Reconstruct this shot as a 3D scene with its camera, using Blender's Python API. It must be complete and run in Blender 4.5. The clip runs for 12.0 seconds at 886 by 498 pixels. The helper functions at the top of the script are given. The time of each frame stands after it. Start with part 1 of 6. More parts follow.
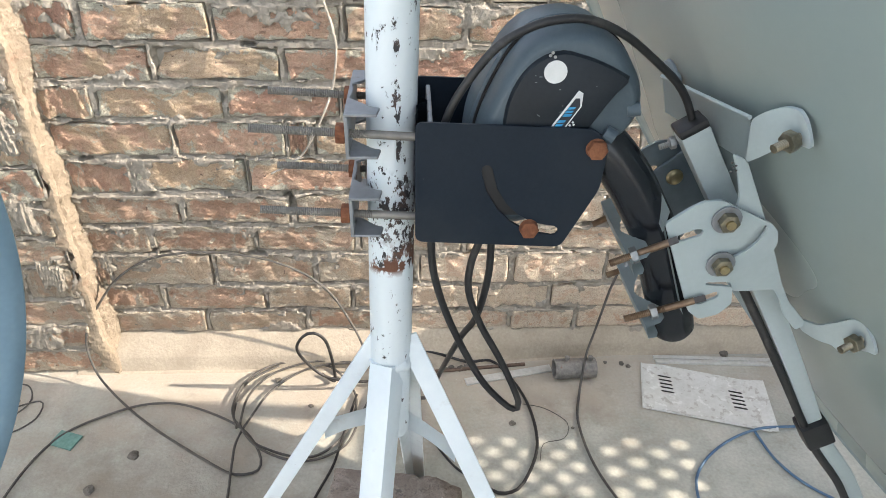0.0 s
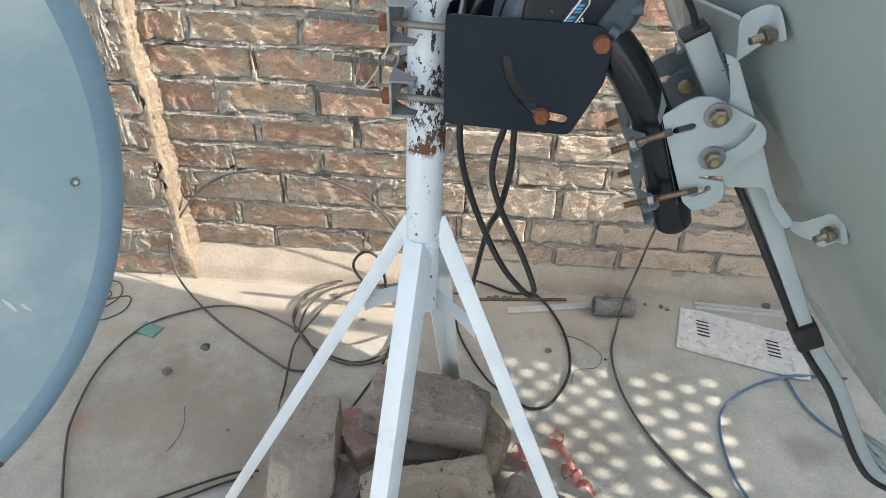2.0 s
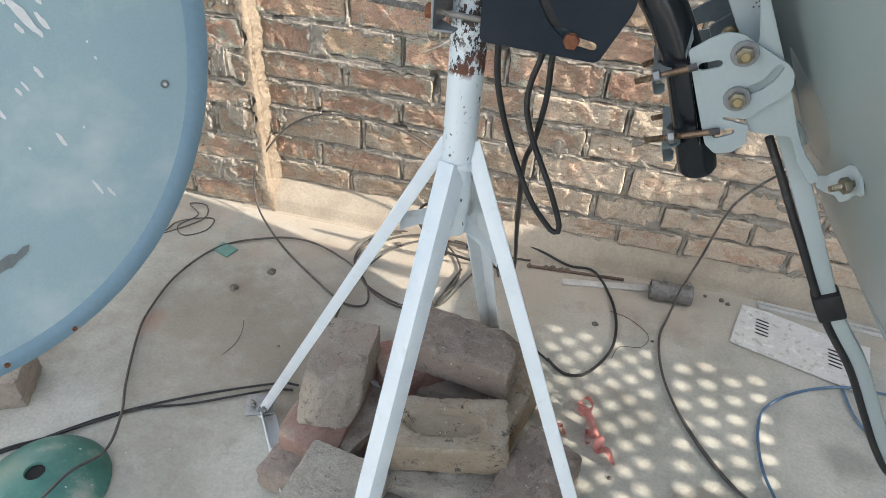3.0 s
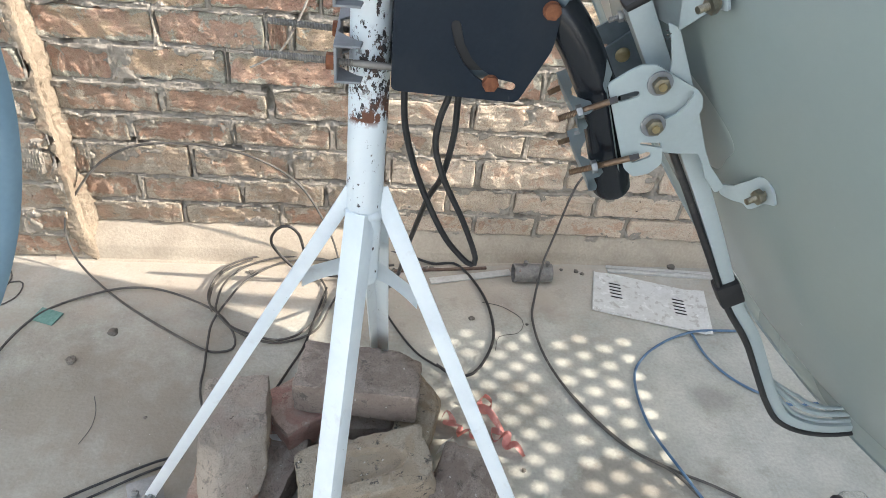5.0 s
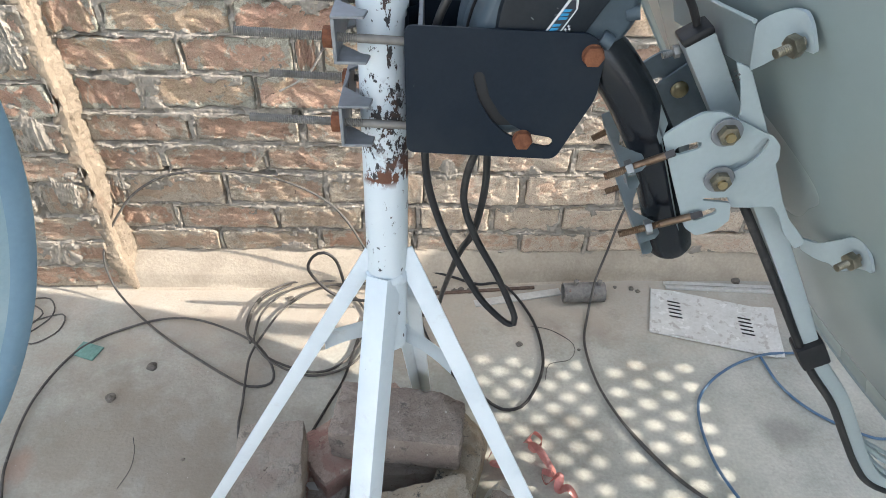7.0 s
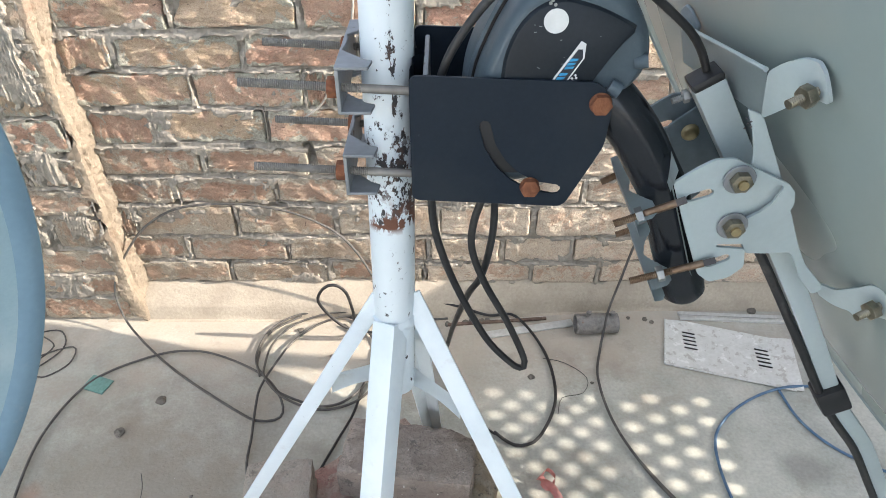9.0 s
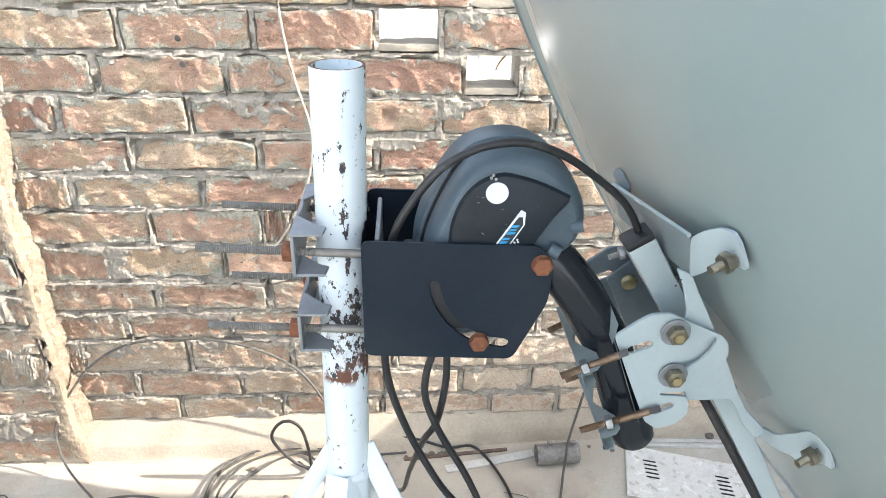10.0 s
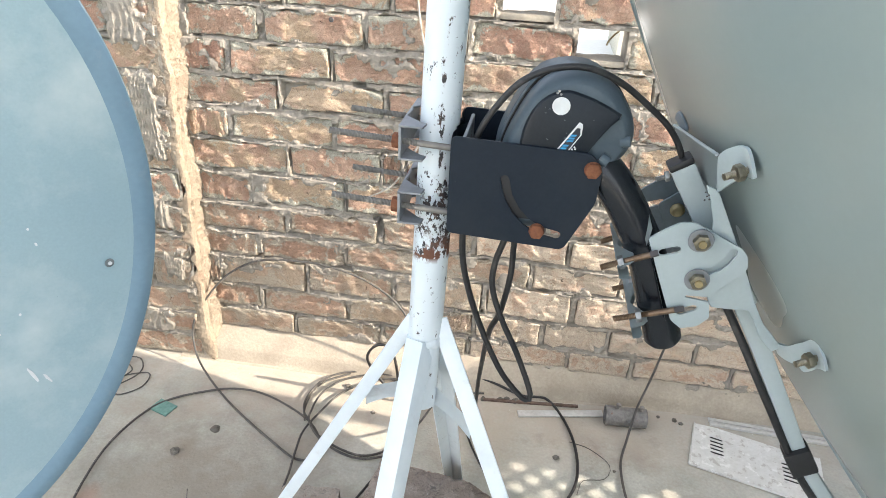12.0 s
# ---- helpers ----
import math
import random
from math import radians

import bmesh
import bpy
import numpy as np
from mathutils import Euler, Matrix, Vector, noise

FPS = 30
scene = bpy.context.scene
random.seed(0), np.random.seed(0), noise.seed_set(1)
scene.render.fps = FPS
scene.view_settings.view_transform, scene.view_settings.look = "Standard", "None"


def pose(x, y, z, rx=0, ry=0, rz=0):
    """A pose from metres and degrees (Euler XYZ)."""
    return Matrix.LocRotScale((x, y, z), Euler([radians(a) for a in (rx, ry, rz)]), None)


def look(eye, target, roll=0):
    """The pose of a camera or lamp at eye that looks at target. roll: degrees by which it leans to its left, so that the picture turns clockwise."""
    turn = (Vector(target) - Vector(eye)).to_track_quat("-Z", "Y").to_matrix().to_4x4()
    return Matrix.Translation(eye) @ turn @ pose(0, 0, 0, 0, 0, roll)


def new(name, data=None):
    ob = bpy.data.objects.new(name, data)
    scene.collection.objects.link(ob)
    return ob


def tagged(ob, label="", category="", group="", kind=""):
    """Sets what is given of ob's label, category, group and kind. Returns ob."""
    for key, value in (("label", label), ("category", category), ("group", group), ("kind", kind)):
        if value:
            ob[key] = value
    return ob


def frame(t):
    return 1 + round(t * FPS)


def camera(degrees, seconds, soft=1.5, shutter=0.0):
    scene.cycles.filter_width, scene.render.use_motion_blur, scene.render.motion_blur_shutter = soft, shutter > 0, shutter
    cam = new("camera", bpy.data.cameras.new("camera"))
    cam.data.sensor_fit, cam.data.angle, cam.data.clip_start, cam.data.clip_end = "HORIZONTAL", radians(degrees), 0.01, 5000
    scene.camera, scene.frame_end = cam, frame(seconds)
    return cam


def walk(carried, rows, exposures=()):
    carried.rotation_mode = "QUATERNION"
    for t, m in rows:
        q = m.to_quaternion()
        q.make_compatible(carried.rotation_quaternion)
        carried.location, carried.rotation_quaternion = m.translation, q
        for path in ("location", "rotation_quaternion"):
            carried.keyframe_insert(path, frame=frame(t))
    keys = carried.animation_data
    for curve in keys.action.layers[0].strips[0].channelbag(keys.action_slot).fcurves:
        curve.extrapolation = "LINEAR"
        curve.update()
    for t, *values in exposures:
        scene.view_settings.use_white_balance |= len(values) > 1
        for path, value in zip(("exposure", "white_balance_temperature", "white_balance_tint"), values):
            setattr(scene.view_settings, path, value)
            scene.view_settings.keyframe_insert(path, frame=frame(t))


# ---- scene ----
cam = camera(67.8, 12.0, soft=0.5)
PATH = [
    (0, (0.163, 0.063, 1.165), (0.258, 1.735, 0.071), 1.5),
    (0.5, (0.174, 0.019, 1.162), (0.321, 1.695, 0.082), 2.4),
    (1, (0.156, -0.014, 1.173), (0.278, 1.685, 0.125), 2.2),
    (1.5, (0.156, -0.035, 1.18), (0.307, 1.602, 0.04), 0.9),
    (2, (0.209, -0.065, 1.151), (0.1, 1.543, -0.033), 1.3),
    (2.5, (0.284, -0.124, 1.111), (-0.046, 1.436, -0.096), 3.5),
    (2.7, (0.304, -0.137, 1.109), (-0.076, 1.407, -0.103), 3.2),
    (4.3, (0.249, -0.093, 1.125), (0.075, 1.483, -0.094), 5.5),
    (4.5, (0.225, -0.085, 1.144), (0.173, 1.528, -0.038), 5.3),
    (5, (0.161, -0.059, 1.142), (0.351, 1.501, -0.095), 6.2),
    (5.5, (0.148, -0.009, 1.135), (0.483, 1.484, -0.153), 9.1),
    (6, (0.15, 0.022, 1.155), (0.232, 1.548, -0.135), 4.2),
    (6.5, (0.177, 0.05, 1.154), (0.222, 1.595, -0.116), 2.5),
    (7, (0.188, 0.057, 1.152), (0.22, 1.602, -0.119), 1.1),
    (7.5, (0.192, 0.068, 1.161), (0.186, 1.637, -0.079), -0.0),
    (7.7, (0.193, 0.071, 1.161), (0.153, 1.639, -0.08), -0.6),
    (9.3, (0.193, 0.082, 1.165), (0.197, 1.683, -0.034), -0.2),
    (9.5, (0.195, 0.084, 1.172), (0.209, 1.721, 0.024), -0.6),
    (10, (0.2, 0.08, 1.2), (0.315, 1.853, 0.281), 1.3),
    (10.5, (0.188, 0.083, 1.2), (0.295, 1.877, 0.322), 1.9),
    (11, (0.178, 0.06, 1.202), (0.283, 1.843, 0.303), 2.1),
    (11.5, (0.175, 0.006, 1.199), (0.38, 1.759, 0.258), 5.1),
    (12, (0.243, -0.092, 1.182), (0.022, 1.656, 0.237), 3.1),
]
# the film camera opens up a little when it looks up at the wall
BASE = 2.19
EXPOSURES = [(0, -0.14), (1, -0.11), (2, -0.31), (2.5, -0.34), (4.5, -0.30), (5, -0.10), (6, -0.16), (7, -0.18), (7.7, -0.19), (9.5, 0.07), (10, 0.36), (10.5, 0.30), (11.5, 0.34), (12, 0.10)]
# and its white balance drifts a little cooler on the way
KELVIN = [6450, 6400, 6300, 6330, 6250, 6240, 6180, 6140, 6160, 6220, 6190, 6180, 6280, 6420]
walk(cam, [(t, look(eye, target, roll)) for t, eye, target, roll in PATH], [(t, BASE + e, k, 10) for (t, e), k in zip(EXPOSURES, KELVIN)])

# ---------------------------------------------------------------- light
SUN_TO = Vector((-0.84, 0.063, -0.437)).normalized()      # the way the sunlight travels
sun_from = -SUN_TO
scene.world = bpy.data.worlds.new("sky")
scene.world.use_nodes = True
wn = scene.world.node_tree
sky = wn.nodes.new("ShaderNodeTexSky")
sky.sky_type, sky.sun_disc = "NISHITA", False
sky.sun_elevation = math.asin(sun_from.z)
sky.sun_rotation = math.atan2(sun_from.x, sun_from.y)
sky.dust_density, sky.air_density, sky.ozone_density = 3.0, 1.0, 1.0
bg = wn.nodes["Background"]
bg.inputs["Strength"].default_value = 0.15
haze = wn.nodes.new("ShaderNodeHueSaturation")
haze.inputs["Saturation"].default_value = 0.45
wn.links.new(sky.outputs[0], haze.inputs["Color"])
wn.links.new(haze.outputs[0], bg.inputs["Color"])
sun = new("sun", bpy.data.lights.new("sun", "SUN"))
sun.data.energy, sun.data.angle, sun.data.color = 2.5, radians(0.55), (1.0, 0.868, 0.725)
sun.matrix_world = look((0, 0, 4), Vector((0, 0, 4)) + SUN_TO)


# ---------------------------------------------------------------- materials
def surf(name, stops, scale=20.0, rough=0.7, metal=0.0, bump=0.2, bump_scale=120.0, detail=6.0,
         spots=None, random_tint=0.0, rough_var=0.15, coat=0.0, stretch=None, spots2=None, relief=(0.004, 0.0012), grain=0.22):
    """Noise between the colours in stops, bump at a finer scale; spots: (colour, scale, from, to, roughness)."""
    m = bpy.data.materials.new(name)
    m.use_nodes = True
    t = m.node_tree
    nd, lk = t.nodes, t.links
    p = nd["Principled BSDF"]
    tc = nd.new("ShaderNodeTexCoord")
    vec = tc.outputs["Object"]
    if random_tint:
        oi = nd.new("ShaderNodeObjectInfo")
        sc = nd.new("ShaderNodeVectorMath"); sc.operation = "MULTIPLY_ADD"
        mul = nd.new("ShaderNodeMath"); mul.operation = "MULTIPLY"; mul.inputs[1].default_value = 37.0
        lk.new(oi.outputs["Random"], mul.inputs[0])
        sc.inputs[1].default_value = (1, 1, 1)
        lk.new(vec, sc.inputs[0]); lk.new(mul.outputs[0], sc.inputs[2])
        vec = sc.outputs[0]
    if stretch:
        mp = nd.new("ShaderNodeMapping"); mp.inputs["Scale"].default_value = stretch
        lk.new(vec, mp.inputs[0]); vec = mp.outputs[0]
    n1 = nd.new("ShaderNodeTexNoise")
    n1.inputs["Scale"].default_value, n1.inputs["Detail"].default_value = scale, detail
    n1.inputs["Roughness"].default_value = 0.62
    lk.new(vec, n1.inputs["Vector"])
    ramp = nd.new("ShaderNodeValToRGB")
    cr = ramp.color_ramp
    while len(cr.elements) < len(stops):
        cr.elements.new(0.5)
    for k, c in enumerate(stops):
        cr.elements[k].position = 0.3 + 0.4 * k / max(1, len(stops) - 1)
        cr.elements[k].color = (*c, 1)
    if random_tint:
        add = nd.new("ShaderNodeMath"); add.operation = "MULTIPLY_ADD"
        sub = nd.new("ShaderNodeMath"); sub.operation = "SUBTRACT"; sub.inputs[1].default_value = 0.5
        lk.new(oi.outputs["Random"], sub.inputs[0])
        add.inputs[1].default_value = random_tint
        lk.new(sub.outputs[0], add.inputs[0]); lk.new(n1.outputs[0], add.inputs[2])
        lk.new(add.outputs[0], ramp.inputs[0])
    else:
        lk.new(n1.outputs[0], ramp.inputs[0])
    col = ramp.outputs[0]
    n2 = nd.new("ShaderNodeTexNoise")
    n2.inputs["Scale"].default_value, n2.inputs["Detail"].default_value = bump_scale, 5.0
    lk.new(vec, n2.inputs["Vector"])
    fine = nd.new("ShaderNodeMix"); fine.data_type, fine.blend_type = "RGBA", "OVERLAY"
    fine.inputs["Factor"].default_value = grain
    lk.new(col, fine.inputs["A"]); lk.new(n2.outputs[0], fine.inputs["B"])
    col = fine.outputs["Result"]
    rg = nd.new("ShaderNodeMapRange")
    rg.inputs["To Min"].default_value, rg.inputs["To Max"].default_value = max(0.04, rough - rough_var), min(1, rough + rough_var)
    lk.new(n1.outputs[0], rg.inputs["Value"])
    rough_out = rg.outputs[0]
    for sp in (spots, spots2):
        if not sp:
            continue
        n3 = nd.new("ShaderNodeTexNoise")
        n3.inputs["Scale"].default_value, n3.inputs["Detail"].default_value = sp[1], 7.0
        n3.inputs["Roughness"].default_value = 0.65
        lk.new(vec, n3.inputs["Vector"])
        mr = nd.new("ShaderNodeMapRange")
        mr.inputs["From Min"].default_value, mr.inputs["From Max"].default_value = sp[2], sp[3]
        lk.new(n3.outputs[0], mr.inputs["Value"])
        mx = nd.new("ShaderNodeMix"); mx.data_type = "RGBA"
        lk.new(mr.outputs[0], mx.inputs["Factor"]); lk.new(col, mx.inputs["A"])
        mx.inputs["B"].default_value = (*sp[0], 1)
        col = mx.outputs["Result"]
        if len(sp) > 4:
            mf = nd.new("ShaderNodeMix")
            lk.new(mr.outputs[0], mf.inputs["Factor"]); lk.new(rough_out, mf.inputs["A"])
            mf.inputs["B"].default_value = sp[4]
            rough_out = mf.outputs["Result"]
    lk.new(col, p.inputs["Base Color"]); lk.new(rough_out, p.inputs["Roughness"])
    p.inputs["Metallic"].default_value = metal
    p.inputs["Coat Weight"].default_value = coat
    if bump:
        b1 = nd.new("ShaderNodeBump"); b1.inputs["Strength"].default_value, b1.inputs["Distance"].default_value = bump, relief[0]
        lk.new(n1.outputs[0], b1.inputs["Height"])
        b2 = nd.new("ShaderNodeBump"); b2.inputs["Strength"].default_value, b2.inputs["Distance"].default_value = bump, relief[1]
        lk.new(n2.outputs[0], b2.inputs["Height"]); lk.new(b1.outputs[0], b2.inputs["Normal"])
        lk.new(b2.outputs[0], p.inputs["Normal"])
    return m


def brick_surf(name, tints, smear, smear_from=0.56, relief=1.0, tar=0.0, grain=1.0):
    """Wire-cut brick: each one its own tint, folded creases, dark pits, mortar smeared over its edges."""
    m = bpy.data.materials.new(name)
    m.use_nodes = True
    nd, lk = m.node_tree.nodes, m.node_tree.links
    p = nd["Principled BSDF"]
    tc = nd.new("ShaderNodeTexCoord")
    oi = nd.new("ShaderNodeObjectInfo")
    mul = nd.new("ShaderNodeMath"); mul.operation = "MULTIPLY"; mul.inputs[1].default_value = 53.0
    lk.new(oi.outputs["Random"], mul.inputs[0])
    off = nd.new("ShaderNodeVectorMath"); off.operation = "ADD"
    lk.new(tc.outputs["Object"], off.inputs[0]); lk.new(mul.outputs[0], off.inputs[1])
    vec = off.outputs[0]

    def noise_node(scale, detail=6.0, rough=0.6, distortion=0.0, stretch=None, kind="FBM"):
        n = nd.new("ShaderNodeTexNoise")
        n.noise_type = kind
        n.inputs["Scale"].default_value, n.inputs["Detail"].default_value = scale, detail
        n.inputs["Roughness"].default_value, n.inputs["Distortion"].default_value = rough, distortion
        v = vec
        if stretch:
            mp = nd.new("ShaderNodeMapping")
            mp.inputs["Rotation"].default_value = (0, 0.5, 0)
            mp.inputs["Scale"].default_value = stretch
            lk.new(vec, mp.inputs[0]); v = mp.outputs[0]
        lk.new(v, n.inputs["Vector"])
        return n.outputs[0]

    def ranged(src, a, b, lo=0.0, hi=1.0):
        r = nd.new("ShaderNodeMapRange")
        r.inputs["From Min"].default_value, r.inputs["From Max"].default_value = a, b
        r.inputs["To Min"].default_value, r.inputs["To Max"].default_value = lo, hi
        lk.new(src, r.inputs["Value"])
        return r.outputs[0]

    def blend(fac, a, b, mode="MIX"):
        x = nd.new("ShaderNodeMix"); x.data_type, x.blend_type = "RGBA", mode
        for key, val in (("Factor", fac), ("A", a), ("B", b)):
            if isinstance(val, (tuple, float)):
                x.inputs[key].default_value = (*val, 1) if isinstance(val, tuple) else val
            else:
                lk.new(val, x.inputs[key])
        return x.outputs["Result"]

    def math_node(op, a, b):
        x = nd.new("ShaderNodeMath"); x.operation = op
        for k, val in enumerate((a, b)):
            if isinstance(val, float):
                x.inputs[k].default_value = val
            else:
                lk.new(val, x.inputs[k])
        return x.outputs[0]

    broad = noise_node(13, 5, 0.6)
    fine = noise_node(240, 7, 0.75)
    mid = noise_node(95, 8, 0.68, 0.8)
    crease = noise_node(30, 5, 0.55, 1.0, (0.7, 1, 1.8), "RIDGED_MULTIFRACTAL")
    ramp = nd.new("ShaderNodeValToRGB")
    cr = ramp.color_ramp
    while len(cr.elements) < len(tints):
        cr.elements.new(0.5)
    for k, c in enumerate(tints):
        cr.elements[k].position = 0.08 + 0.84 * k / (len(tints) - 1)
        cr.elements[k].color = (*c, 1)
    lk.new(math_node("ADD", math_node("MULTIPLY", math_node("SUBTRACT", broad, 0.5), 1.5), oi.outputs["Random"]), ramp.inputs[0])
    col = blend(0.40 * grain, ramp.outputs[0], fine, "OVERLAY")
    col = blend(ranged(mid, 0.42, 0.64, 0.0, 0.30), col, blend(0.5, tints[-1], smear))
    sep = nd.new("ShaderNodeSeparateXYZ")
    lk.new(tc.outputs["Object"], sep.inputs[0])
    edge = ranged(math_node("ABSOLUTE", sep.outputs[2], 0.0), 0.016, 0.036, 0.0, 0.20)
    side_ = ranged(math_node("ABSOLUTE", sep.outputs[0], 0.0), 0.085, 0.115, 0.0, 0.13)
    smears = noise_node(21, 9, 0.68, 0.5)
    mask = math_node("ADD", math_node("ADD", smears, edge), side_)
    smear_fac = ranged(mask, smear_from, smear_from + 0.055)
    col = blend(smear_fac, col, blend(0.6, smear, fine, "OVERLAY"))
    col = blend(ranged(crease, 0.62, 0.86, 0.0, 0.30), col, blend(1.0, tints[-1], (1.25, 1.25, 1.25), "MULTIPLY"))
    cracks = noise_node(24, 6, 0.6, 1.4, (0.8, 1, 1.6))
    thin = math_node("ABSOLUTE", math_node("SUBTRACT", cracks, 0.5), 0.0)
    col = blend(ranged(thin, 0.008, 0.0, 0.0, 0.55), col, (0.12, 0.085, 0.065))
    grit = noise_node(420, 3, 0.7)
    col = blend(0.38 * grain, col, ranged(grit, 0.25, 0.75, 0.15, 0.85), "OVERLAY")
    pits = noise_node(64, 6, 0.7, 0.4)
    col = blend(ranged(pits, 0.655, 0.69, 0.0, 0.85), col, (0.075, 0.050, 0.038))
    if tar:
        col = blend(ranged(noise_node(30, 9, 0.78, 0.3), 0.565, 0.625, 0.0, tar), col, (0.060, 0.060, 0.058))
    if tar:
        col = blend(ranged(noise_node(95, 2, 0.5), 0.735, 0.75, 0.0, 0.8), col, (0.62, 0.60, 0.54))
        dusty = noise_node(9, 8, 0.7, 0.4)
        col = blend(ranged(dusty, 0.50, 0.66, 0.0, 0.45), col, (0.44, 0.375, 0.315))
    lk.new(col, p.inputs["Base Color"])
    p.inputs["Roughness"].default_value = 0.95
    p.inputs["Specular IOR Level"].default_value = 0.2
    b1 = nd.new("ShaderNodeBump"); b1.inputs["Strength"].default_value, b1.inputs["Distance"].default_value = 1.0, 0.0078 * relief
    lk.new(crease, b1.inputs["Height"])
    fold = noise_node(66, 4, 0.55, 1.3, (0.6, 1, 2.0), "RIDGED_MULTIFRACTAL")
    b4 = nd.new("ShaderNodeBump"); b4.inputs["Strength"].default_value, b4.inputs["Distance"].default_value = 1.0, 0.0028 * relief
    lk.new(fold, b4.inputs["Height"]); lk.new(b1.outputs[0], b4.inputs["Normal"])
    b2 = nd.new("ShaderNodeBump"); b2.inputs["Strength"].default_value, b2.inputs["Distance"].default_value = 1.0, 0.0078 * relief
    lk.new(math_node("ADD", mid, math_node("MULTIPLY", smear_fac, 0.10)), b2.inputs["Height"]); lk.new(b4.outputs[0], b2.inputs["Normal"])
    b3 = nd.new("ShaderNodeBump"); b3.inputs["Strength"].default_value, b3.inputs["Distance"].default_value = 1.0, 0.0042 * relief
    lk.new(fine, b3.inputs["Height"]); lk.new(b2.outputs[0], b3.inputs["Normal"])
    lk.new(b3.outputs[0], p.inputs["Normal"])
    return m


def pole_surf(name):
    """White gloss paint on the pole: sparse chips, a long vertical scar, and a scraped band with rust at its foot."""
    m = bpy.data.materials.new(name)
    m.use_nodes = True
    nd, lk = m.node_tree.nodes, m.node_tree.links
    p = nd["Principled BSDF"]
    tc = nd.new("ShaderNodeTexCoord")
    sep = nd.new("ShaderNodeSeparateXYZ")
    lk.new(tc.outputs["Object"], sep.inputs[0])
    X, Z = sep.outputs[0], sep.outputs[2]

    def noise_node(scale, detail=6.0, stretch=(1, 1, 1), rough=0.65):
        mp = nd.new("ShaderNodeMapping"); mp.inputs["Scale"].default_value = stretch
        lk.new(tc.outputs["Object"], mp.inputs[0])
        n = nd.new("ShaderNodeTexNoise")
        n.inputs["Scale"].default_value, n.inputs["Detail"].default_value, n.inputs["Roughness"].default_value = scale, detail, rough
        lk.new(mp.outputs[0], n.inputs["Vector"])
        return n.outputs[0]

    def ranged(src, a, b, lo=0.0, hi=1.0):
        r = nd.new("ShaderNodeMapRange")
        r.inputs["From Min"].default_value, r.inputs["From Max"].default_value = a, b
        r.inputs["To Min"].default_value, r.inputs["To Max"].default_value = lo, hi
        lk.new(src, r.inputs["Value"])
        return r.outputs[0]

    def mth(op, a, b):
        x = nd.new("ShaderNodeMath"); x.operation = op
        for k, val in enumerate((a, b)):
            if isinstance(val, float):
                x.inputs[k].default_value = val
            else:
                lk.new(val, x.inputs[k])
        return x.outputs[0]

    def blend(fac, a, b):
        x = nd.new("ShaderNodeMix"); x.data_type = "RGBA"
        lk.new(fac, x.inputs["Factor"])
        for key, val in (("A", a), ("B", b)):
            if isinstance(val, tuple):
                x.inputs[key].default_value = (*val, 1)
            else:
                lk.new(val, x.inputs[key])
        return x.outputs["Result"]

    def band(src, a, b, c, d):
        return mth("MULTIPLY", ranged(src, a, b), ranged(src, d, c))

    chips = noise_node(115, 6, (1, 1, 0.7))
    flakes = noise_node(125, 8, (1, 1, 0.55), 0.7)
    big = noise_node(55, 6, (1, 1, 0.7))
    scraped = mth("MULTIPLY", band(Z, 0.812, 0.820, 0.895, 0.918), ranged(X, 0.128, 0.150, 0.45, 1.0))
    scar = mth("MULTIPLY", band(Z, 0.90, 0.93, 1.02, 1.06), band(X, 0.1485, 0.151, 0.1535, 0.156))
    dark = ranged(mth("ADD", mth("ADD", chips, mth("MULTIPLY", ranged(X, 0.135, 0.160), 0.03)), 0.0), 0.705, 0.712)
    dark2 = ranged(mth("ADD", flakes, mth("MULTIPLY", scraped, 0.125)), 0.62, 0.632)
    dark3 = ranged(mth("ADD", flakes, mth("MULTIPLY", scar, 0.120)), 0.64, 0.652)
    dark4 = mth("MULTIPLY", scraped, ranged(big, 0.585, 0.60))
    wear = mth("MAXIMUM", mth("MAXIMUM", dark, dark2), mth("MAXIMUM", dark3, dark4))
    tone = noise_node(9, 5)
    base = nd.new("ShaderNodeValToRGB")
    base.color_ramp.elements[0].color, base.color_ramp.elements[1].color = (0.62, 0.68, 0.71, 1), (0.73, 0.79, 0.81, 1)
    lk.new(tone, base.inputs[0])
    rusty = mth("MULTIPLY", band(Z, 0.806, 0.814, 0.824, 0.850), ranged(big, 0.50, 0.53))
    top_rust = mth("MULTIPLY", ranged(Z, 1.091, 1.095), ranged(flakes, 0.55, 0.62))
    dark_col = blend(ranged(noise_node(60, 4), 0.50, 0.58), (0.045, 0.043, 0.045), (0.085, 0.058, 0.048))
    col = blend(wear, base.outputs[0], dark_col)
    col = blend(mth("MAXIMUM", rusty, mth("MULTIPLY", top_rust, 0.8)), col, (0.15, 0.062, 0.034))
    lk.new(col, p.inputs["Base Color"])
    lk.new(ranged(mth("MAXIMUM", wear, rusty), 0.0, 1.0, 0.36, 0.75), p.inputs["Roughness"])
    b1 = nd.new("ShaderNodeBump"); b1.inputs["Strength"].default_value, b1.inputs["Distance"].default_value = 0.7, 0.0010
    b1.invert = True
    lk.new(wear, b1.inputs["Height"])
    b2 = nd.new("ShaderNodeBump"); b2.inputs["Strength"].default_value, b2.inputs["Distance"].default_value = 0.2, 0.0010
    lk.new(noise_node(80, 4), b2.inputs["Height"]); lk.new(b1.outputs[0], b2.inputs["Normal"])
    lk.new(b2.outputs[0], p.inputs["Normal"])
    return m


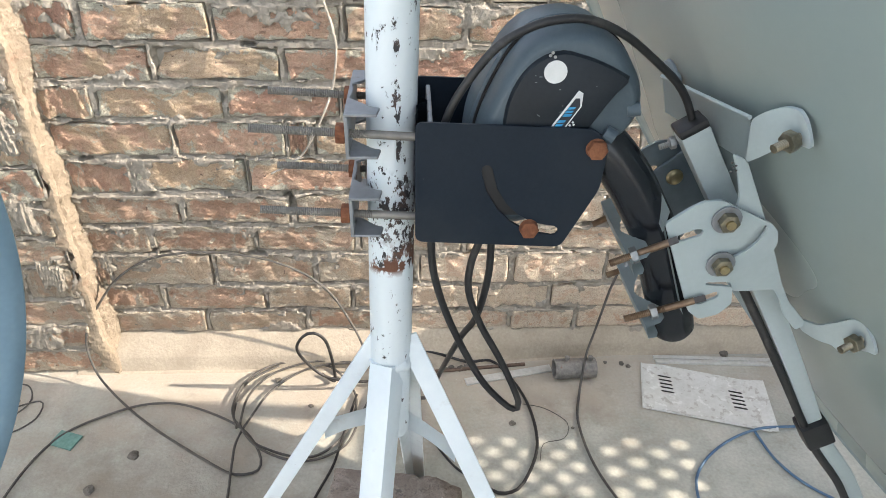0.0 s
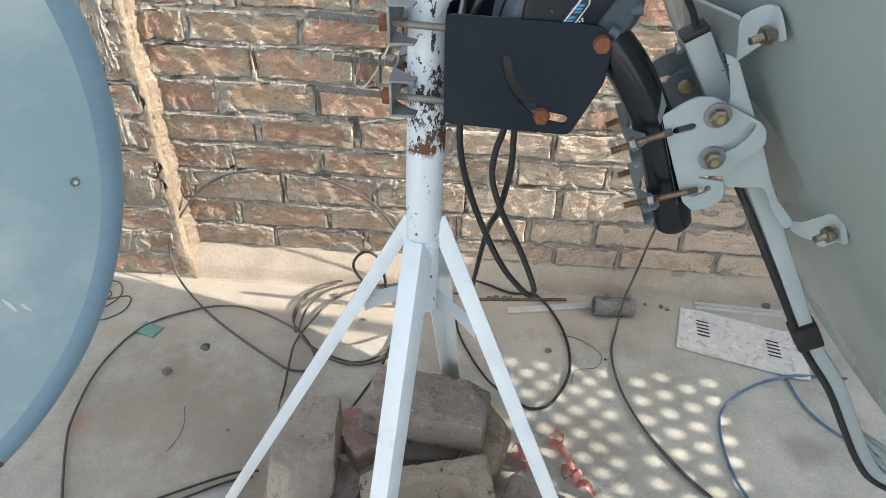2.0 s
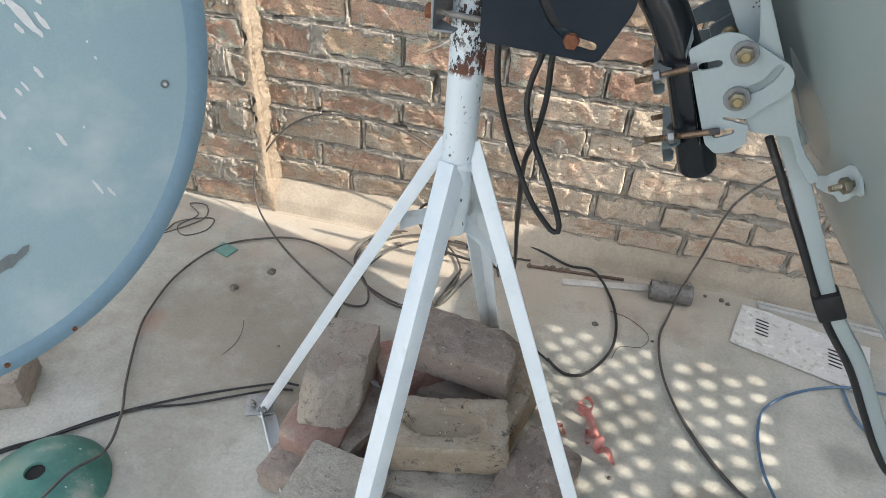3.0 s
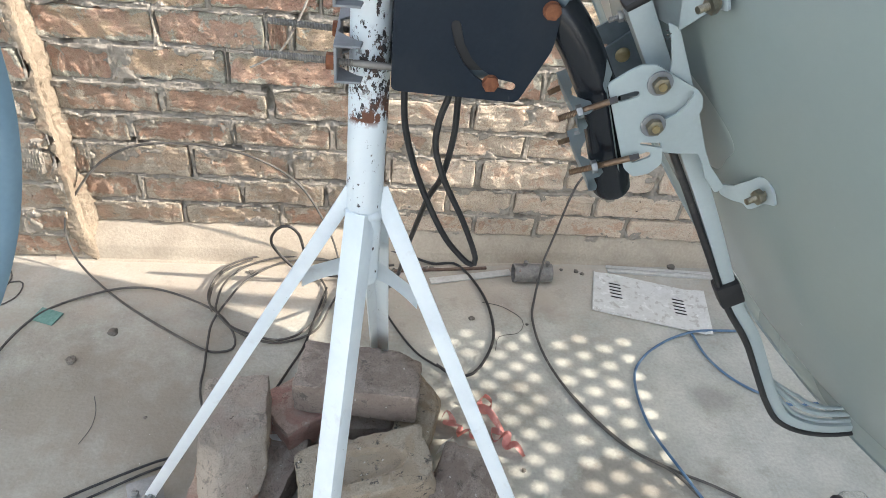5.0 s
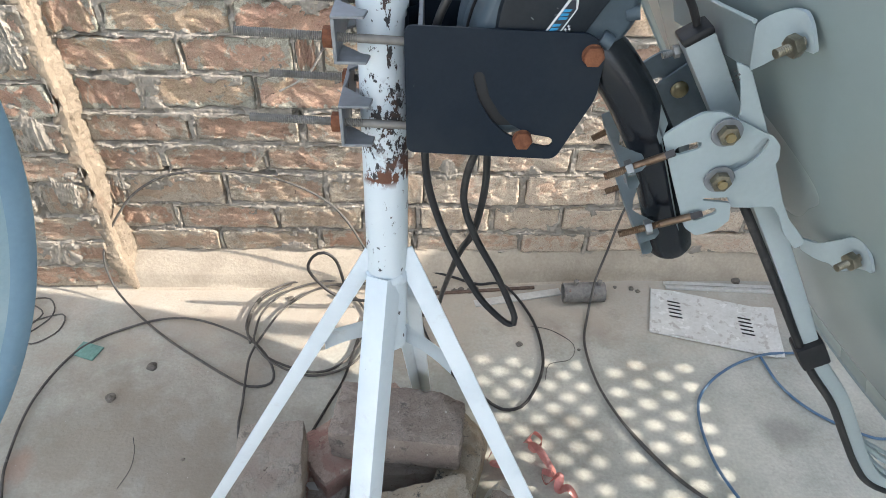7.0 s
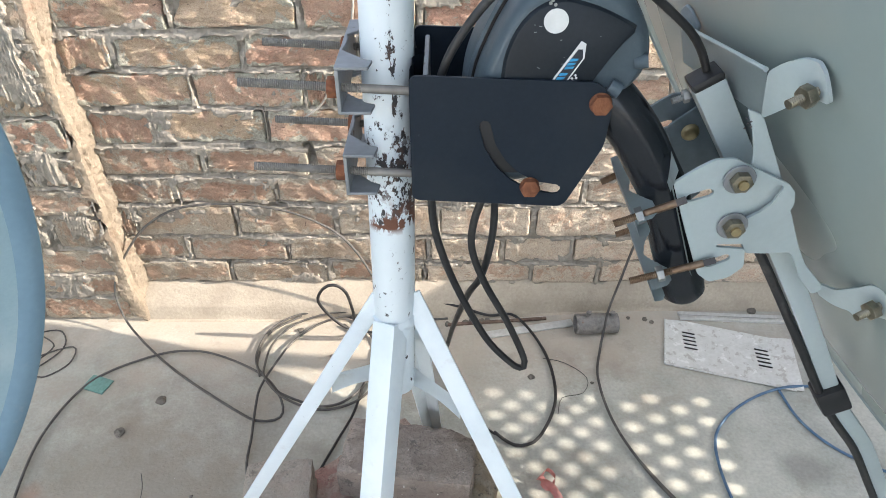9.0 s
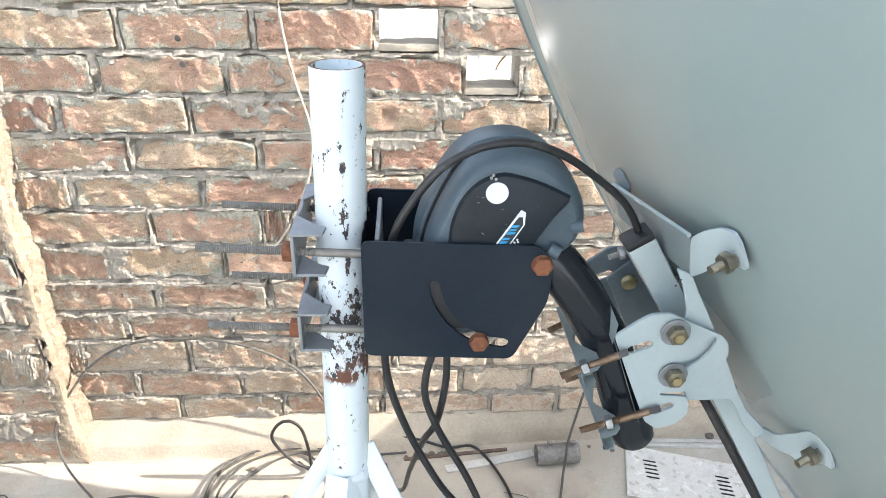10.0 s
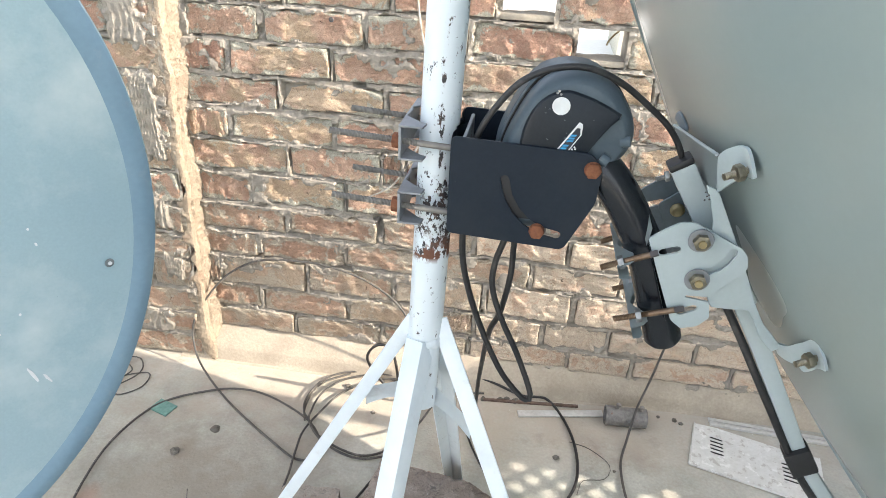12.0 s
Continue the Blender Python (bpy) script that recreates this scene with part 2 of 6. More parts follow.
M = {}
M["brick"] = brick_surf("fired_brick", [(0.485, 0.289, 0.214), (0.541, 0.348, 0.251), (0.580, 0.387, 0.285), (0.545, 0.408, 0.276), (0.596, 0.461, 0.332), (0.506, 0.340, 0.251)], (0.501, 0.477, 0.390), 0.585)
M["dusty_brick"] = brick_surf("dusty_fired_brick", [(0.452, 0.287, 0.204), (0.498, 0.337, 0.244), (0.529, 0.374, 0.276), (0.508, 0.383, 0.279), (0.540, 0.423, 0.313)], (0.523, 0.453, 0.358), 0.52)
# cement-smeared brick, its tints also raised in place of missing bounce light
M["washed_lightened_brick"] = brick_surf("cement_washed_brightened_brick", [(0.546, 0.377, 0.273), (0.590, 0.433, 0.323), (0.615, 0.470, 0.355), (0.590, 0.466, 0.347)], (0.612, 0.512, 0.400), 0.46, 0.6)
M["loose_brick"] = brick_surf("weathered_brick", [(0.293, 0.240, 0.208), (0.332, 0.278, 0.244), (0.355, 0.308, 0.266), (0.332, 0.271, 0.233), (0.367, 0.320, 0.266)], (0.359, 0.316, 0.270), 0.70, 0.30, 0.5, 0.22)
M["ochre_brick"] = brick_surf("ochre_brick_tarred", [(0.312, 0.255, 0.186), (0.355, 0.297, 0.224), (0.385, 0.329, 0.249)], (0.377, 0.329, 0.259), 0.66, 0.32, 0.95, 0.22)
M["dark_brick"] = brick_surf("dark_brown_brick", [(0.239, 0.195, 0.167), (0.275, 0.229, 0.195), (0.308, 0.262, 0.224)], (0.333, 0.280, 0.240), 0.68, 0.32, 0.6, 0.22)
M["red_brick"] = brick_surf("red_brick_dusty", [(0.315, 0.176, 0.149), (0.360, 0.216, 0.183), (0.383, 0.257, 0.214)], (0.400, 0.300, 0.247), 0.68, 0.32, 0.45, 0.22)
M["slab"] = brick_surf("grey_rubble", [(0.372, 0.349, 0.298), (0.423, 0.398, 0.340), (0.465, 0.437, 0.374)], (0.419, 0.386, 0.327), 0.64, 0.45, 0.25)
M["mortar"] = surf("cement_mortar", [(0.252, 0.221, 0.183), (0.301, 0.271, 0.227), (0.339, 0.308, 0.259)], 42, 0.96, bump=1.0, bump_scale=170, detail=11, relief=(0.006, 0.0030),
                   spots=((0.10, 0.080, 0.062), 75, 0.65, 0.70))
M["edge_render"] = surf("sandy_cement_render", [(0.208, 0.167, 0.123), (0.255, 0.210, 0.155), (0.292, 0.244, 0.186)], 14, 0.93, bump=0.9, bump_scale=110, detail=10, relief=(0.014, 0.005),
                        spots=((0.23, 0.165, 0.120), 16, 0.57, 0.68))
M["render"] = surf("cement_render", [(0.335, 0.288, 0.225), (0.390, 0.340, 0.268), (0.435, 0.382, 0.305)], 9, 0.93, bump=0.6, bump_scale=150, relief=(0.006, 0.002),
                   spots=((0.33, 0.285, 0.225), 12, 0.56, 0.70))
M["concrete"] = surf("worn_concrete", [(0.323, 0.328, 0.284), (0.425, 0.427, 0.376), (0.512, 0.507, 0.449)], 6.5, 0.9, bump=0.7, bump_scale=140, detail=13, relief=(0.005, 0.0014), grain=0.24,
                     spots=((0.245, 0.215, 0.175), 2.7, 0.55, 0.70), spots2=((0.17, 0.15, 0.125), 95, 0.695, 0.735))


def stained(m, blobs):
    """Dried mud and damp marks with ragged edges on a floor, (x, y, half-widths, colour, strength, softness), and paint flecks."""
    nd, lk = m.node_tree.nodes, m.node_tree.links
    p = nd["Principled BSDF"]
    col = p.inputs["Base Color"].links[0].from_socket
    tc = nd.new("ShaderNodeTexCoord")

    def rag(scale, detail):
        n = nd.new("ShaderNodeTexNoise")
        n.inputs["Scale"].default_value, n.inputs["Detail"].default_value, n.inputs["Roughness"].default_value = scale, detail, 0.68
        lk.new(tc.outputs["Object"], n.inputs["Vector"])
        return n.outputs[0]

    def laid(src, a, b, strength, colour, base):
        r = nd.new("ShaderNodeMapRange")
        r.inputs["From Min"].default_value, r.inputs["From Max"].default_value, r.inputs["To Max"].default_value = a, b, strength
        lk.new(src, r.inputs["Value"])
        x = nd.new("ShaderNodeMix"); x.data_type = "RGBA"
        lk.new(r.outputs[0], x.inputs["Factor"]); lk.new(base, x.inputs["A"])
        x.inputs["B"].default_value = (*colour, 1)
        return x.outputs["Result"]

    edge = rag(7, 10)
    for x, y, rx, ry, colour, strength, softness in blobs:
        mp = nd.new("ShaderNodeMapping"); mp.vector_type = "TEXTURE"
        mp.inputs["Location"].default_value, mp.inputs["Scale"].default_value = (x, y, 0), (rx, ry, 1)
        lk.new(tc.outputs["Object"], mp.inputs[0])
        ln = nd.new("ShaderNodeVectorMath"); ln.operation = "LENGTH"
        lk.new(mp.outputs[0], ln.inputs[0])
        ad = nd.new("ShaderNodeMath"); ad.operation = "MULTIPLY_ADD"; ad.inputs[1].default_value = 1.9
        lk.new(edge, ad.inputs[0]); lk.new(ln.outputs["Value"], ad.inputs[2])
        col = laid(ad.outputs[0], 1.95, 1.95 - softness, strength, colour, col)
    col = laid(rag(16, 9), 0.56, 0.66, 0.35, (0.25, 0.225, 0.185), col)
    col = laid(rag(120, 2), 0.755, 0.765, 0.85, (0.68, 0.66, 0.60), col)
    lk.new(col, p.inputs["Base Color"])


MUD = (0.235, 0.196, 0.150)
stained(M["concrete"], [(-0.40, 0.84, 0.52, 0.42, MUD, 0.72, 0.80), (-0.20, 0.74, 0.18, 0.16, MUD, 0.35, 0.7), (0.68, 0.60, 0.17, 0.115, (0.22, 0.180, 0.140), 0.45, 0.16),
                        (0.92, 0.87, 0.06, 0.05, (0.18, 0.17, 0.155), 0.45, 0.6), (-0.617, 0.776, 0.035, 0.06, (0.36, 0.19, 0.135), 0.38, 0.7), (-0.42, 0.40, 0.26, 0.20, MUD, 0.30, 0.6), (0.05, 1.30, 1.5, 0.30, (0.420, 0.362, 0.292), 0.75, 0.7)])
M["white_paint"] = surf("white_gloss_paint", [(0.635, 0.695, 0.725), (0.70, 0.76, 0.785), (0.73, 0.79, 0.81)], 14, 0.40, bump=0.16, bump_scale=90, grain=0.08,
                        spots=((0.07, 0.055, 0.05), 95, 0.70, 0.71, 0.7), spots2=((0.60, 0.625, 0.63), 30, 0.60, 0.74, 0.6))
M["pole_paint"] = pole_surf("chipped_white_pole_paint")
M["black_plate"] = surf("black_powder_coat", [(0.007, 0.013, 0.022), (0.012, 0.019, 0.029)], 9, 0.42, bump=0.06, bump_scale=260,
                        spots=((0.08, 0.085, 0.09), 85, 0.695, 0.74, 0.8), spots2=((0.020, 0.026, 0.033), 5, 0.50, 0.72, 0.55))
# dusty shell; its blue-grey base also paints in the sky's sheen
M["motor"] = surf("dusty_sheen_black_plastic", [(0.064, 0.087, 0.105), (0.098, 0.126, 0.144)], 9, 0.36, bump=0.06, bump_scale=320, grain=0.1,
                  spots=((0.20, 0.21, 0.215), 48, 0.62, 0.74, 0.75))
M["motor_face"] = surf("black_plastic_face", [(0.014, 0.018, 0.023), (0.020, 0.025, 0.031)], 11, 0.36, bump=0.04, bump_scale=320,
                       spots=((0.13, 0.135, 0.14), 60, 0.70, 0.77, 0.75))
M["tube"] = surf("black_enamel", [(0.006, 0.008, 0.011), (0.010, 0.012, 0.016)], 16, 0.20, bump=0.08, bump_scale=160,
                 spots=((0.20, 0.19, 0.18), 60, 0.70, 0.75, 0.7), spots2=((0.09, 0.04, 0.02), 26, 0.70, 0.74, 0.8))
M["galv"] = surf("dull_zinc", [(0.24, 0.245, 0.24), (0.33, 0.335, 0.325), (0.40, 0.395, 0.375)], 40, 0.48, metal=0.75, bump=0.12,
                 spots=((0.17, 0.075, 0.035), 36, 0.62, 0.70, 0.85))
M["clamp_zinc"] = surf("grey_zinc_clamp", [(0.23, 0.24, 0.25), (0.30, 0.31, 0.32)], 24, 0.5, metal=0.55, bump=0.1,
                       spots=((0.14, 0.06, 0.03), 26, 0.63, 0.70, 0.85))
M["stud"] = surf("weathered_threaded_rod", [(0.165, 0.150, 0.130), (0.215, 0.200, 0.178), (0.270, 0.252, 0.225)], 34, 0.55, metal=0.4, bump=0.15,
                 spots=((0.20, 0.095, 0.050), 30, 0.62, 0.70, 0.85))
M["rust"] = surf("rusty_steel", [(0.085, 0.032, 0.018), (0.19, 0.070, 0.032), (0.27, 0.115, 0.055)], 90, 0.85, metal=0.15, bump=0.6, bump_scale=300)
M["brass"] = surf("yellow_zinc", [(0.36, 0.28, 0.14), (0.52, 0.43, 0.26)], 70, 0.34, metal=0.9, bump=0.08,
                  spots=((0.16, 0.08, 0.04), 60, 0.62, 0.70, 0.7))
M["bronze"] = surf("bronzed_bolt", [(0.13, 0.082, 0.050), (0.22, 0.145, 0.092), (0.27, 0.20, 0.14)], 60, 0.42, metal=0.75, bump=0.15)
M["dark_iron"] = surf("dark_iron", [(0.055, 0.050, 0.048), (0.095, 0.088, 0.085)], 60, 0.6, metal=0.3, bump=0.2)
M["zinc_bolt"] = surf("dull_yellow_zinc", [(0.15, 0.135, 0.10), (0.25, 0.225, 0.165), (0.34, 0.31, 0.24)], 60, 0.36, metal=0.85, bump=0.12)
M["scuff"] = surf("bare_scuffed_metal", [(0.13, 0.15, 0.15), (0.19, 0.21, 0.21)], 40, 0.6, bump=0.2)
M["plaster"] = surf("limewashed_plaster", [(0.66, 0.64, 0.60), (0.72, 0.70, 0.66), (0.76, 0.74, 0.70)], 5, 0.9, bump=0.3, bump_scale=60)
M["old_rust"] = surf("dull_brown_rust", [(0.085, 0.055, 0.040), (0.135, 0.090, 0.066), (0.18, 0.13, 0.10)], 60, 0.9, bump=0.5)
M["bracket"] = surf("pale_grey_enamel", [(0.342, 0.404, 0.408), (0.380, 0.439, 0.445)], 8, 0.40, bump=0.05, bump_scale=220, grain=0.06,
                    spots=((0.10, 0.055, 0.04), 110, 0.735, 0.745, 0.8))
M["dish_back"] = surf("grey_dish_paint", [(0.232, 0.280, 0.276), (0.244, 0.291, 0.285), (0.253, 0.299, 0.291)], 1.1, 0.27, bump=0.0, detail=3, grain=0.02, rough_var=0.06,
                      spots=((0.44, 0.475, 0.465), 55, 0.74, 0.80, 0.6), spots2=((0.20, 0.21, 0.20), 150, 0.77, 0.80, 0.6))
M["dish_face"] = surf("blue_grey_dish_paint", [(0.265, 0.377, 0.414), (0.293, 0.406, 0.439), (0.318, 0.423, 0.445)], 2.5, 0.5, bump=0.03, bump_scale=240, grain=0.08,
                      spots=((0.47, 0.55, 0.55), 4, 0.48, 0.72, 0.55), spots2=((0.14, 0.15, 0.145), 60, 0.72, 0.75, 0.7))
M["dish_rim"] = surf("blue_dish_rim_paint", [(0.165, 0.265, 0.335), (0.20, 0.305, 0.375)], 5, 0.5, bump=0.05, grain=0.1, spots=((0.26, 0.33, 0.37), 18, 0.60, 0.74, 0.6))
# far-side slate grey; on the ear and elevation plate it paints in shade
M["box"] = surf("slate_grey_far_side", [(0.15, 0.185, 0.205), (0.19, 0.225, 0.245)], 10, 0.5, bump=0.05)
M["black"] = surf("black_rubber", [(0.008, 0.008, 0.009), (0.017, 0.017, 0.018)], 30, 0.5, bump=0.1)
M["cable"] = surf("black_cable_dusty", [(0.010, 0.010, 0.011), (0.028, 0.027, 0.026)], 30, 0.46, bump=0.1, spots=((0.12, 0.11, 0.10), 26, 0.58, 0.8, 0.8))
M["grey_cable"] = surf("faded_grey_cable", [(0.043, 0.040, 0.037), (0.072, 0.068, 0.061), (0.108, 0.101, 0.090)], 26, 0.6, bump=0.15,
                       spots=((0.216, 0.202, 0.180), 30, 0.60, 0.72, 0.8))
M["blue_cable"] = surf("faded_blue_cable", [(0.045, 0.105, 0.20), (0.075, 0.150, 0.25), (0.15, 0.22, 0.30)], 26, 0.45, bump=0.08)
M["white_wire"] = surf("dirty_white_wire", [(0.20, 0.18, 0.15), (0.36, 0.33, 0.28), (0.50, 0.47, 0.42)], 34, 0.6, bump=0.15, spots=((0.07, 0.06, 0.055), 26, 0.56, 0.62))
for key in ("black_plate", "motor", "motor_face"):
    M[key].node_tree.nodes["Principled BSDF"].inputs["Specular IOR Level"].default_value = 0.22
M["clear"] = surf("clear_plastic", [(0.82, 0.83, 0.80), (0.88, 0.88, 0.85)], 20, 0.12, bump=0.1)
M["clear"].node_tree.nodes["Principled BSDF"].inputs["Transmission Weight"].default_value = 0.92
M["clear"].node_tree.nodes["Principled BSDF"].inputs["IOR"].default_value = 1.12
M["ribbon"] = surf("red_satin_ribbon", [(0.62, 0.255, 0.235), (0.74, 0.41, 0.38)], 20, 0.26, bump=0.1, spots=((0.70, 0.42, 0.38), 30, 0.54, 0.70))
M["tin"] = surf("flaking_painted_tin", [(0.58, 0.58, 0.545), (0.66, 0.66, 0.625)], 13, 0.6, bump=0.3, bump_scale=120, grain=0.3,
               spots=((0.47, 0.455, 0.415), 60, 0.56, 0.61, 0.8), spots2=((0.74, 0.74, 0.71), 40, 0.58, 0.62, 0.6))
M["strip"] = surf("weathered_aluminium", [(0.52, 0.52, 0.49), (0.62, 0.62, 0.59)], 30, 0.5, metal=0.3, bump=0.12)
M["iron"] = surf("grey_iron_pipe", [(0.14, 0.13, 0.12), (0.21, 0.20, 0.185), (0.26, 0.24, 0.22)], 60, 0.75, metal=0.2, bump=0.6,
                 spots=((0.17, 0.085, 0.05), 30, 0.60, 0.7))
# near-black fill; paints shade under the vents and in the lid's hole
M["dark"] = surf("dark_fill", [(0.012, 0.011, 0.010), (0.02, 0.018, 0.016)], 30, 0.9, bump=0)
M["green"] = surf("green_glaze", [(0.03, 0.115, 0.092), (0.052, 0.165, 0.135), (0.10, 0.215, 0.175)], 12, 0.42, bump=0.1,
                  spots=((0.50, 0.54, 0.50), 80, 0.66, 0.70), spots2=((0.30, 0.31, 0.26), 6, 0.54, 0.66))
M["chip"] = surf("green_circuit_scrap", [(0.10, 0.21, 0.18), (0.17, 0.31, 0.27)], 90, 0.6, bump=0.2)
M["sticker"] = surf("white_sticker", [(0.62, 0.63, 0.62), (0.70, 0.71, 0.70)], 90, 0.5, bump=0.02)
M["label_blue"] = surf("blue_label_print", [(0.03, 0.27, 0.52), (0.045, 0.33, 0.58)], 60, 0.35, bump=0)
M["label_dark"] = surf("dark_label_print", [(0.015, 0.02, 0.03), (0.02, 0.025, 0.035)], 60, 0.35, bump=0)
M["stone"] = surf("small_stone", [(0.124, 0.112, 0.093), (0.186, 0.167, 0.143)], 60, 0.95, bump=0.6, random_tint=0.3)
M["pale"] = surf("sunlit_far_masonry", [(0.74, 0.71, 0.65), (0.80, 0.78, 0.73)], 6, 0.9, bump=0.1)
M["yellow"] = surf("yellow_window_frame", [(0.52, 0.40, 0.10), (0.58, 0.45, 0.13)], 6, 0.7, bump=0)


# ---------------------------------------------------------------- builders
def finish(bm, smooth=True):
    bmesh.ops.recalc_face_normals(bm, faces=bm.faces)
    if smooth:
        for f in bm.faces:
            f.smooth = True
        for e in bm.edges:
            if len(e.link_faces) == 2 and e.calc_face_angle(0) > radians(38):
                e.smooth = False
    return bm


def part(name, bm, material, parent=None, label="", smooth=True):
    """Links a bmesh as one mesh object under a thing or a part."""
    finish(bm, smooth)
    me = bpy.data.meshes.new(name)
    bm.to_mesh(me)
    bm.free()
    me.materials.append(material)
    ob = new(name, me)
    ob.parent = parent
    if label:
        ob["label"] = label
    return ob


def thing(name, label, category, group="", kind=""):
    return tagged(new(name), label, category, group, kind)


def bevelled(bm, width, segments=2, angle=30):
    bmesh.ops.recalc_face_normals(bm, faces=bm.faces)
    es = [e for e in bm.edges if len(e.link_faces) == 2 and e.calc_face_angle(0) > radians(angle)]
    if es and width > 0:
        bmesh.ops.bevel(bm, geom=es, offset=width, segments=segments, profile=0.6, affect="EDGES", clamp_overlap=True)
    return bm


def box(size, m=Matrix(), bevel=0.001, bm=None):
    b = bmesh.new()
    bmesh.ops.create_cube(b, size=1)
    bmesh.ops.scale(b, vec=size, verts=b.verts)
    bevelled(b, bevel)
    b.transform(m)
    if bm is None:
        return b
    return join(bm, b)


def join(a, b):
    me = bpy.data.meshes.new("tmp")
    b.to_mesh(me)
    b.free()
    a.from_mesh(me)
    bpy.data.meshes.remove(me)
    return a


def spline(points, step=0.01):
    """Catmull-Rom through points, about evenly sampled."""
    p = [Vector(q) for q in points]
    p = [p[0] * 2 - p[1], *p, p[-1] * 2 - p[-2]]
    out = []
    for i in range(1, len(p) - 2):
        a, b, c, d = p[i - 1:i + 3]
        n = max(2, int((c - b).length / step))
        for k in range(n):
            t = k / n
            out.append(0.5 * ((2 * b) + (c - a) * t + (2 * a - 5 * b + 4 * c - d) * t * t + (3 * b - a - 3 * c + d) * t ** 3))
    out.append(p[-2].copy())
    return out


def tube(path, radius, sides=10, caps=True, inner=None):
    """A round tube along a list of points; radius: a number or a function of the fraction along."""
    bm = bmesh.new()
    rad = radius if callable(radius) else (lambda t: radius)
    n = len(path)
    tang = [(path[min(i + 1, n - 1)] - path[max(i - 1, 0)]).normalized() for i in range(n)]
    up = Vector((0, 0, 1)) if abs(tang[0].z) < 0.9 else Vector((1, 0, 0))
    u = tang[0].cross(up).normalized()
    rings = []
    for i, q in enumerate(path):
        u = (u - tang[i] * u.dot(tang[i])).normalized()
        v = tang[i].cross(u)
        r = rad(i / (n - 1))
        rings.append([bm.verts.new(q + r * (math.cos(a) * u + math.sin(a) * v)) for a in (2 * math.pi * k / sides for k in range(sides))])
    for a, b in zip(rings, rings[1:]):
        for k in range(sides):
            bm.faces.new((a[k], a[(k + 1) % sides], b[(k + 1) % sides], b[k]))
    if caps:
        bm.faces.new(rings[0][::-1])
        bm.faces.new(rings[-1])
    return bm


def rod(a, b, r, sides=16, bevel=0.0):
    bm = tube([Vector(a), Vector(b)], r, sides)
    return bevelled(bm, bevel, 2, 50) if bevel else bm


def pipe(a, b, r, wall=0.0025, sides=28):
    """An open pipe with wall thickness."""
    bm = bmesh.new()
    a, b = Vector(a), Vector(b)
    d = (b - a).normalized()
    u = d.orthogonal().normalized()
    v = d.cross(u)
    rings = []
    for q, rr in ((a, r - wall), (a, r), (b, r), (b, r - wall)):
        rings.append([bm.verts.new(q + rr * (math.cos(t) * u + math.sin(t) * v)) for t in (2 * math.pi * k / sides for k in range(sides))])
    for i in range(4):
        p, q = rings[i], rings[(i + 1) % 4]
        for k in range(sides):
            bm.faces.new((p[k], p[(k + 1) % sides], q[(k + 1) % sides], q[k]))
    return bm


def threaded(a, b, r, pitch=0.0016, plain=0.0):
    """A threaded rod: ridges along the rod, the last stretch (plain metres) smooth."""
    a, b = Vector(a), Vector(b)
    d = b - a
    n = max(2, int((d.length - plain) / pitch))
    path, rr = [], []
    for i in range(n):
        for k, f in ((0, 1.0), (0.5, 0.84)):
            path.append(a + d.normalized() * (i + k) * pitch)
            rr.append(r * f)
    path.append(b)
    rr.append(r * 0.96)
    if plain:
        path.insert(-1, a + d.normalized() * (n * pitch + 0.0004))
        rr.insert(-1, r * 0.96)
    bm = tube(path, 1.0, 12)
    ring = 12
    bm.verts.ensure_lookup_table()
    for i, (q, f) in enumerate(zip(path, rr)):
        for v in list(bm.verts)[i * ring:(i + 1) * ring]:
            v.co = q + (v.co - q) * f
    return bm


def hexnut(c, axis, across=0.013, thick=0.006):
    c, axis = Vector(c), Vector(axis).normalized()
    bm = tube([c - axis * thick / 2, c + axis * thick / 2], across / 1.732, 6)
    return bevelled(bm, across * 0.06, 2, 40)


def washer(c, axis, r=0.009, thick=0.0016):
    c, axis = Vector(c), Vector(axis).normalized()
    return bevelled(tube([c - axis * thick / 2, c + axis * thick / 2], r, 24), 0.0004, 1, 50)


def plate(outline, thick, m=Matrix(), bevel=0.0008, holes=()):
    """A plate from an outline in x and z (y is its thickness, from 0 to thick), with holes cut through."""
    bm = bmesh.new()
    loops = [outline, *holes]
    edges = []
    for lp in loops:
        vs = [bm.verts.new((x, 0, z)) for x, z in lp]
        edges += [bm.edges.new((vs[i], vs[(i + 1) % len(vs)])) for i in range(len(vs))]
    if holes:
        bmesh.ops.triangle_fill(bm, use_beauty=True, use_dissolve=False, edges=edges)
    else:
        bm.faces.new([e.verts[0] for e in edges])
    res = bmesh.ops.extrude_face_region(bm, geom=list(bm.faces))
    bmesh.ops.translate(bm, vec=(0, thick, 0), verts=[v for v in res["geom"] if isinstance(v, bmesh.types.BMVert)])
    bevelled(bm, bevel, 1, 60)
    bm.transform(m)
    return bm


def rounded(points, r=0.006, n=4):
    """The outline with its corners rounded."""
    out = []
    k = len(points)
    for i in range(k):
        p = Vector(points[i]); a = Vector(points[i - 1]); b = Vector(points[(i + 1) % k])
        ra = min(r, (a - p).length * 0.45, (b - p).length * 0.45)
        s, e = p + (a - p).normalized() * ra, p + (b - p).normalized() * ra
        for j in range(n + 1):
            t = j / n
            q = s * (1 - t) ** 2 + p * 2 * t * (1 - t) + e * t * t
            out.append((q.x, q.y))
    return out


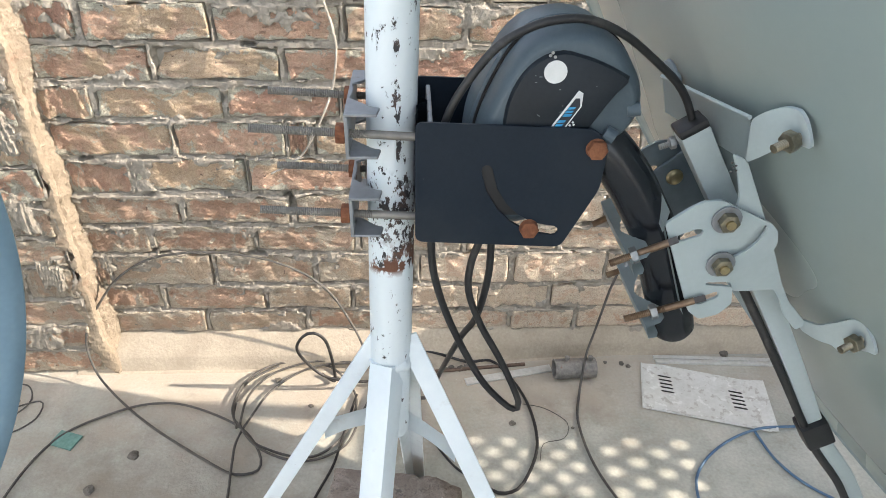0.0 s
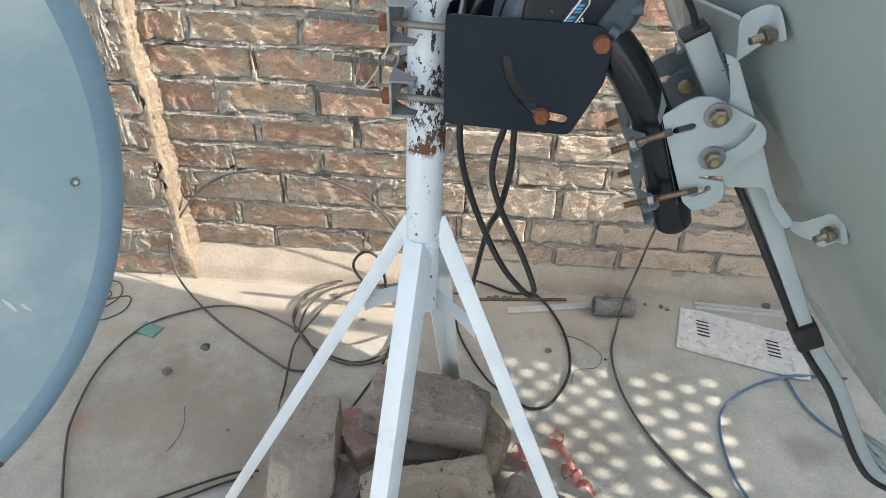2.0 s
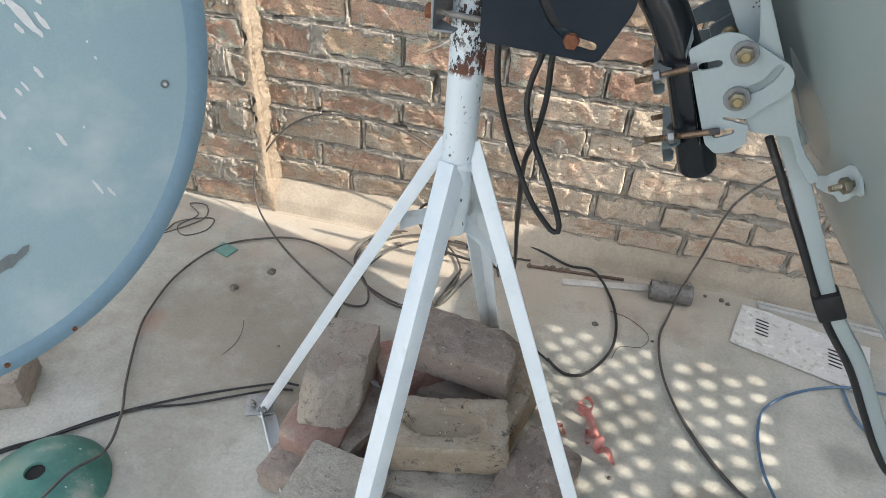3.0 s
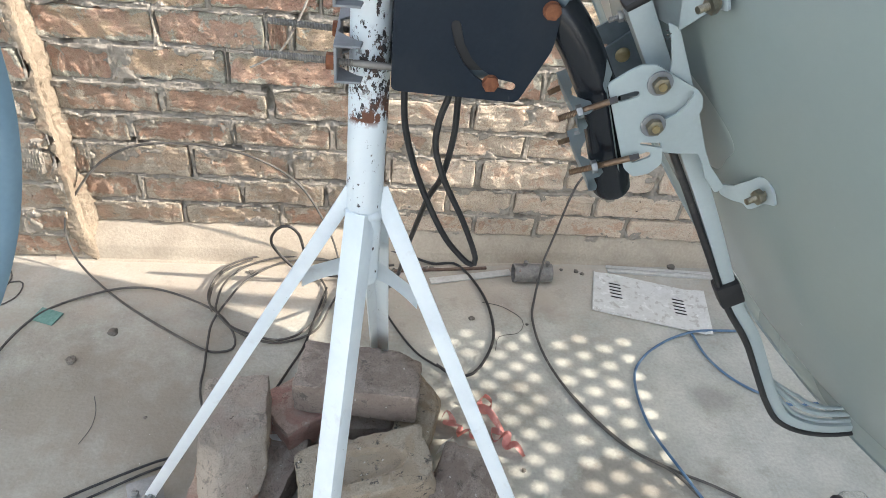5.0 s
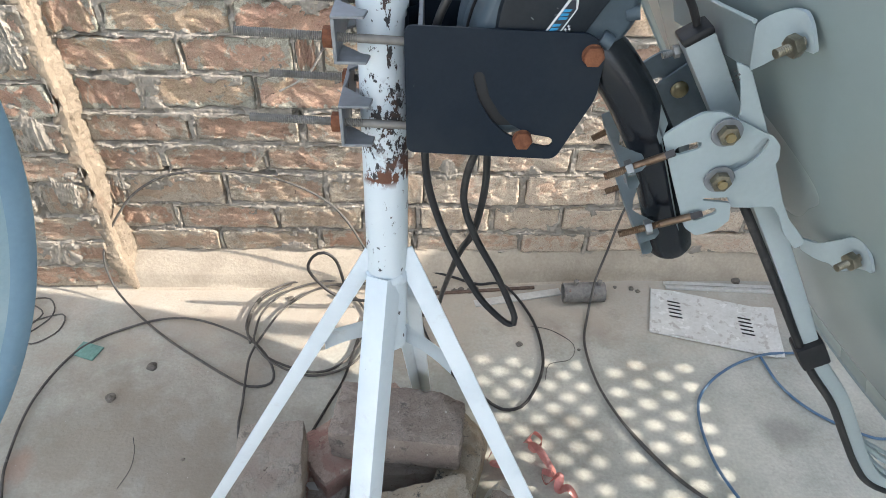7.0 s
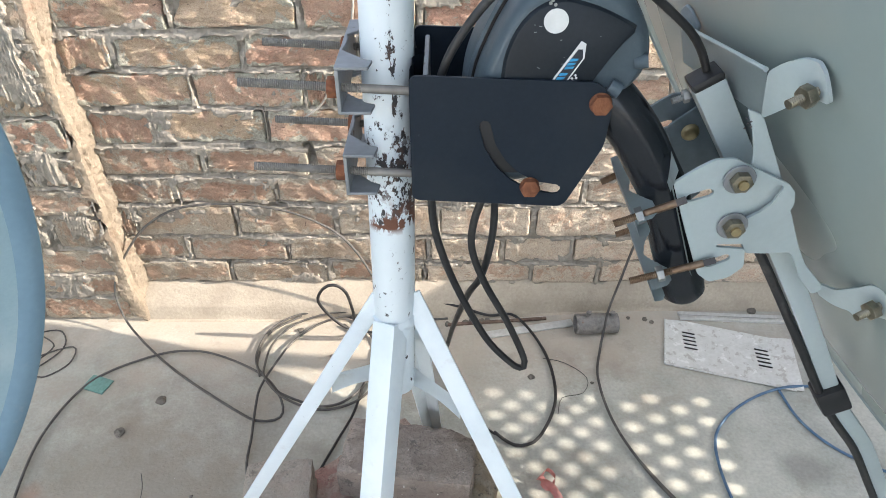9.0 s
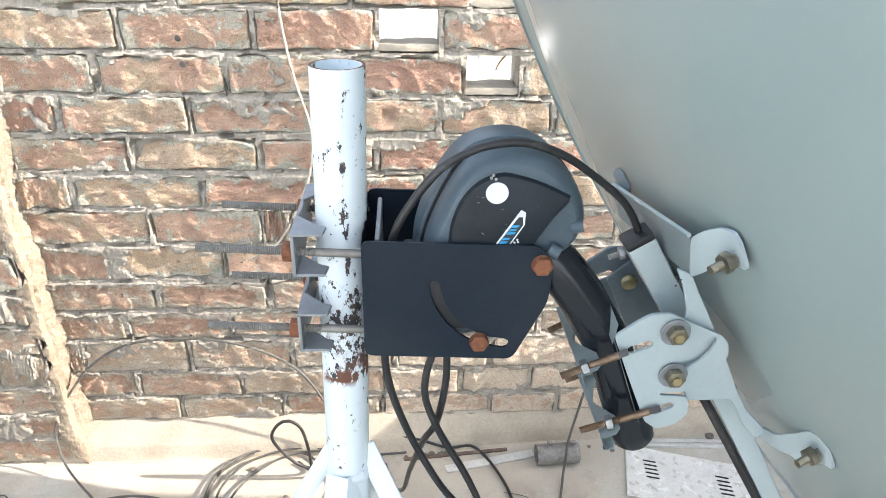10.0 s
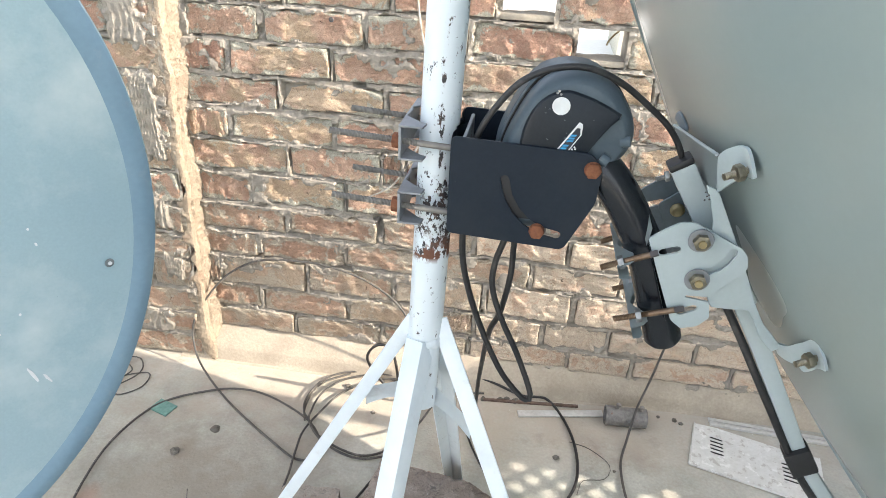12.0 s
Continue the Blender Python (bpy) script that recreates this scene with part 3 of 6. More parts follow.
def slot(points, half):
    """The outline of a slot of the given half width along points."""
    p = [Vector(q).to_2d() for q in points]
    left, right = [], []
    for i in range(len(p)):
        d = (p[min(i + 1, len(p) - 1)] - p[max(i - 1, 0)]).normalized()
        nrm = Vector((-d.y, d.x)) * half
        left.append(p[i] + nrm); right.append(p[i] - nrm)
    d1 = (p[-1] - p[-2]).normalized() * half
    d0 = (p[0] - p[1]).normalized() * half
    out = [*left, p[-1] + d1 * 0.7 + (left[-1] - p[-1]) * 0.7, p[-1] + d1, p[-1] + d1 * 0.7 + (right[-1] - p[-1]) * 0.7,
           *right[::-1], p[0] + d0 * 0.7 + (right[0] - p[0]) * 0.7, p[0] + d0, p[0] + d0 * 0.7 + (left[0] - p[0]) * 0.7]
    return [(q.x, q.y) for q in out]


def rough_box(size, seed, cuts=(5, 2, 3), amount=0.003, bevel=0.006):
    """A worn brick or slab about the origin: a subdivided box with rounded edges and uneven faces."""
    bm = bmesh.new()
    nx, ny, nz = cuts
    bmesh.ops.create_cube(bm, size=1)
    for ax, n in enumerate(cuts):
        for k in range(1, n):
            co = Vector((0, 0, 0)); no = Vector((0, 0, 0))
            co[ax] = -0.5 + k / n; no[ax] = 1
            bmesh.ops.bisect_plane(bm, geom=[*bm.verts, *bm.edges, *bm.faces], plane_co=co, plane_no=no)
    h = Vector(size) / 2
    off = Vector((seed * 7.3, seed * 3.1, seed * 5.7))
    for v in bm.verts:
        s = [abs(c) > 0.499 for c in v.co]
        q = Vector((v.co.x * size[0], v.co.y * size[1], v.co.z * size[2]))
        if sum(s) >= 2:
            for ax in range(3):
                if s[ax]:
                    q[ax] -= math.copysign(bevel * (0.35 if sum(s) == 2 else 0.6), q[ax])
        w = noise.noise_vector(q * 28 + off) * amount + noise.noise_vector(q * 9 + off) * amount * 0.8
        v.co = q + w
    return bm


# ---------------------------------------------------------------- setting
WALL_Y = 1.35
rng = random.Random(4)


def grid_sheet(x0, x1, y0, y1, nx, ny, height):
    bm = bmesh.new()
    vs = [[bm.verts.new((x0 + (x1 - x0) * i / nx, y0 + (y1 - y0) * j / ny, 0)) for i in range(nx + 1)] for j in range(ny + 1)]
    for row in vs:
        for v in row:
            v.co.z = height(v.co)
    for j in range(ny):
        for i in range(nx):
            bm.faces.new((vs[j][i], vs[j][i + 1], vs[j + 1][i + 1], vs[j + 1][i]))
    return bm


def floor_height(p):
    return noise.noise(p * 3.0) * 0.0012 + noise.noise(p * 17.0) * 0.0006


floor_near = grid_sheet(-2.0, 2.4, -1.6, WALL_Y + 0.05, 150, 100, floor_height)
floor = part("floor", floor_near, M["concrete"])
tagged(floor, "worn beige concrete roof floor with stains", "floor", kind="structure")
far_floor = bmesh.new()
for x0, x1, y0, y1 in ((-5, -2.0, -5, 1.4), (2.4, 5, -5, 1.4), (-2.0, 2.4, -5, -1.6)):
    vs = [far_floor.verts.new((x, y, 0)) for x, y in ((x0, y0), (x1, y0), (x1, y1), (x0, y1))]
    far_floor.faces.new(vs)
tagged(part("floor", far_floor, M["concrete"]), "worn beige concrete roof floor beyond the dishes", "floor", kind="structure")
ground = bmesh.new()
bmesh.ops.create_circle(ground, cap_ends=True, radius=3000, segments=48)
bmesh.ops.translate(ground, vec=(0, 0, -3.6), verts=ground.verts)
tagged(part("ground", ground, M["pale"]), "pale dusty ground far below the roof", "ground", kind="structure")

# courses of the brick wall: lower edge, upper edge, joints along x
COURSES = [
    (0.084, 0.146, [-0.56, -0.335, -0.095, 0.145, 0.41, 0.575, 0.826, 1.06, 1.30]),
    (0.152, 0.222, [-0.585, -0.432, -0.188, 0.02, 0.15, 0.332, 0.502, 0.724, 0.96, 1.2, 1.32]),
    (0.229, 0.312, [-0.585, -0.538, -0.296, -0.06, 0.175, 0.401, 0.63, 0.87, 1.1, 1.32]),
    (0.319, 0.388, [-0.58, -0.426, -0.193, 0.04, 0.284, 0.511, 0.75, 0.98, 1.22, 1.32]),
    (0.395, 0.467, [-0.58, -0.343, -0.099, 0.14, 0.37, 0.61, 0.85, 1.08, 1.32]),
    (0.475, 0.552, [-0.575, -0.43, -0.188, 0.07, 0.30, 0.53, 0.77, 1.0, 1.24, 1.34]),
    (0.560, 0.636, [-0.58, -0.33, -0.096, -0.046, 0.19, 0.42, 0.66, 0.9, 1.14, 1.34]),
    (0.644, 0.714, [-0.585, -0.47, -0.209, 0.02, 0.25, 0.48, 0.71, 0.95, 1.18, 1.34]),
    (0.722, 0.791, [-0.57, -0.34, -0.09, 0.145, 0.37, 0.60, 0.84, 1.08, 1.32]),
    (0.799, 0.871, [-0.57, -0.457, -0.212, 0.03, 0.271, 0.50, 0.74, 0.97, 1.21, 1.34]),
    (0.879, 0.951, [-0.55, -0.374, -0.133, 0.097, 0.318, 0.424, 0.66, 0.9, 1.14, 1.34]),
    (0.960, 1.032, [-0.545, -0.32, -0.073, 0.152, 0.268, 0.50, 0.74, 0.97, 1.21, 1.34]),
    (1.040, 1.112, [-0.55, -0.45, -0.21, 0.105, 0.325, 0.445, 0.67, 0.91, 1.14, 1.34]),
    (1.120, 1.192, [-0.55, -0.33, -0.09, 0.15, 0.27, 0.50, 0.73, 0.97, 1.2, 1.34]),
    (1.200, 1.272, [-0.55, -0.45, -0.21, 0.03, 0.27, 0.5, 0.74, 0.98, 1.22, 1.34]),
]
OPEN = {(10, 4), (11, 3), (12, 4), (13, 3)}        # gaps left between bricks near the top
wall = new("wall_north")
tagged(wall, "rough red brick wall with thick crumbling mortar", "wall", kind="structure")


def course_rects(courses):
    """The brick faces of each course as (x0, x1, z0, z1), drawn in from the joints by an uneven amount."""
    rg_ = random.Random(12)
    rects = []
    for z0, z1, js in courses:
        row = []
        for a, b in zip(js, js[1:]):
            row.append((a + rg_.uniform(0.001, 0.008), b - rg_.uniform(0.001, 0.008), z0 + rg_.uniform(-0.004, 0.002), z1 - rg_.uniform(-0.002, 0.005)))
        rects.append(row)
    return rects


def mortar_depth(x, z, courses, rects):
    """How far the mortar stands back from the brick faces: crumbly in the joints, smeared over the upper edges of the bricks, hollow under them."""
    p = Vector((x, 0.3, z))
    lump = noise.noise(p * 42) * 0.0026 + noise.noise(p * 120) * 0.0016 + noise.noise(p * 13) * 0.0026
    lump -= abs(noise.noise(p * 75 + Vector((3, 1, 7)))) * 0.0030
    hole = max(0.0, noise.noise(p * 24 + Vector((4, 0, 9))) - 0.30) * 0.060
    inside = -1.0
    for k, (z0, z1, js) in enumerate(courses):
        if z0 - 0.012 <= z <= z1 + 0.012:
            for a, b, c, d in rects[k]:
                if a - 0.02 <= x <= b + 0.02:
                    w = noise.noise(p * 38 + Vector((k, 2, 0))) * 0.004
                    s_ = min(x - a, b - x, z - c, d - z) + w
                    if s_ > inside:
                        inside, top, low = s_, d - z, z - c
    if inside < 0.0:
        under = 0.0
        for k, (z0, z1, js) in enumerate(courses):
            if -0.009 < z - z0 < 0.002:
                under = 0.0040 * max(0.0, 0.5 + 1.4 * noise.noise(Vector((x * 18, 8.0, k))))
        return max(-0.003, -0.0002 + lump * 1.1 + hole + under)
    smear_ = noise.noise(Vector((x * 11, 2.0, z * 16))) + 0.5 * noise.noise(Vector((x * 34, 6.0, z * 46))) + 0.22 * noise.noise(Vector((x * 90, 1.0, z * 110)))
    smear_ += 0.52 * max(0.0, 1.0 - top / 0.026) - 0.50 + 0.22 * max(0.0, 1.0 - inside / 0.010)
    if smear_ > 0:
        comb = abs(math.sin(x * 560 + 4 * noise.noise(Vector((x * 16, 3.0, z * 10))))) * 0.0011
        return 0.0005 - min(0.0040, smear_ * 0.018) + comb + lump * 0.8
    return min(0.016, 0.0010 + inside * 1.0 + max(0.0, inside - 0.004) * 1.2 - smear_ * 0.008)


def mortar_sheet(x0, x1, z0, z1, front, courses, rects, step=0.0030, skip=()):
    nx, nz = int((x1 - x0) / step), int((z1 - z0) / step)
    xs = [x0 + (x1 - x0) * i / nx for i in range(nx + 1)]
    zs = [z0 + (z1 - z0) * j / nz for j in range(nz + 1)]
    verts = [(x, front + mortar_depth(x, z, courses, rects), z) for z in zs for x in xs]
    faces = []
    for j in range(nz):
        for i in range(nx):
            cx, cz = (xs[i] + xs[i + 1]) / 2, (zs[j] + zs[j + 1]) / 2
            if any(a < cx < b and c < cz < d for a, b, c, d in skip):
                continue
            faces.append((j * (nx + 1) + i, j * (nx + 1) + i + 1, (j + 1) * (nx + 1) + i + 1, (j + 1) * (nx + 1) + i))
    me = bpy.data.meshes.new("mortar")
    me.from_pydata(verts, [], faces)
    bm = bmesh.new()
    bm.from_mesh(me)
    bpy.data.meshes.remove(me)
    return bm


WALL_RECTS = course_rects(COURSES)
gaps = []
for ci, bi in OPEN:
    z0, z1, js = COURSES[ci]
    gaps.append((js[bi] + 0.002, js[bi + 1] - 0.002, z0 - 0.004, z1 + 0.003))
part("mortar", mortar_sheet(-0.62, 1.35, 0.06, 1.275, WALL_Y, COURSES, WALL_RECTS, skip=gaps), M["mortar"], wall, "pale lumpy cement mortar")
# the body of the wall behind, course by course, open where bricks are left out
core = bmesh.new()
for ci, (z0, z1, js) in enumerate(COURSES):
    zt = COURSES[ci + 1][0] if ci + 1 < len(COURSES) else z1
    spans, start = [], -1.6
    for bi in range(len(js) - 1):
        if (ci, bi) in OPEN:
            spans.append((start, js[bi]))
            start = js[bi + 1]
    spans.append((start, 2.6))
    for a, b in spans:
        box((b - a, 0.10, z1 - z0 + 0.006), pose((a + b) / 2, WALL_Y + 0.072, (z0 + z1) / 2), 0, core)
    for a, b in ((-1.6, 2.6),):
        box((b - a, 0.10, zt - z1 - 0.004 if zt > z1 else 0.004), pose((a + b) / 2, WALL_Y + 0.072, (z1 + zt) / 2), 0, core)
box((4.2, 0.10, 0.09), pose(0.5, WALL_Y + 0.072, 0.04), 0, core)
part("core", core, M["mortar"], wall)
side = bmesh.new()
box((1.3, 0.11, 1.27), pose(1.97, WALL_Y + 0.06, 0.64), 0.004, side)
part("plain_end", side, M["brick"], wall)

# cement beds at the foot of the gaps
for k, (a, b, c, d) in enumerate(gaps):
    bm = rough_box((b - a + 0.006, 0.105, 0.016), 90 + k, (10, 8, 2), 0.0035, 0.004)
    bm.transform(pose((a + b) / 2, WALL_Y + 0.054, c + 0.006, -4, 0, 0))
    part("gap_bed", bm, M["render"], wall, "cream cement bed in the gap")

# plinth of smooth cement along the foot of the wall
prof = [(1.372, 0.092), (1.352, 0.084), (1.338, 0.070), (1.320, 0.050), (1.309, 0.038), (1.305, 0.033), (1.300, 0.014), (1.295, 0.003), (1.278, -0.003), (1.372, -0.004)]
bm = bmesh.new()
nseg = 150
rows_ = []
for i in range(nseg + 1):
    x = -0.66 + 3.0 * i / nseg
    taper = 1 - 0.68 * min(1.0, max(0.0, (x - 0.05) / 0.65))
    rows_.append([bm.verts.new((x, (1.352 - (1.352 - y) * taper if y < 1.352 else y) + noise.noise(Vector((x * 5, y * 30, z * 20))) * 0.005 * taper * (0.2 < k < 8.5), z + noise.noise(Vector((x * 7, k, 2))) * 0.003 * (0 < k < 7))) for k, (y, z) in enumerate(prof)])
for a, b in zip(rows_, rows_[1:]):
    for k in range(len(prof) - 1):
        bm.faces.new((a[k], a[k + 1], b[k + 1], b[k]))
plinth = part("plinth", bm, M["render"])
tagged(plinth, "smooth beige cement plinth along the brick wall", "plinth", kind="structure")

# pier standing proud of the wall
PIER_X, PIER_Y = -0.578, 1.298
pier = tagged(new("wall_pier"), "rough brick pier with torn cement render", "wall", kind="structure")
part("core", box((0.9, 0.12, 1.275), pose(PIER_X - 0.47, PIER_Y + 0.075, 0.6375), 0), M["mortar"], pier)
PIER_COURSES = []
for ci, (z0, z1, js) in enumerate([(0.006, 0.076, None), *COURSES]):
    ends = [PIER_X - 0.012]
    ends.append(ends[0] - (0.115 if ci % 2 else 0.23))
    while ends[-1] > -1.25:
        ends.append(ends[-1] - 0.235)
    PIER_COURSES.append((z0, z1, ends[::-1]))
PIER_RECTS = course_rects(PIER_COURSES)
bm = mortar_sheet(-1.30, PIER_X - 0.010, 0.0, 1.27, PIER_Y, PIER_COURSES, PIER_RECTS)
part("mortar", bm, M["mortar"], pier, "pale lumpy cement mortar")
# the plastered corner: a lumpy skin of render round the pier's edge, torn along its outer side and split by a crack
bm = bmesh.new()
corner_line = [(PIER_X - 0.055, PIER_Y + 0.002), (PIER_X - 0.028, PIER_Y + 0.000), (PIER_X - 0.005, PIER_Y + 0.000), (PIER_X + 0.001, PIER_Y + 0.006), (PIER_X + 0.002, PIER_Y + 0.030), (PIER_X + 0.012, WALL_Y - 0.004), (PIER_X + 0.024, WALL_Y + 0.012)]
corner_fine = spline([(x, y, 0) for x, y in corner_line], 0.0045)
strip_rows = []
for j in range(310):
    z = 1.27 * j / 309
    tear = 0.40 + 0.55 * noise.noise(Vector((0.5, 0.2, z * 9))) + 0.32 * noise.noise(Vector((3.5, 0.2, z * 30)))
    spread = 0.022 * noise.noise(Vector((1.5, 4.2, z * 8))) + 0.010 * noise.noise(Vector((1.5, 9.2, z * 31)))
    foot_ = 0.030 * max(0, 1 - z / 0.13) ** 1.6
    split = 0.66 + 0.10 * noise.noise(Vector((7.5, 1.2, z * 8)))
    row = []
    for k, q in enumerate(corner_fine):
        u = k / (len(corner_fine) - 1)
        n_ = Vector((q.x * 1.0, q.y, z))
        lump = noise.noise(n_ * 17) * 0.0050 + noise.noise(n_ * 48) * 0.0026 + noise.noise(n_ * 170) * 0.0036 - abs(noise.noise(n_ * 80)) * 0.0050
        out_ = 0.5 + 0.5 * math.tanh((u - 0.42) * 9)             # 0 on the pier's face, 1 on its side
        crack = 0.008 * math.exp(-((u - split) / 0.022) ** 2)
        sunk = 0.024 * max(0.0, min(1.0, (tear * 0.62 - u) * 9))
        x = q.x + lump * out_ + (foot_ + max(0, u - 0.5) * spread * 1.6) * out_ - crack * out_
        y = q.y + lump * (1 - out_) + sunk + crack * (1 - out_) - foot_ * 0.4
        row.append(bm.verts.new((x, y, z)))
    strip_rows.append(row)
for a, b in zip(strip_rows, strip_rows[1:]):
    for k in range(len(a) - 1):
        bm.faces.new((a[k], a[k + 1], b[k + 1], b[k]))
part("render_edge", bm, M["edge_render"], pier, "cream cement render along the corner")

# torn patches of combed render left on the pier
PATCHES = [(-0.700, -0.602, 0.570, 0.810), (-0.810, -0.690, 0.460, 0.650), (-0.705, -0.612, 0.385, 0.490), (-0.675, -0.602, 0.235, 0.350), (-0.770, -0.650, 0.065, 0.155), (-0.83, -0.73, 0.66, 0.81), (-0.72, -0.605, 0.84, 0.98), (-0.80, -0.71, 0.20, 0.36)]
for k, (xa, xb, za, zb) in enumerate(PATCHES):
    bm = bmesh.new()
    nx_, nz_ = 26, int((zb - za) / 0.005)
    grid_ = {}
    for j in range(nz_ + 1):
        for i in range(nx_ + 1):
            x, z = xa + (xb - xa) * i / nx_, za + (zb - za) * j / nz_
            edge_ = min(i, nx_ - i) / 5 + 0.0, min(j, nz_ - j) / 5
            ragged = noise.noise(Vector((x * 55, k, z * 55))) * 0.9
            thick_ = min(1, max(0, min(edge_) + ragged))
            groove = abs(math.sin(x * 520 + noise.noise(Vector((x * 20, 3, z * 14))) * 5)) * 0.0042
            grid_[i, j] = bm.verts.new((x, PIER_Y + 0.010 - thick_ * (0.0185 + 0.003 * noise.noise(Vector((x * 30, 1, z * 30)))) + groove * thick_, z))
    for j in range(nz_):
        for i in range(nx_):
            bm.faces.new((grid_[i, j], grid_[i + 1, j], grid_[i + 1, j + 1], grid_[i, j + 1]))
    part("render_patch", bm, M["mortar"], pier, "grey combed cement render, torn")

# low parapets that close the roof round the camera
for name, size, at in (("wall_west", (0.12, 6.2, 1.2), (-2.6, -1.7, 0.6)), ("wall_south", (5.8, 0.12, 1.2), (0.3, -4.6, 0.6))):
    w = part(name, box(size, pose(*at), 0.01), M["plaster"])
    tagged(w, "plain low limewashed parapet of the roof", "wall", kind="structure")

# unseen east wall added to shade the right side; its pierced screen casts sun dots
EAST_X, EAST_H = 1.75, 0.86
SCREEN = (0.48, 1.00, 0.465, 0.80)          # y from, y to, z from, z to
east = tagged(new("shade_wall_east"), "unseen low wall added to cast shade and sun dots", "wall", kind="structure")
bm = bmesh.new()
for y0, y1, z0, z1 in ((SCREEN[1], 1.40, 0, EAST_H), (SCREEN[0], SCREEN[1], 0, SCREEN[2]), (SCREEN[0], SCREEN[1], SCREEN[3], EAST_H)):
    box((0.12, y1 - y0, z1 - z0), pose(EAST_X, (y0 + y1) / 2, (z0 + z1) / 2), 0, bm)
part("masonry", bm, M["plaster"], east)
# tall unseen walls added to keep sun off the blue dish and near floor
shade_wall = part("wall_stairhead", box((0.14, 2.4, 2.5), pose(EAST_X + 0.01, -0.722, 1.25), 0.01), M["plaster"])
shade_wall_up = part("wall_stairhead", box((0.14, 0.14, 1.3), pose(EAST_X + 0.01, 0.550, 1.85), 0.01), M["plaster"])
low_wall = part("wall_southeast", box((0.12, 2.7, 0.5), pose(EAST_X, -3.275, 0.25), 0.01), M["plaster"])
tagged(low_wall, "plain low limewashed parapet of the roof", "wall", kind="structure")
tagged(shade_wall_up, "plain unseen upper piece added to widen the tall wall's shade", "wall", kind="structure")
tagged(shade_wall, "plain unseen wall added to shade the near floor and blue dish", "wall", kind="structure")
# unseen stub, added only for the dark band it casts on the floor
part("post", box((0.05, 0.042, 0.26), pose(EAST_X, 1.012, EAST_H + 0.128), 0.004), M["plaster"], east, "unseen stub added to cast a shadow band")
holes_ = []
# (z of a row, y of a hole in it, row pitch, hole pitch, half-sizes of a hole, z from, z to)
for za, ya, dz, dy, hr, hv, z_from, z_to in ((0.6796, 0.861, 0.0190, 0.062, 0.0135, 0.0078, 0.604, 0.79), (0.554, 0.641, 0.0286, 0.054, 0.0140, 0.0098, 0.475, 0.598)):
    for r_ in range(-12, 12):
        for c_ in range(-12, 12):
            hy, hz = ya + dy * c_ + (dy / 2 if r_ % 2 else 0), za + dz * r_
            if SCREEN[0] + 0.015 < hy < SCREEN[1] - 0.015 and z_from < hz < z_to:
                holes_.append([(hy + hr * math.cos(t), hz + hv * math.sin(t)) for t in (2 * math.pi * k / 10 for k in range(10))])
# unseen sheet whose holes shape the sun into dots on the floor
bm = plate([(SCREEN[0], SCREEN[2]), (SCREEN[1], SCREEN[2]), (SCREEN[1], SCREEN[3]), (SCREEN[0], SCREEN[3])], 0.003, Matrix(), 0, holes_)
bm.transform(Matrix(((0, -1, 0, EAST_X - 0.03), (1, 0, 0, 0), (0, 0, 1, 0), (0, 0, 0, 1))))
part("pierced_screen", bm, M["brick"], east, "unseen screen added to cast sun dots", smooth=False)

# distant building seen through the gaps
far = thing("distant_building", "pale distant brick building with yellow window frames", "building")
part("wall", box((6.0, 4, 6.6), pose(5.9, 26, -0.3), 0.02), M["brick"], far)
for i in range(4):
    wn_ = part("window", box((0.55, 0.10, 0.75), pose(3.35 + i * 1.05, 23.95, -2.0), 0.02), M["yellow"], far)
    for dx in (-0.12, 0.12):
        part("pane", box((0.16, 0.06, 0.55), pose(3.35 + i * 1.05 + dx, 23.89, -2.0), 0.0), M["sticker"], wn_)


# ---------------------------------------------------------------- mast with four legs
POLE = Vector((0.143, 0.583, 0))
PR = 0.0212
mast = thing("antenna_mast", "white painted steel mast on four angle-iron legs, paint chipped", "mast")
def pole_x(z):
    """The mast leans a little."""
    return 0.1415 + (z - 0.73) * 0.024


bm = bmesh.new()
zs = [0.60, 0.66, 0.72, 0.785, 0.82, 0.86, 0.90, 0.925, 0.98, 1.04, 1.095]
N = 36
outer = [[bm.verts.new((pole_x(z) + PR * math.cos(2 * math.pi * k / N), POLE.y + PR * math.sin(2 * math.pi * k / N), z)) for k in range(N)] for z in zs]
inner = [[bm.verts.new((pole_x(z) + (PR - 0.0022) * math.cos(2 * math.pi * k / N), POLE.y + (PR - 0.0022) * math.sin(2 * math.pi * k / N), z)) for k in range(N)] for z in (zs[-1], 0.95)]
for ra, rb, z in zip(outer, outer[1:], zs):
    for k in range(N):
        bm.faces.new((ra[k], ra[(k + 1) % N], rb[(k + 1) % N], rb[k]))
for ra, rb in ((outer[-1], inner[0]), (inner[0], inner[1])):
    for k in range(N):
        f = bm.faces.new((ra[k], ra[(k + 1) % N], rb[(k + 1) % N], rb[k]))
        f.material_index = 1 if ra is outer[-1] else 0
pole = part("pole", bm, M["pole_paint"], mast, "white pole, paint scraped to rust where the clamps slid")
pole.data.materials.append(M["rust"])
bm = tube([Vector((pole_x(z), POLE.y, z)) for z in (0.684, 0.687, 0.690, 0.693, 0.696)], lambda t: PR + 0.0004 + 0.0022 * math.sin(math.pi * t), 48)
for v in bm.verts:
    v.co += Vector((0, 0, 1)) * noise.noise(v.co * 160) * 0.004 + Vector((v.co.x - POLE.x, v.co.y - POLE.y, 0)) * noise.noise(v.co * 220) * 0.10
part("weld_collar", bm, M["white_paint"], mast)


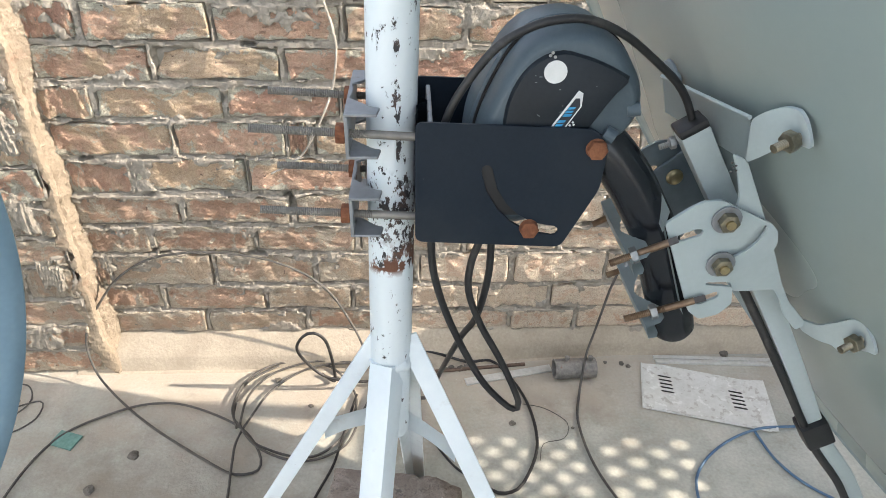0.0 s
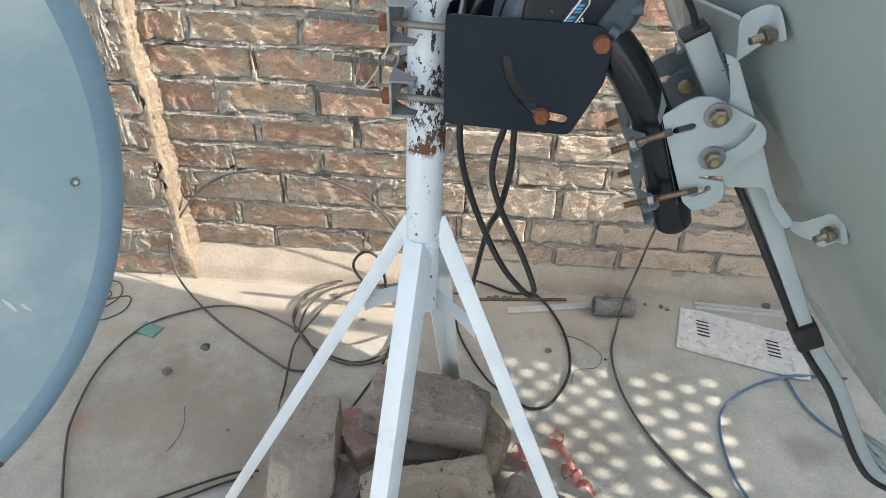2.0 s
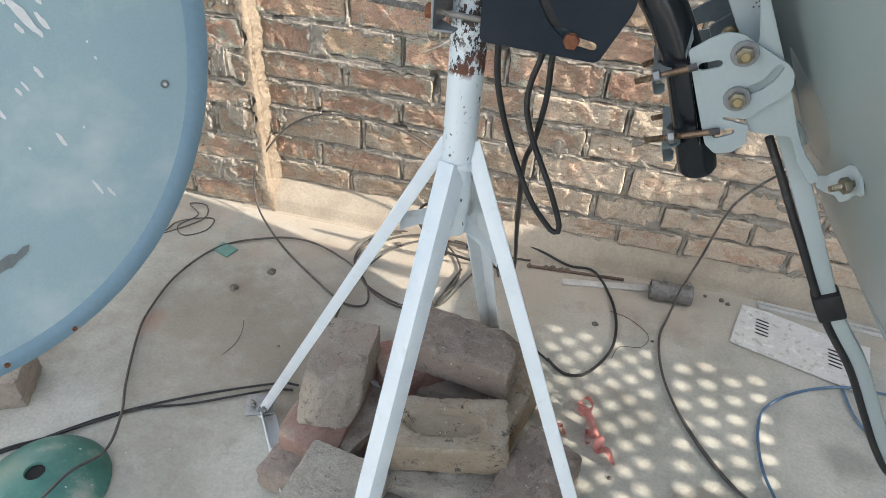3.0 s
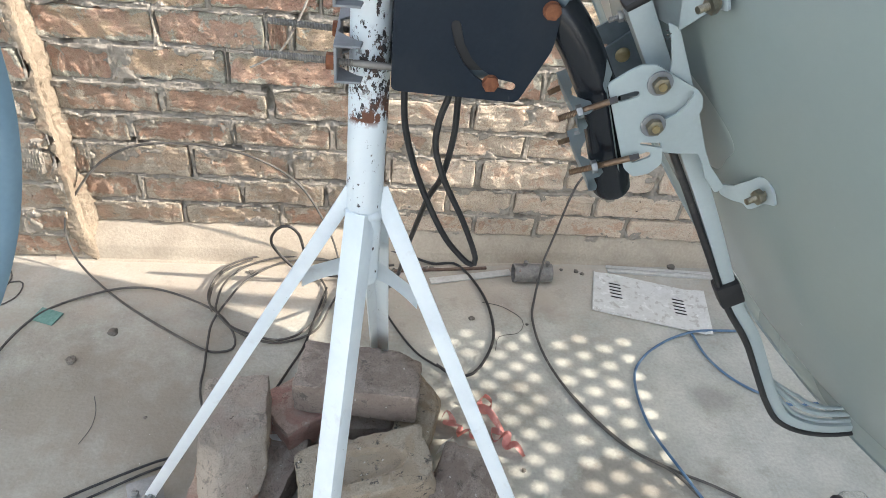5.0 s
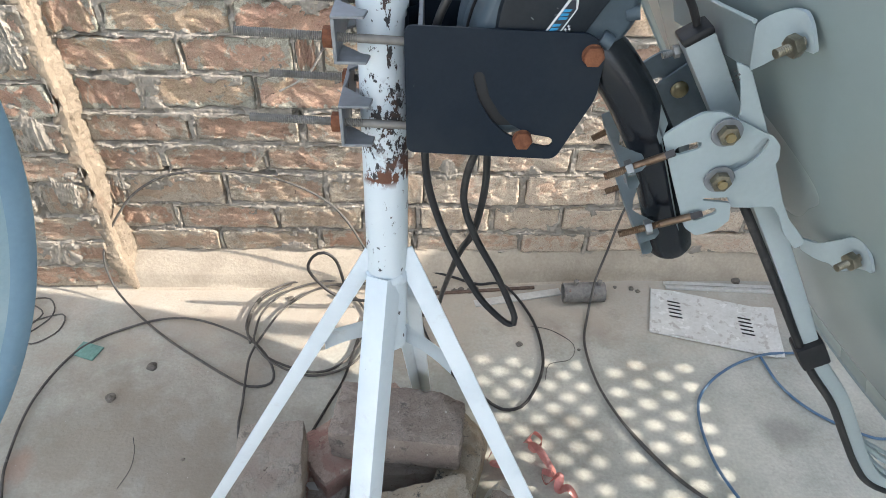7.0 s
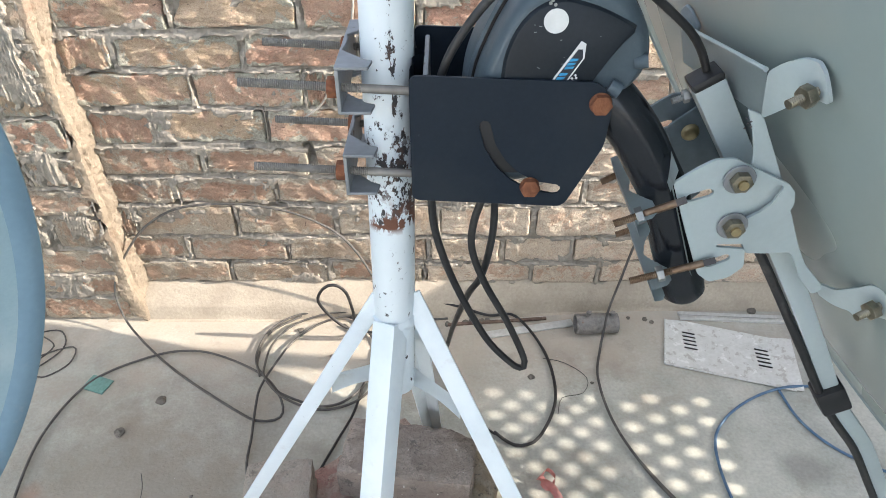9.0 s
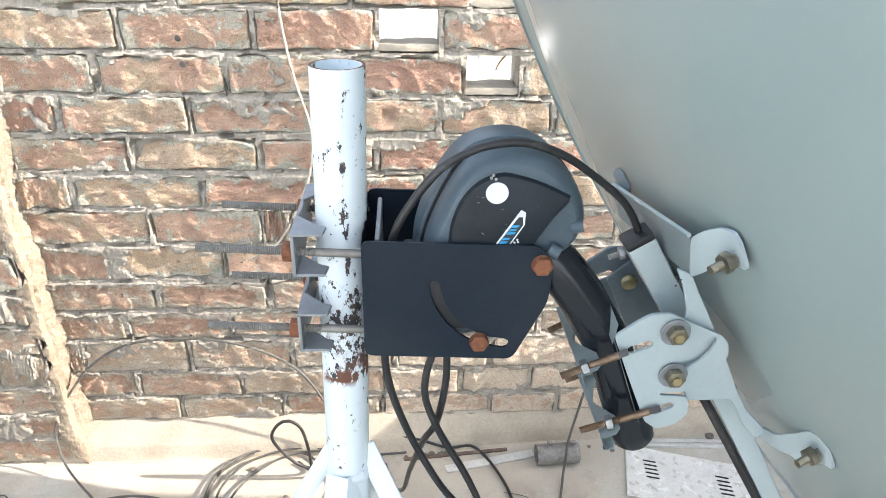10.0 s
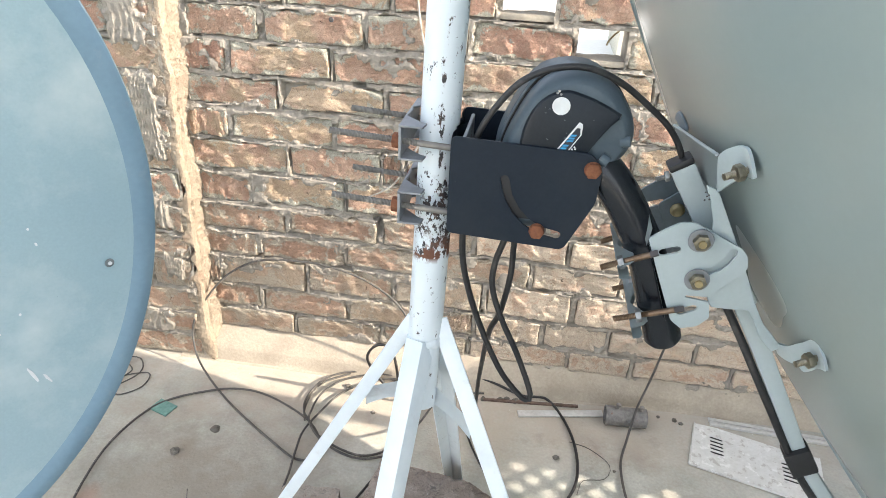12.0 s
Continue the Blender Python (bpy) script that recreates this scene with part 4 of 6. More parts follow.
def angle_iron(a, b, inward, w=0.027, t=0.003):
    """An L section of flange w from a to b, its ridge on the line a-b and both flanges turned towards inward."""
    a, b = Vector(a), Vector(b)
    d = (b - a).normalized()
    i = Vector(inward)
    i = (i - d * i.dot(d)).normalized()
    s = d.cross(i)
    c = w * 0.707
    sec = [Vector((0, 0)), Vector((c, c)), Vector((c - t * 0.7, c + t * 0.7)), Vector((0, t * 1.4)), Vector((-c + t * 0.7, c + t * 0.7)), Vector((-c, c))]
    bm = bmesh.new()
    r0 = [bm.verts.new(a + s * q.x + i * q.y) for q in sec]
    r1 = [bm.verts.new(b + s * q.x + i * q.y) for q in sec]
    for k in range(6):
        bm.faces.new((r0[k], r0[(k + 1) % 6], r1[(k + 1) % 6], r1[k]))
    bm.faces.new(r0[:4]); bm.faces.new([r0[0], r0[3], r0[4], r0[5]])
    bm.faces.new(r1[:4][::-1]); bm.faces.new([r1[0], r1[3], r1[4], r1[5]][::-1])
    return bevelled(bm, 0.0009, 2, 50)


FEET = {"left": (-0.238, 0.606, 0.0), "front": (0.072, 0.215, 0.0), "right": (0.462, 0.405, 0.0), "back": (0.165, 0.97, 0.0)}
TOPS = {"left": (0.136, 0.575, 0.717), "front": (0.1425, 0.5555, 0.699), "right": (0.1475, 0.5785, 0.717), "back": (0.146, 0.610, 0.70)}
# the way the two flanges of each leg turn from its ridge
TURN = {"left": (-1, 0.9, 0), "front": (-0.22, 1, 0), "right": (1, 0.9, 0), "back": (0.25, -1, 0)}
for key in FEET:
    part("leg", angle_iron(TOPS[key], FEET[key], TURN[key], {"front": 0.0265, "left": 0.0185, "right": 0.0215, "back": 0.027}[key]), M["white_paint"], mast)
for key, f in (("left", 0.20), ("right", 0.20), ("back", 0.20)):
    a = Vector(TOPS[key]).lerp(Vector(FEET[key]), f) + Vector((0, 0.008, 0))
    b = Vector((POLE.x, POLE.y, a.z + 0.030)) + (Vector(FEET[key]) - POLE).normalized() * 0.010
    bm = bmesh.new()
    rws = []
    for i in range(9):
        # a flat bar, cut to a curve along its lower edge
        t = i / 8
        q = b.lerp(a, t)
        rise, sag = 0.015 + 0.003 * (1 - t), 0.016 - 0.007 * math.sin(math.pi * t)
        rws.append([bm.verts.new(q + Vector((0, 0, rise))), bm.verts.new(q + Vector((0, 0.004, rise * 0.3))), bm.verts.new(q - Vector((0, 0, sag)))])
    for p_, q_ in zip(rws, rws[1:]):
        for k in range(2):
            bm.faces.new((p_[k], p_[k + 1], q_[k + 1], q_[k]))
    bmesh.ops.solidify(bm, geom=list(bm.faces), thickness=0.003)
    part("brace", bm, M["white_paint"], mast)
part("pole_stub", pipe((pole_x(0.586), POLE.y, 0.586), (pole_x(0.6), POLE.y, 0.603), PR, 0.0022), M["white_paint"], mast)
# bolts through the ends of the legs
for key in FEET:
    f = Vector(FEET[key])
    part("foot_bolt", join(rod(f + Vector((0, 0, 0.018)), f + Vector((0, 0, 0.042)), 0.004, 10), hexnut(f + Vector((0, 0, 0.034)), (0, 0, 1), 0.013, 0.006)), M["galv"], mast, "dull zinc foot bolt")
part("foot_plate", box((0.060, 0.050, 0.004), pose(FEET["left"][0] - 0.004, FEET["left"][1] + 0.012, 0.030, 6, -4, 20), 0.001), M["galv"], mast, "bent zinc foot plate")
for dx, dy in ((-0.018, 0.004), (0.014, 0.022), (0.012, -0.006)):
    q = Vector(FEET["left"]) + Vector((dx, dy, 0.032))
    part("foot_bolt", join(rod(q, q + Vector((0, 0.002, 0.014)), 0.0035, 10), hexnut(q + Vector((0, 0, 0.006)), (0, 0.1, 1), 0.012, 0.006)), M["galv"], mast, "dull zinc foot bolt")
# base frame of angle iron between the feet
order = ["left", "front", "right", "back"]
for p_, q_ in zip(order[:2], order[1:3]):
    a, b = Vector(FEET[p_]) + Vector((0, 0, 0.016)), Vector(FEET[q_]) + Vector((0, 0, 0.016))
    m = Matrix.Translation((a + b) / 2) @ (b - a).to_track_quat("X", "Z").to_matrix().to_4x4()
    bm = box(((b - a).length, 0.003, 0.030), m, 0.0006)
    box(((b - a).length, 0.028, 0.003), m @ pose(0, 0.014, -0.0135), 0.0006, bm)
    part("base_bar", bm, M["white_paint"], mast)

# ---------------------------------------------------------------- motor bracket
bracket = thing("motor_bracket", "black steel motor bracket clamped to the white mast", "bracket")
NEAR_Y, FAR_Y = 0.533, 0.640
side_out = [(0.166, 0.972), (0.306, 0.967), (0.318, 0.952), (0.316, 0.915), (0.290, 0.859), (0.166, 0.865)]
arc = [(0.223, 0.932), (0.228, 0.914), (0.237, 0.899), (0.248, 0.888), (0.263, 0.879), (0.282, 0.8755)]
part("side_plate", plate(rounded(side_out, 0.007), 0.0025, pose(0, NEAR_Y, 0), 0.0006, [slot(arc, 0.0045)]), M["black_plate"], bracket)
part("side_plate", plate(rounded(side_out, 0.007), 0.0025, pose(0, FAR_Y, 0), 0.0006, [slot(arc, 0.0045)]), M["black_plate"], bracket)
# back web with the wavy edge that grips the mast
bm = bmesh.new()
web = []
for j, z in enumerate((0.866, 0.90, 0.935, 0.971)):
    row = []
    for k in range(25):
        y = NEAR_Y + 0.001 + (FAR_Y - NEAR_Y) * k / 24
        dip = 0.004 * math.cos((y - 0.583) * 260) * math.exp(-((y - 0.583) / 0.022) ** 2) + 0.006 * math.exp(-((y - 0.583) / 0.016) ** 2)
        row.append(bm.verts.new((0.1665 + dip, y, z)))
    web.append(row)
for a, b in zip(web, web[1:]):
    for k in range(24):
        bm.faces.new((a[k], a[k + 1], b[k + 1], b[k]))
bmesh.ops.solidify(bm, geom=bm.faces, thickness=-0.0025)
part("back_web", bm, M["black_plate"], bracket)
part("liner", box((0.004, 0.085, 0.10), pose(0.178, 0.588, 0.918), 0.0015), M["clamp_zinc"], bracket)
for (x, z), r in (((0.308, 0.951), 0.0085), ((0.261, 0.879), 0.0080)):
    part("bolt", join(hexnut((x, NEAR_Y - 0.0035, z), (0, 1, 0), 0.0145, 0.006), washer((x, NEAR_Y - 0.0008, z), (0, 1, 0), r)), M["rust"], bracket, "rusty hexagon bolt")
    part("bolt", hexnut((x, FAR_Y + 0.006, z), (0, 1, 0), 0.0145, 0.006), M["rust"], bracket, "rusty hexagon bolt")
# two toothed clamps with four long threaded rods
for z in (0.956, 0.884):
    for y in (0.545, 0.629):
        r_ = part("threaded_rod", threaded((0.038, y, z + 0.006), (0.168, y, z - 0.001), 0.0036, plain=0.036), M["stud"], bracket, "long dull brown threaded rod")
        part("nut", hexnut((0.108, y, z + 0.002), (1, 0, -0.05), 0.0145, 0.0075), M["rust"], r_, "rusty nut")
    # channel: a web across and two toothed flanges gripping the mast
    part("clamp", box((0.003, 0.104, 0.034), pose(0.1135, 0.587, z + 0.002), 0.001), M["clamp_zinc"], bracket, "grey zinc mast clamp")
    for dz in (0.019, -0.016):
        out = [(0.112, 0.535), (0.137, 0.535), (0.139, 0.549)]
        for k in range(5):
            out += [(0.1335 - 0.004 * k, 0.551 + 0.004 * k), (0.1300 - 0.004 * k, 0.5535 + 0.004 * k)]
        out += [(0.1155, 0.583)]
        out += [(x, 2 * 0.587 - y) for x, y in out[::-1]]
        m = pose(0, 0, z + dz) @ pose(0, 0, 0, -90)
        bm = plate([(x, -y) for x, y in out], 0.0025, Matrix(), 0.0005)
        bm.transform(Matrix(((1, 0, 0, 0), (0, 0, -1, 0), (0, 1, 0, z + dz), (0, 0, 0, 1))))
        part("clamp_flange", bm, M["clamp_zinc"], bracket)

# ---------------------------------------------------------------- motor
motor = thing("dish_motor", "black plastic dish motor with white sticker and bent tube", "motor")
prof_m = [(0.212, 0.925), (0.216, 0.962), (0.227, 0.993), (0.240, 1.018), (0.252, 1.031), (0.264, 1.037), (0.278, 1.040), (0.292, 1.040), (0.306, 1.036), (0.323, 1.025), (0.335, 1.009), (0.342, 0.996),
          (0.345, 0.982), (0.343, 0.970), (0.336, 0.957), (0.322, 0.944), (0.300, 0.912), (0.276, 0.890), (0.262, 0.872), (0.218, 0.872)]
face_m = [(0.2345, 0.935), (0.2360, 0.973), (0.2385, 0.988), (0.2440, 1.002), (0.2525, 1.0135), (0.2625, 1.0205), (0.2750, 1.0240), (0.2870, 1.0215), (0.2990, 1.0180), (0.3130, 1.0120), (0.3235, 1.0065), (0.3255, 1.0025), (0.3190, 0.9950),
          (0.3120, 0.9850), (0.3060, 0.9750), (0.3010, 0.9660), (0.2900, 0.9400)]


def loft(profile, slices):
    """A closed body: the profile in x and z at several y, drawn in towards a centre by a factor."""
    bm = bmesh.new()
    cx = sum(p[0] for p in profile) / len(profile)
    cz = sum(p[1] for p in profile) / len(profile)
    smooth = [(q.x, q.z) for q in spline([(x, 0, z) for x, z in (*profile, profile[0])], 0.006)[:-1]]
    rings = []
    for y, f, dx, dz in slices:
        rings.append([bm.verts.new((cx + (x - cx) * f + dx, y, cz + (z - cz) * f + dz)) for x, z in smooth])
    n = len(smooth)
    for a, b in zip(rings, rings[1:]):
        for k in range(n):
            bm.faces.new((a[k], a[(k + 1) % n], b[(k + 1) % n], b[k]))
    bm.faces.new(rings[0]); bm.faces.new(rings[-1][::-1])
    return bm


part("housing", loft(prof_m, [(0.5415, 0.83, -0.001, 0.000), (0.5425, 0.87, -0.001, 0.000), (0.5470, 0.925, -0.001, 0.000), (0.5520, 0.962, 0, 0), (0.5590, 0.990, 0, 0), (0.5660, 1.0, 0, 0), (0.588, 1.0, 0, 0), (0.600, 0.98, 0, 0), (0.606, 0.90, 0, 0), (0.608, 0.80, 0, 0)]), M["motor"], motor)
# added black block, so that the bracket slot looks dark inside
part("gear_case", box((0.060, 0.060, 0.056), pose(0.228, 0.566, 0.916), 0.004), M["black"], motor, "black block added behind the bracket plate to darken its slot")
part("front_cover", loft(face_m, [(0.5365, 0.975, 0.0, 0.0), (0.5369, 0.995, 0.0, 0.0), (0.5378, 1.005, 0.0, 0.0), (0.5440, 1.06, 0.0, 0.0)]), M["motor_face"], motor, "darker flat front cover")
part("rear_shell", loft(prof_m, [(0.5700, 0.99, -0.002, 0.001), (0.5715, 1.015, -0.003, 0.003), (0.594, 1.012, -0.006, 0.005), (0.602, 0.97, -0.006, 0.004)]), M["motor"], motor)
part("seam", loft(prof_m, [(0.5675, 1.012, -0.001, 0.001), (0.5705, 1.012, -0.001, 0.001)]), M["dark"], motor)
part("lug", tube([Vector((0.331, 0.545, 0.978)), Vector((0.3405, 0.543, 0.980))], 0.0055, 16), M["motor"], motor)
part("lug", tube([Vector((0.314, 0.540, 0.962)), Vector((0.322, 0.538, 0.958))], 0.006, 16), M["motor"], motor)
part("sticker", tube([Vector((0.2695, 0.5364, 1.0105)), Vector((0.2695, 0.5357, 1.0105))], 0.0086, 40), M["sticker"], motor, "round white sticker with faint print")
for dx, dz in ((-0.0035, 0.0165), (0.0, 0.0155), (-0.002, 0.0185)):
    part("screw", tube([Vector((0.268 + dx, 0.537, 1.006 + dz)), Vector((0.268 + dx, 0.5362, 1.006 + dz))], 0.0012, 10), M["galv"], motor)
lab = [(0.2610, 0.952), (0.2735, 0.952), (0.2925, 0.984), (0.2925, 0.9945), (0.2888, 0.9965)]
lb = part("brand_label", plate(lab, 0.0003, pose(0, 0.5361, 0), 0), M["sticker"], motor, "slanting white and blue maker's mark")
part("panel", plate([(0.2632, 0.9535), (0.2728, 0.9535), (0.2912, 0.9840), (0.2905, 0.9905), (0.2872, 0.9905)], 0.0002, pose(0, 0.5358, 0), 0), M["label_dark"], lb)
for k in range(3):
    x, z = 0.2655 + 0.0065 * k, 0.9545 + 0.0107 * k
    for a, b in (((0.0, 0.0), (0.0062, 0.0022)), ((0.0014, 0.0028), (0.0070, 0.0050)), ((0.0030, 0.0058), (0.0086, 0.0080))):
        part("mark", plate([(x + a[0], z + a[1]), (x + b[0], z + a[1] + 0.0004), (x + b[0] + 0.0012, z + b[1]), (x + a[0] + 0.0012, z + b[1])], 0.0002, pose(0, 0.5355, 0), 0), M["label_blue"], lb)
for k in range(6):
    x, z = 0.2830 + 0.0022 * (k // 2) + 0.0008 * (k % 2), 0.9665 + 0.0024 * (k // 2) - 0.0020 * (k % 2)
    part("check", box((0.0016, 0.0002, 0.0016), pose(x, 0.5360, z, 0, -55, 0), 0), M["sticker"], lb)
# scuffs on the cover
rs = random.Random(21)
for k in range(9):
    x, z = rs.uniform(0.245, 0.31), rs.uniform(0.975, 1.015)
    if z < 1.018 - max(0, x - 0.29) * 0.5 and x < 0.302 + (z - 0.969) * 0.5:
        part("scuff", box((rs.uniform(0.0006, 0.0026), 0.0002, 0.0006), pose(x, 0.5363, z, 0, rs.uniform(-70, 70), 0), 0), M["scuff"], motor, "pale scratch")
tube_path = spline([(0.300, 0.565, 0.955), (0.320, 0.556, 0.944), (0.343, 0.552, 0.918), (0.362, 0.551, 0.888), (0.378, 0.550, 0.860), (0.395, 0.550, 0.815), (0.413, 0.550, 0.765), (0.418, 0.550, 0.750)], 0.006)
part("shaft_tube", tube(tube_path, lambda t: 0.0205 if t < 0.965 else 0.0205 - 0.004 * ((t - 0.965) / 0.035) ** 2, 28), M["tube"], motor, "bent glossy black tube")

# ---------------------------------------------------------------- dishes


def dish_frame(c, az, el):
    n = Vector((math.cos(el) * math.cos(az), math.cos(el) * math.sin(az), math.sin(el)))
    a = Vector((0, 0, 1)).cross(n).normalized()
    b = n.cross(a)
    return Vector(c), n, a, b


def dish_shell(c, n, a, b, r, asp, depth, flange, lip, wall=0.0015, thick=0.0016, rings=26, sides=120):
    """A dish: bowl, flat flange and a lip turned back."""
    bm = bmesh.new()
    prof = [(r * k / rings, -depth * (1 - (k / rings) ** 2)) for k in range(1, rings + 1)]
    prof += [(r + 0.001, wall * 0.1), (r + flange * 0.5, wall * 0.5), (r + flange, wall), (r + flange + 0.0025, wall - 0.002), (r + flange + 0.003, wall - lip)]
    centre = bm.verts.new(c - n * depth)
    rows_ = []
    for q, h in prof:
        rows_.append([bm.verts.new(c + a * q * math.cos(t) + b * q * asp * math.sin(t) + n * h) for t in (2 * math.pi * k / sides for k in range(sides))])
    for k in range(sides):
        bm.faces.new((centre, rows_[0][k], rows_[0][(k + 1) % sides]))
    for p, q in zip(rows_, rows_[1:]):
        for k in range(sides):
            bm.faces.new((p[k], q[k], q[(k + 1) % sides], p[(k + 1) % sides]))
    bmesh.ops.recalc_face_normals(bm, faces=bm.faces)
    bmesh.ops.solidify(bm, geom=list(bm.faces), thickness=thick)
    return bm


DC, DN, DA, DB = dish_frame((0.5656, 0.6127, 0.9071), 0.1601, 0.5199)
DISH_R, DISH_ASP, DISH_DEPTH = 0.553, 1.155, 0.0916
dish = thing("dish_antenna", "grey satellite dish seen from behind, on a bracket and feed arm", "satellite dish")
part("reflector", dish_shell(DC, DN, DA, DB, DISH_R, DISH_ASP, DISH_DEPTH, 0.031, 0.006, -0.006), M["dish_back"], dish, "pale grey painted steel bowl")


def on_dish(u, v, lift=0.0):
    """A point behind the bowl: u along its width, v up its face, lift away from its back."""
    q = (u / DISH_R) ** 2 + (v / DISH_ASP / DISH_R) ** 2
    return DC + DA * u + DB * v - DN * (DISH_DEPTH * (1 - q) + 0.0016 + lift)


def dish_uv(p):
    q = Vector(p) - DC
    return q.dot(DA), q.dot(DB)


EAR_OUT = [(0.0640, -0.0310), (0.0392, -0.0151), (0.0317, -0.0069), (0.0216, 0.0026), (0.0130, 0.0130), (0.0015, 0.0166), (-0.0100, 0.0084), (-0.0155, -0.0050), (-0.0086, -0.0071), (0.0013, -0.0146), (0.0109, -0.0276), (0.0190, -0.0345), (0.0245, -0.0290), (0.0447, -0.0360), (0.0610, -0.0430)]
WING_OUT = [(0.0420, -0.0020), (0.0300, 0.0090), (0.0160, 0.0170), (0.0040, 0.0185), (-0.0030, 0.0148), (-0.0078, 0.0070), (-0.0118, -0.0045), (-0.0040, -0.0060), (0.0085, -0.0105), (0.0200, -0.0195), (0.0340, -0.0325), (0.0465, -0.0430)]
EN = Vector((math.cos(0.28) * math.cos(0.32), math.cos(0.28) * math.sin(0.32), math.sin(0.28)))     # the ears stand a little off the bowl
EA = Vector((0, 0, 1)).cross(EN).normalized()
EB = EN.cross(EA)
EAR_TOP, EAR_LOW = Vector((0.430, 0.476, 0.985)), Vector((0.538, 0.468, 0.806))


def sheet_ear(out, at, bulge):
    """A mounting ear: a plate of the given outline whose rounded end is dished and turned up against the bowl."""
    m = Matrix.Translation(at) @ Matrix((EA, EN, EB)).transposed().to_4x4()
    bm = plate(rounded(out, 0.005, 4), 0.0028, Matrix(), 0)
    bmesh.ops.triangulate(bm, faces=bm.faces)
    bmesh.ops.subdivide_edges(bm, edges=[e for e in bm.edges if e.calc_length() > 0.006], cuts=2, use_grid_fill=True)
    for v in bm.verts:
        f = max(0.0, min(1.0, (0.034 - v.co.x) / 0.030))
        v.co.y += bulge * f * f + 0.0018 * math.sin(v.co.x * 120)
    bm.transform(m)
    return bm


for at, out in ((EAR_TOP, WING_OUT), (EAR_LOW, EAR_OUT)):
    ear = part("ear", sheet_ear(out, at, 0.003), M["bracket"], dish, "pale enamelled mounting ear")
    c = at + EA * 0.001 - EB * 0.001
    part("bolt", threaded(c - EN * 0.019, c + EN * 0.006, 0.0034), M["zinc_bolt"], ear, "dull yellow zinc bolt")
    part("nut", hexnut(c - EN * 0.0050, EN, 0.0140, 0.0068), M["zinc_bolt"], ear, "dull yellow zinc nut")
# the far ear's shade is put into its darker colour
far_ear = on_dish(*dish_uv((0.409, 0.679, 0.968)), 0.007)
m = Matrix.Translation(far_ear) @ Matrix((EA, EN, EB)).transposed().to_4x4()
part("ear", plate(rounded([(-x * 0.62, z * 0.62) for x, z in EAR_OUT[2:-2]][::-1], 0.003, 3), 0.003, m, 0.0008), M["box"], dish, "far ear, coloured slate grey for shade")


def folded(points, thick=0.003):
    """A sheet through four or more corner points (a flat or gently bent panel)."""
    bm = bmesh.new()
    bm.faces.new([bm.verts.new(p) for p in points])
    bmesh.ops.solidify(bm, geom=list(bm.faces), thickness=thick)
    return bevelled(bm, 0.0007, 1, 40)


def ribbon_sheet(points, width, side, thick=0.002, step=0.004):
    """A strip of sheet metal bent along a smooth line."""
    bm = bmesh.new()
    s = Vector(side).normalized() * width / 2
    rws = [(bm.verts.new(q + s), bm.verts.new(q - s)) for q in spline(points, step)]
    for a, b in zip(rws, rws[1:]):
        bm.faces.new((a[0], b[0], b[1], a[1]))
    bmesh.ops.solidify(bm, geom=list(bm.faces), thickness=thick)
    return bevelled(bm, 0.0005, 1, 40)


# side plates run down the back of the dish between the ears; cross plates join them at top and foot
side_prof = [(0.415, 0.950), (0.428, 0.945), (0.441, 0.922), (0.455, 0.897), (0.478, 0.855), (0.494, 0.823), (0.507, 0.802), (0.519, 0.790), (0.532, 0.776), (0.524, 0.768), (0.507, 0.786), (0.496, 0.806), (0.488, 0.8165),
             (0.470, 0.815), (0.450, 0.815), (0.432, 0.850), (0.431, 0.910), (0.424, 0.932)]
for y, far_side in ((0.526, False), (0.640, True)):
    part("side_plate", plate(rounded(side_prof, 0.004, 3), 0.003, pose(0.012 if far_side else 0, y, -0.012 if far_side else 0), 0.0007), M["bracket"], dish, "pale enamelled side plate")
part("cross_plate", folded([(0.4160, 0.5175, 0.983), (0.4275, 0.5245, 0.943), (0.421, 0.690, 0.920), (0.408, 0.683, 0.959)]), M["bracket"], dish, "pale enamelled cross plate")
part("plate_lip", rod((0.4152, 0.5175, 0.9835), (0.4075, 0.683, 0.9595), 0.0018, 8), M["bracket"], dish)
for x, z in ((0.4165, 0.942), (0.4185, 0.938), (0.4172, 0.934), (0.4205, 0.9395), (0.4215, 0.935)):
    part("rust_chip", washer((x, 0.5262, z), (0, 1, 0), 0.0009, 0.0010), M["dark_iron"], dish, "dark chip in the enamel")

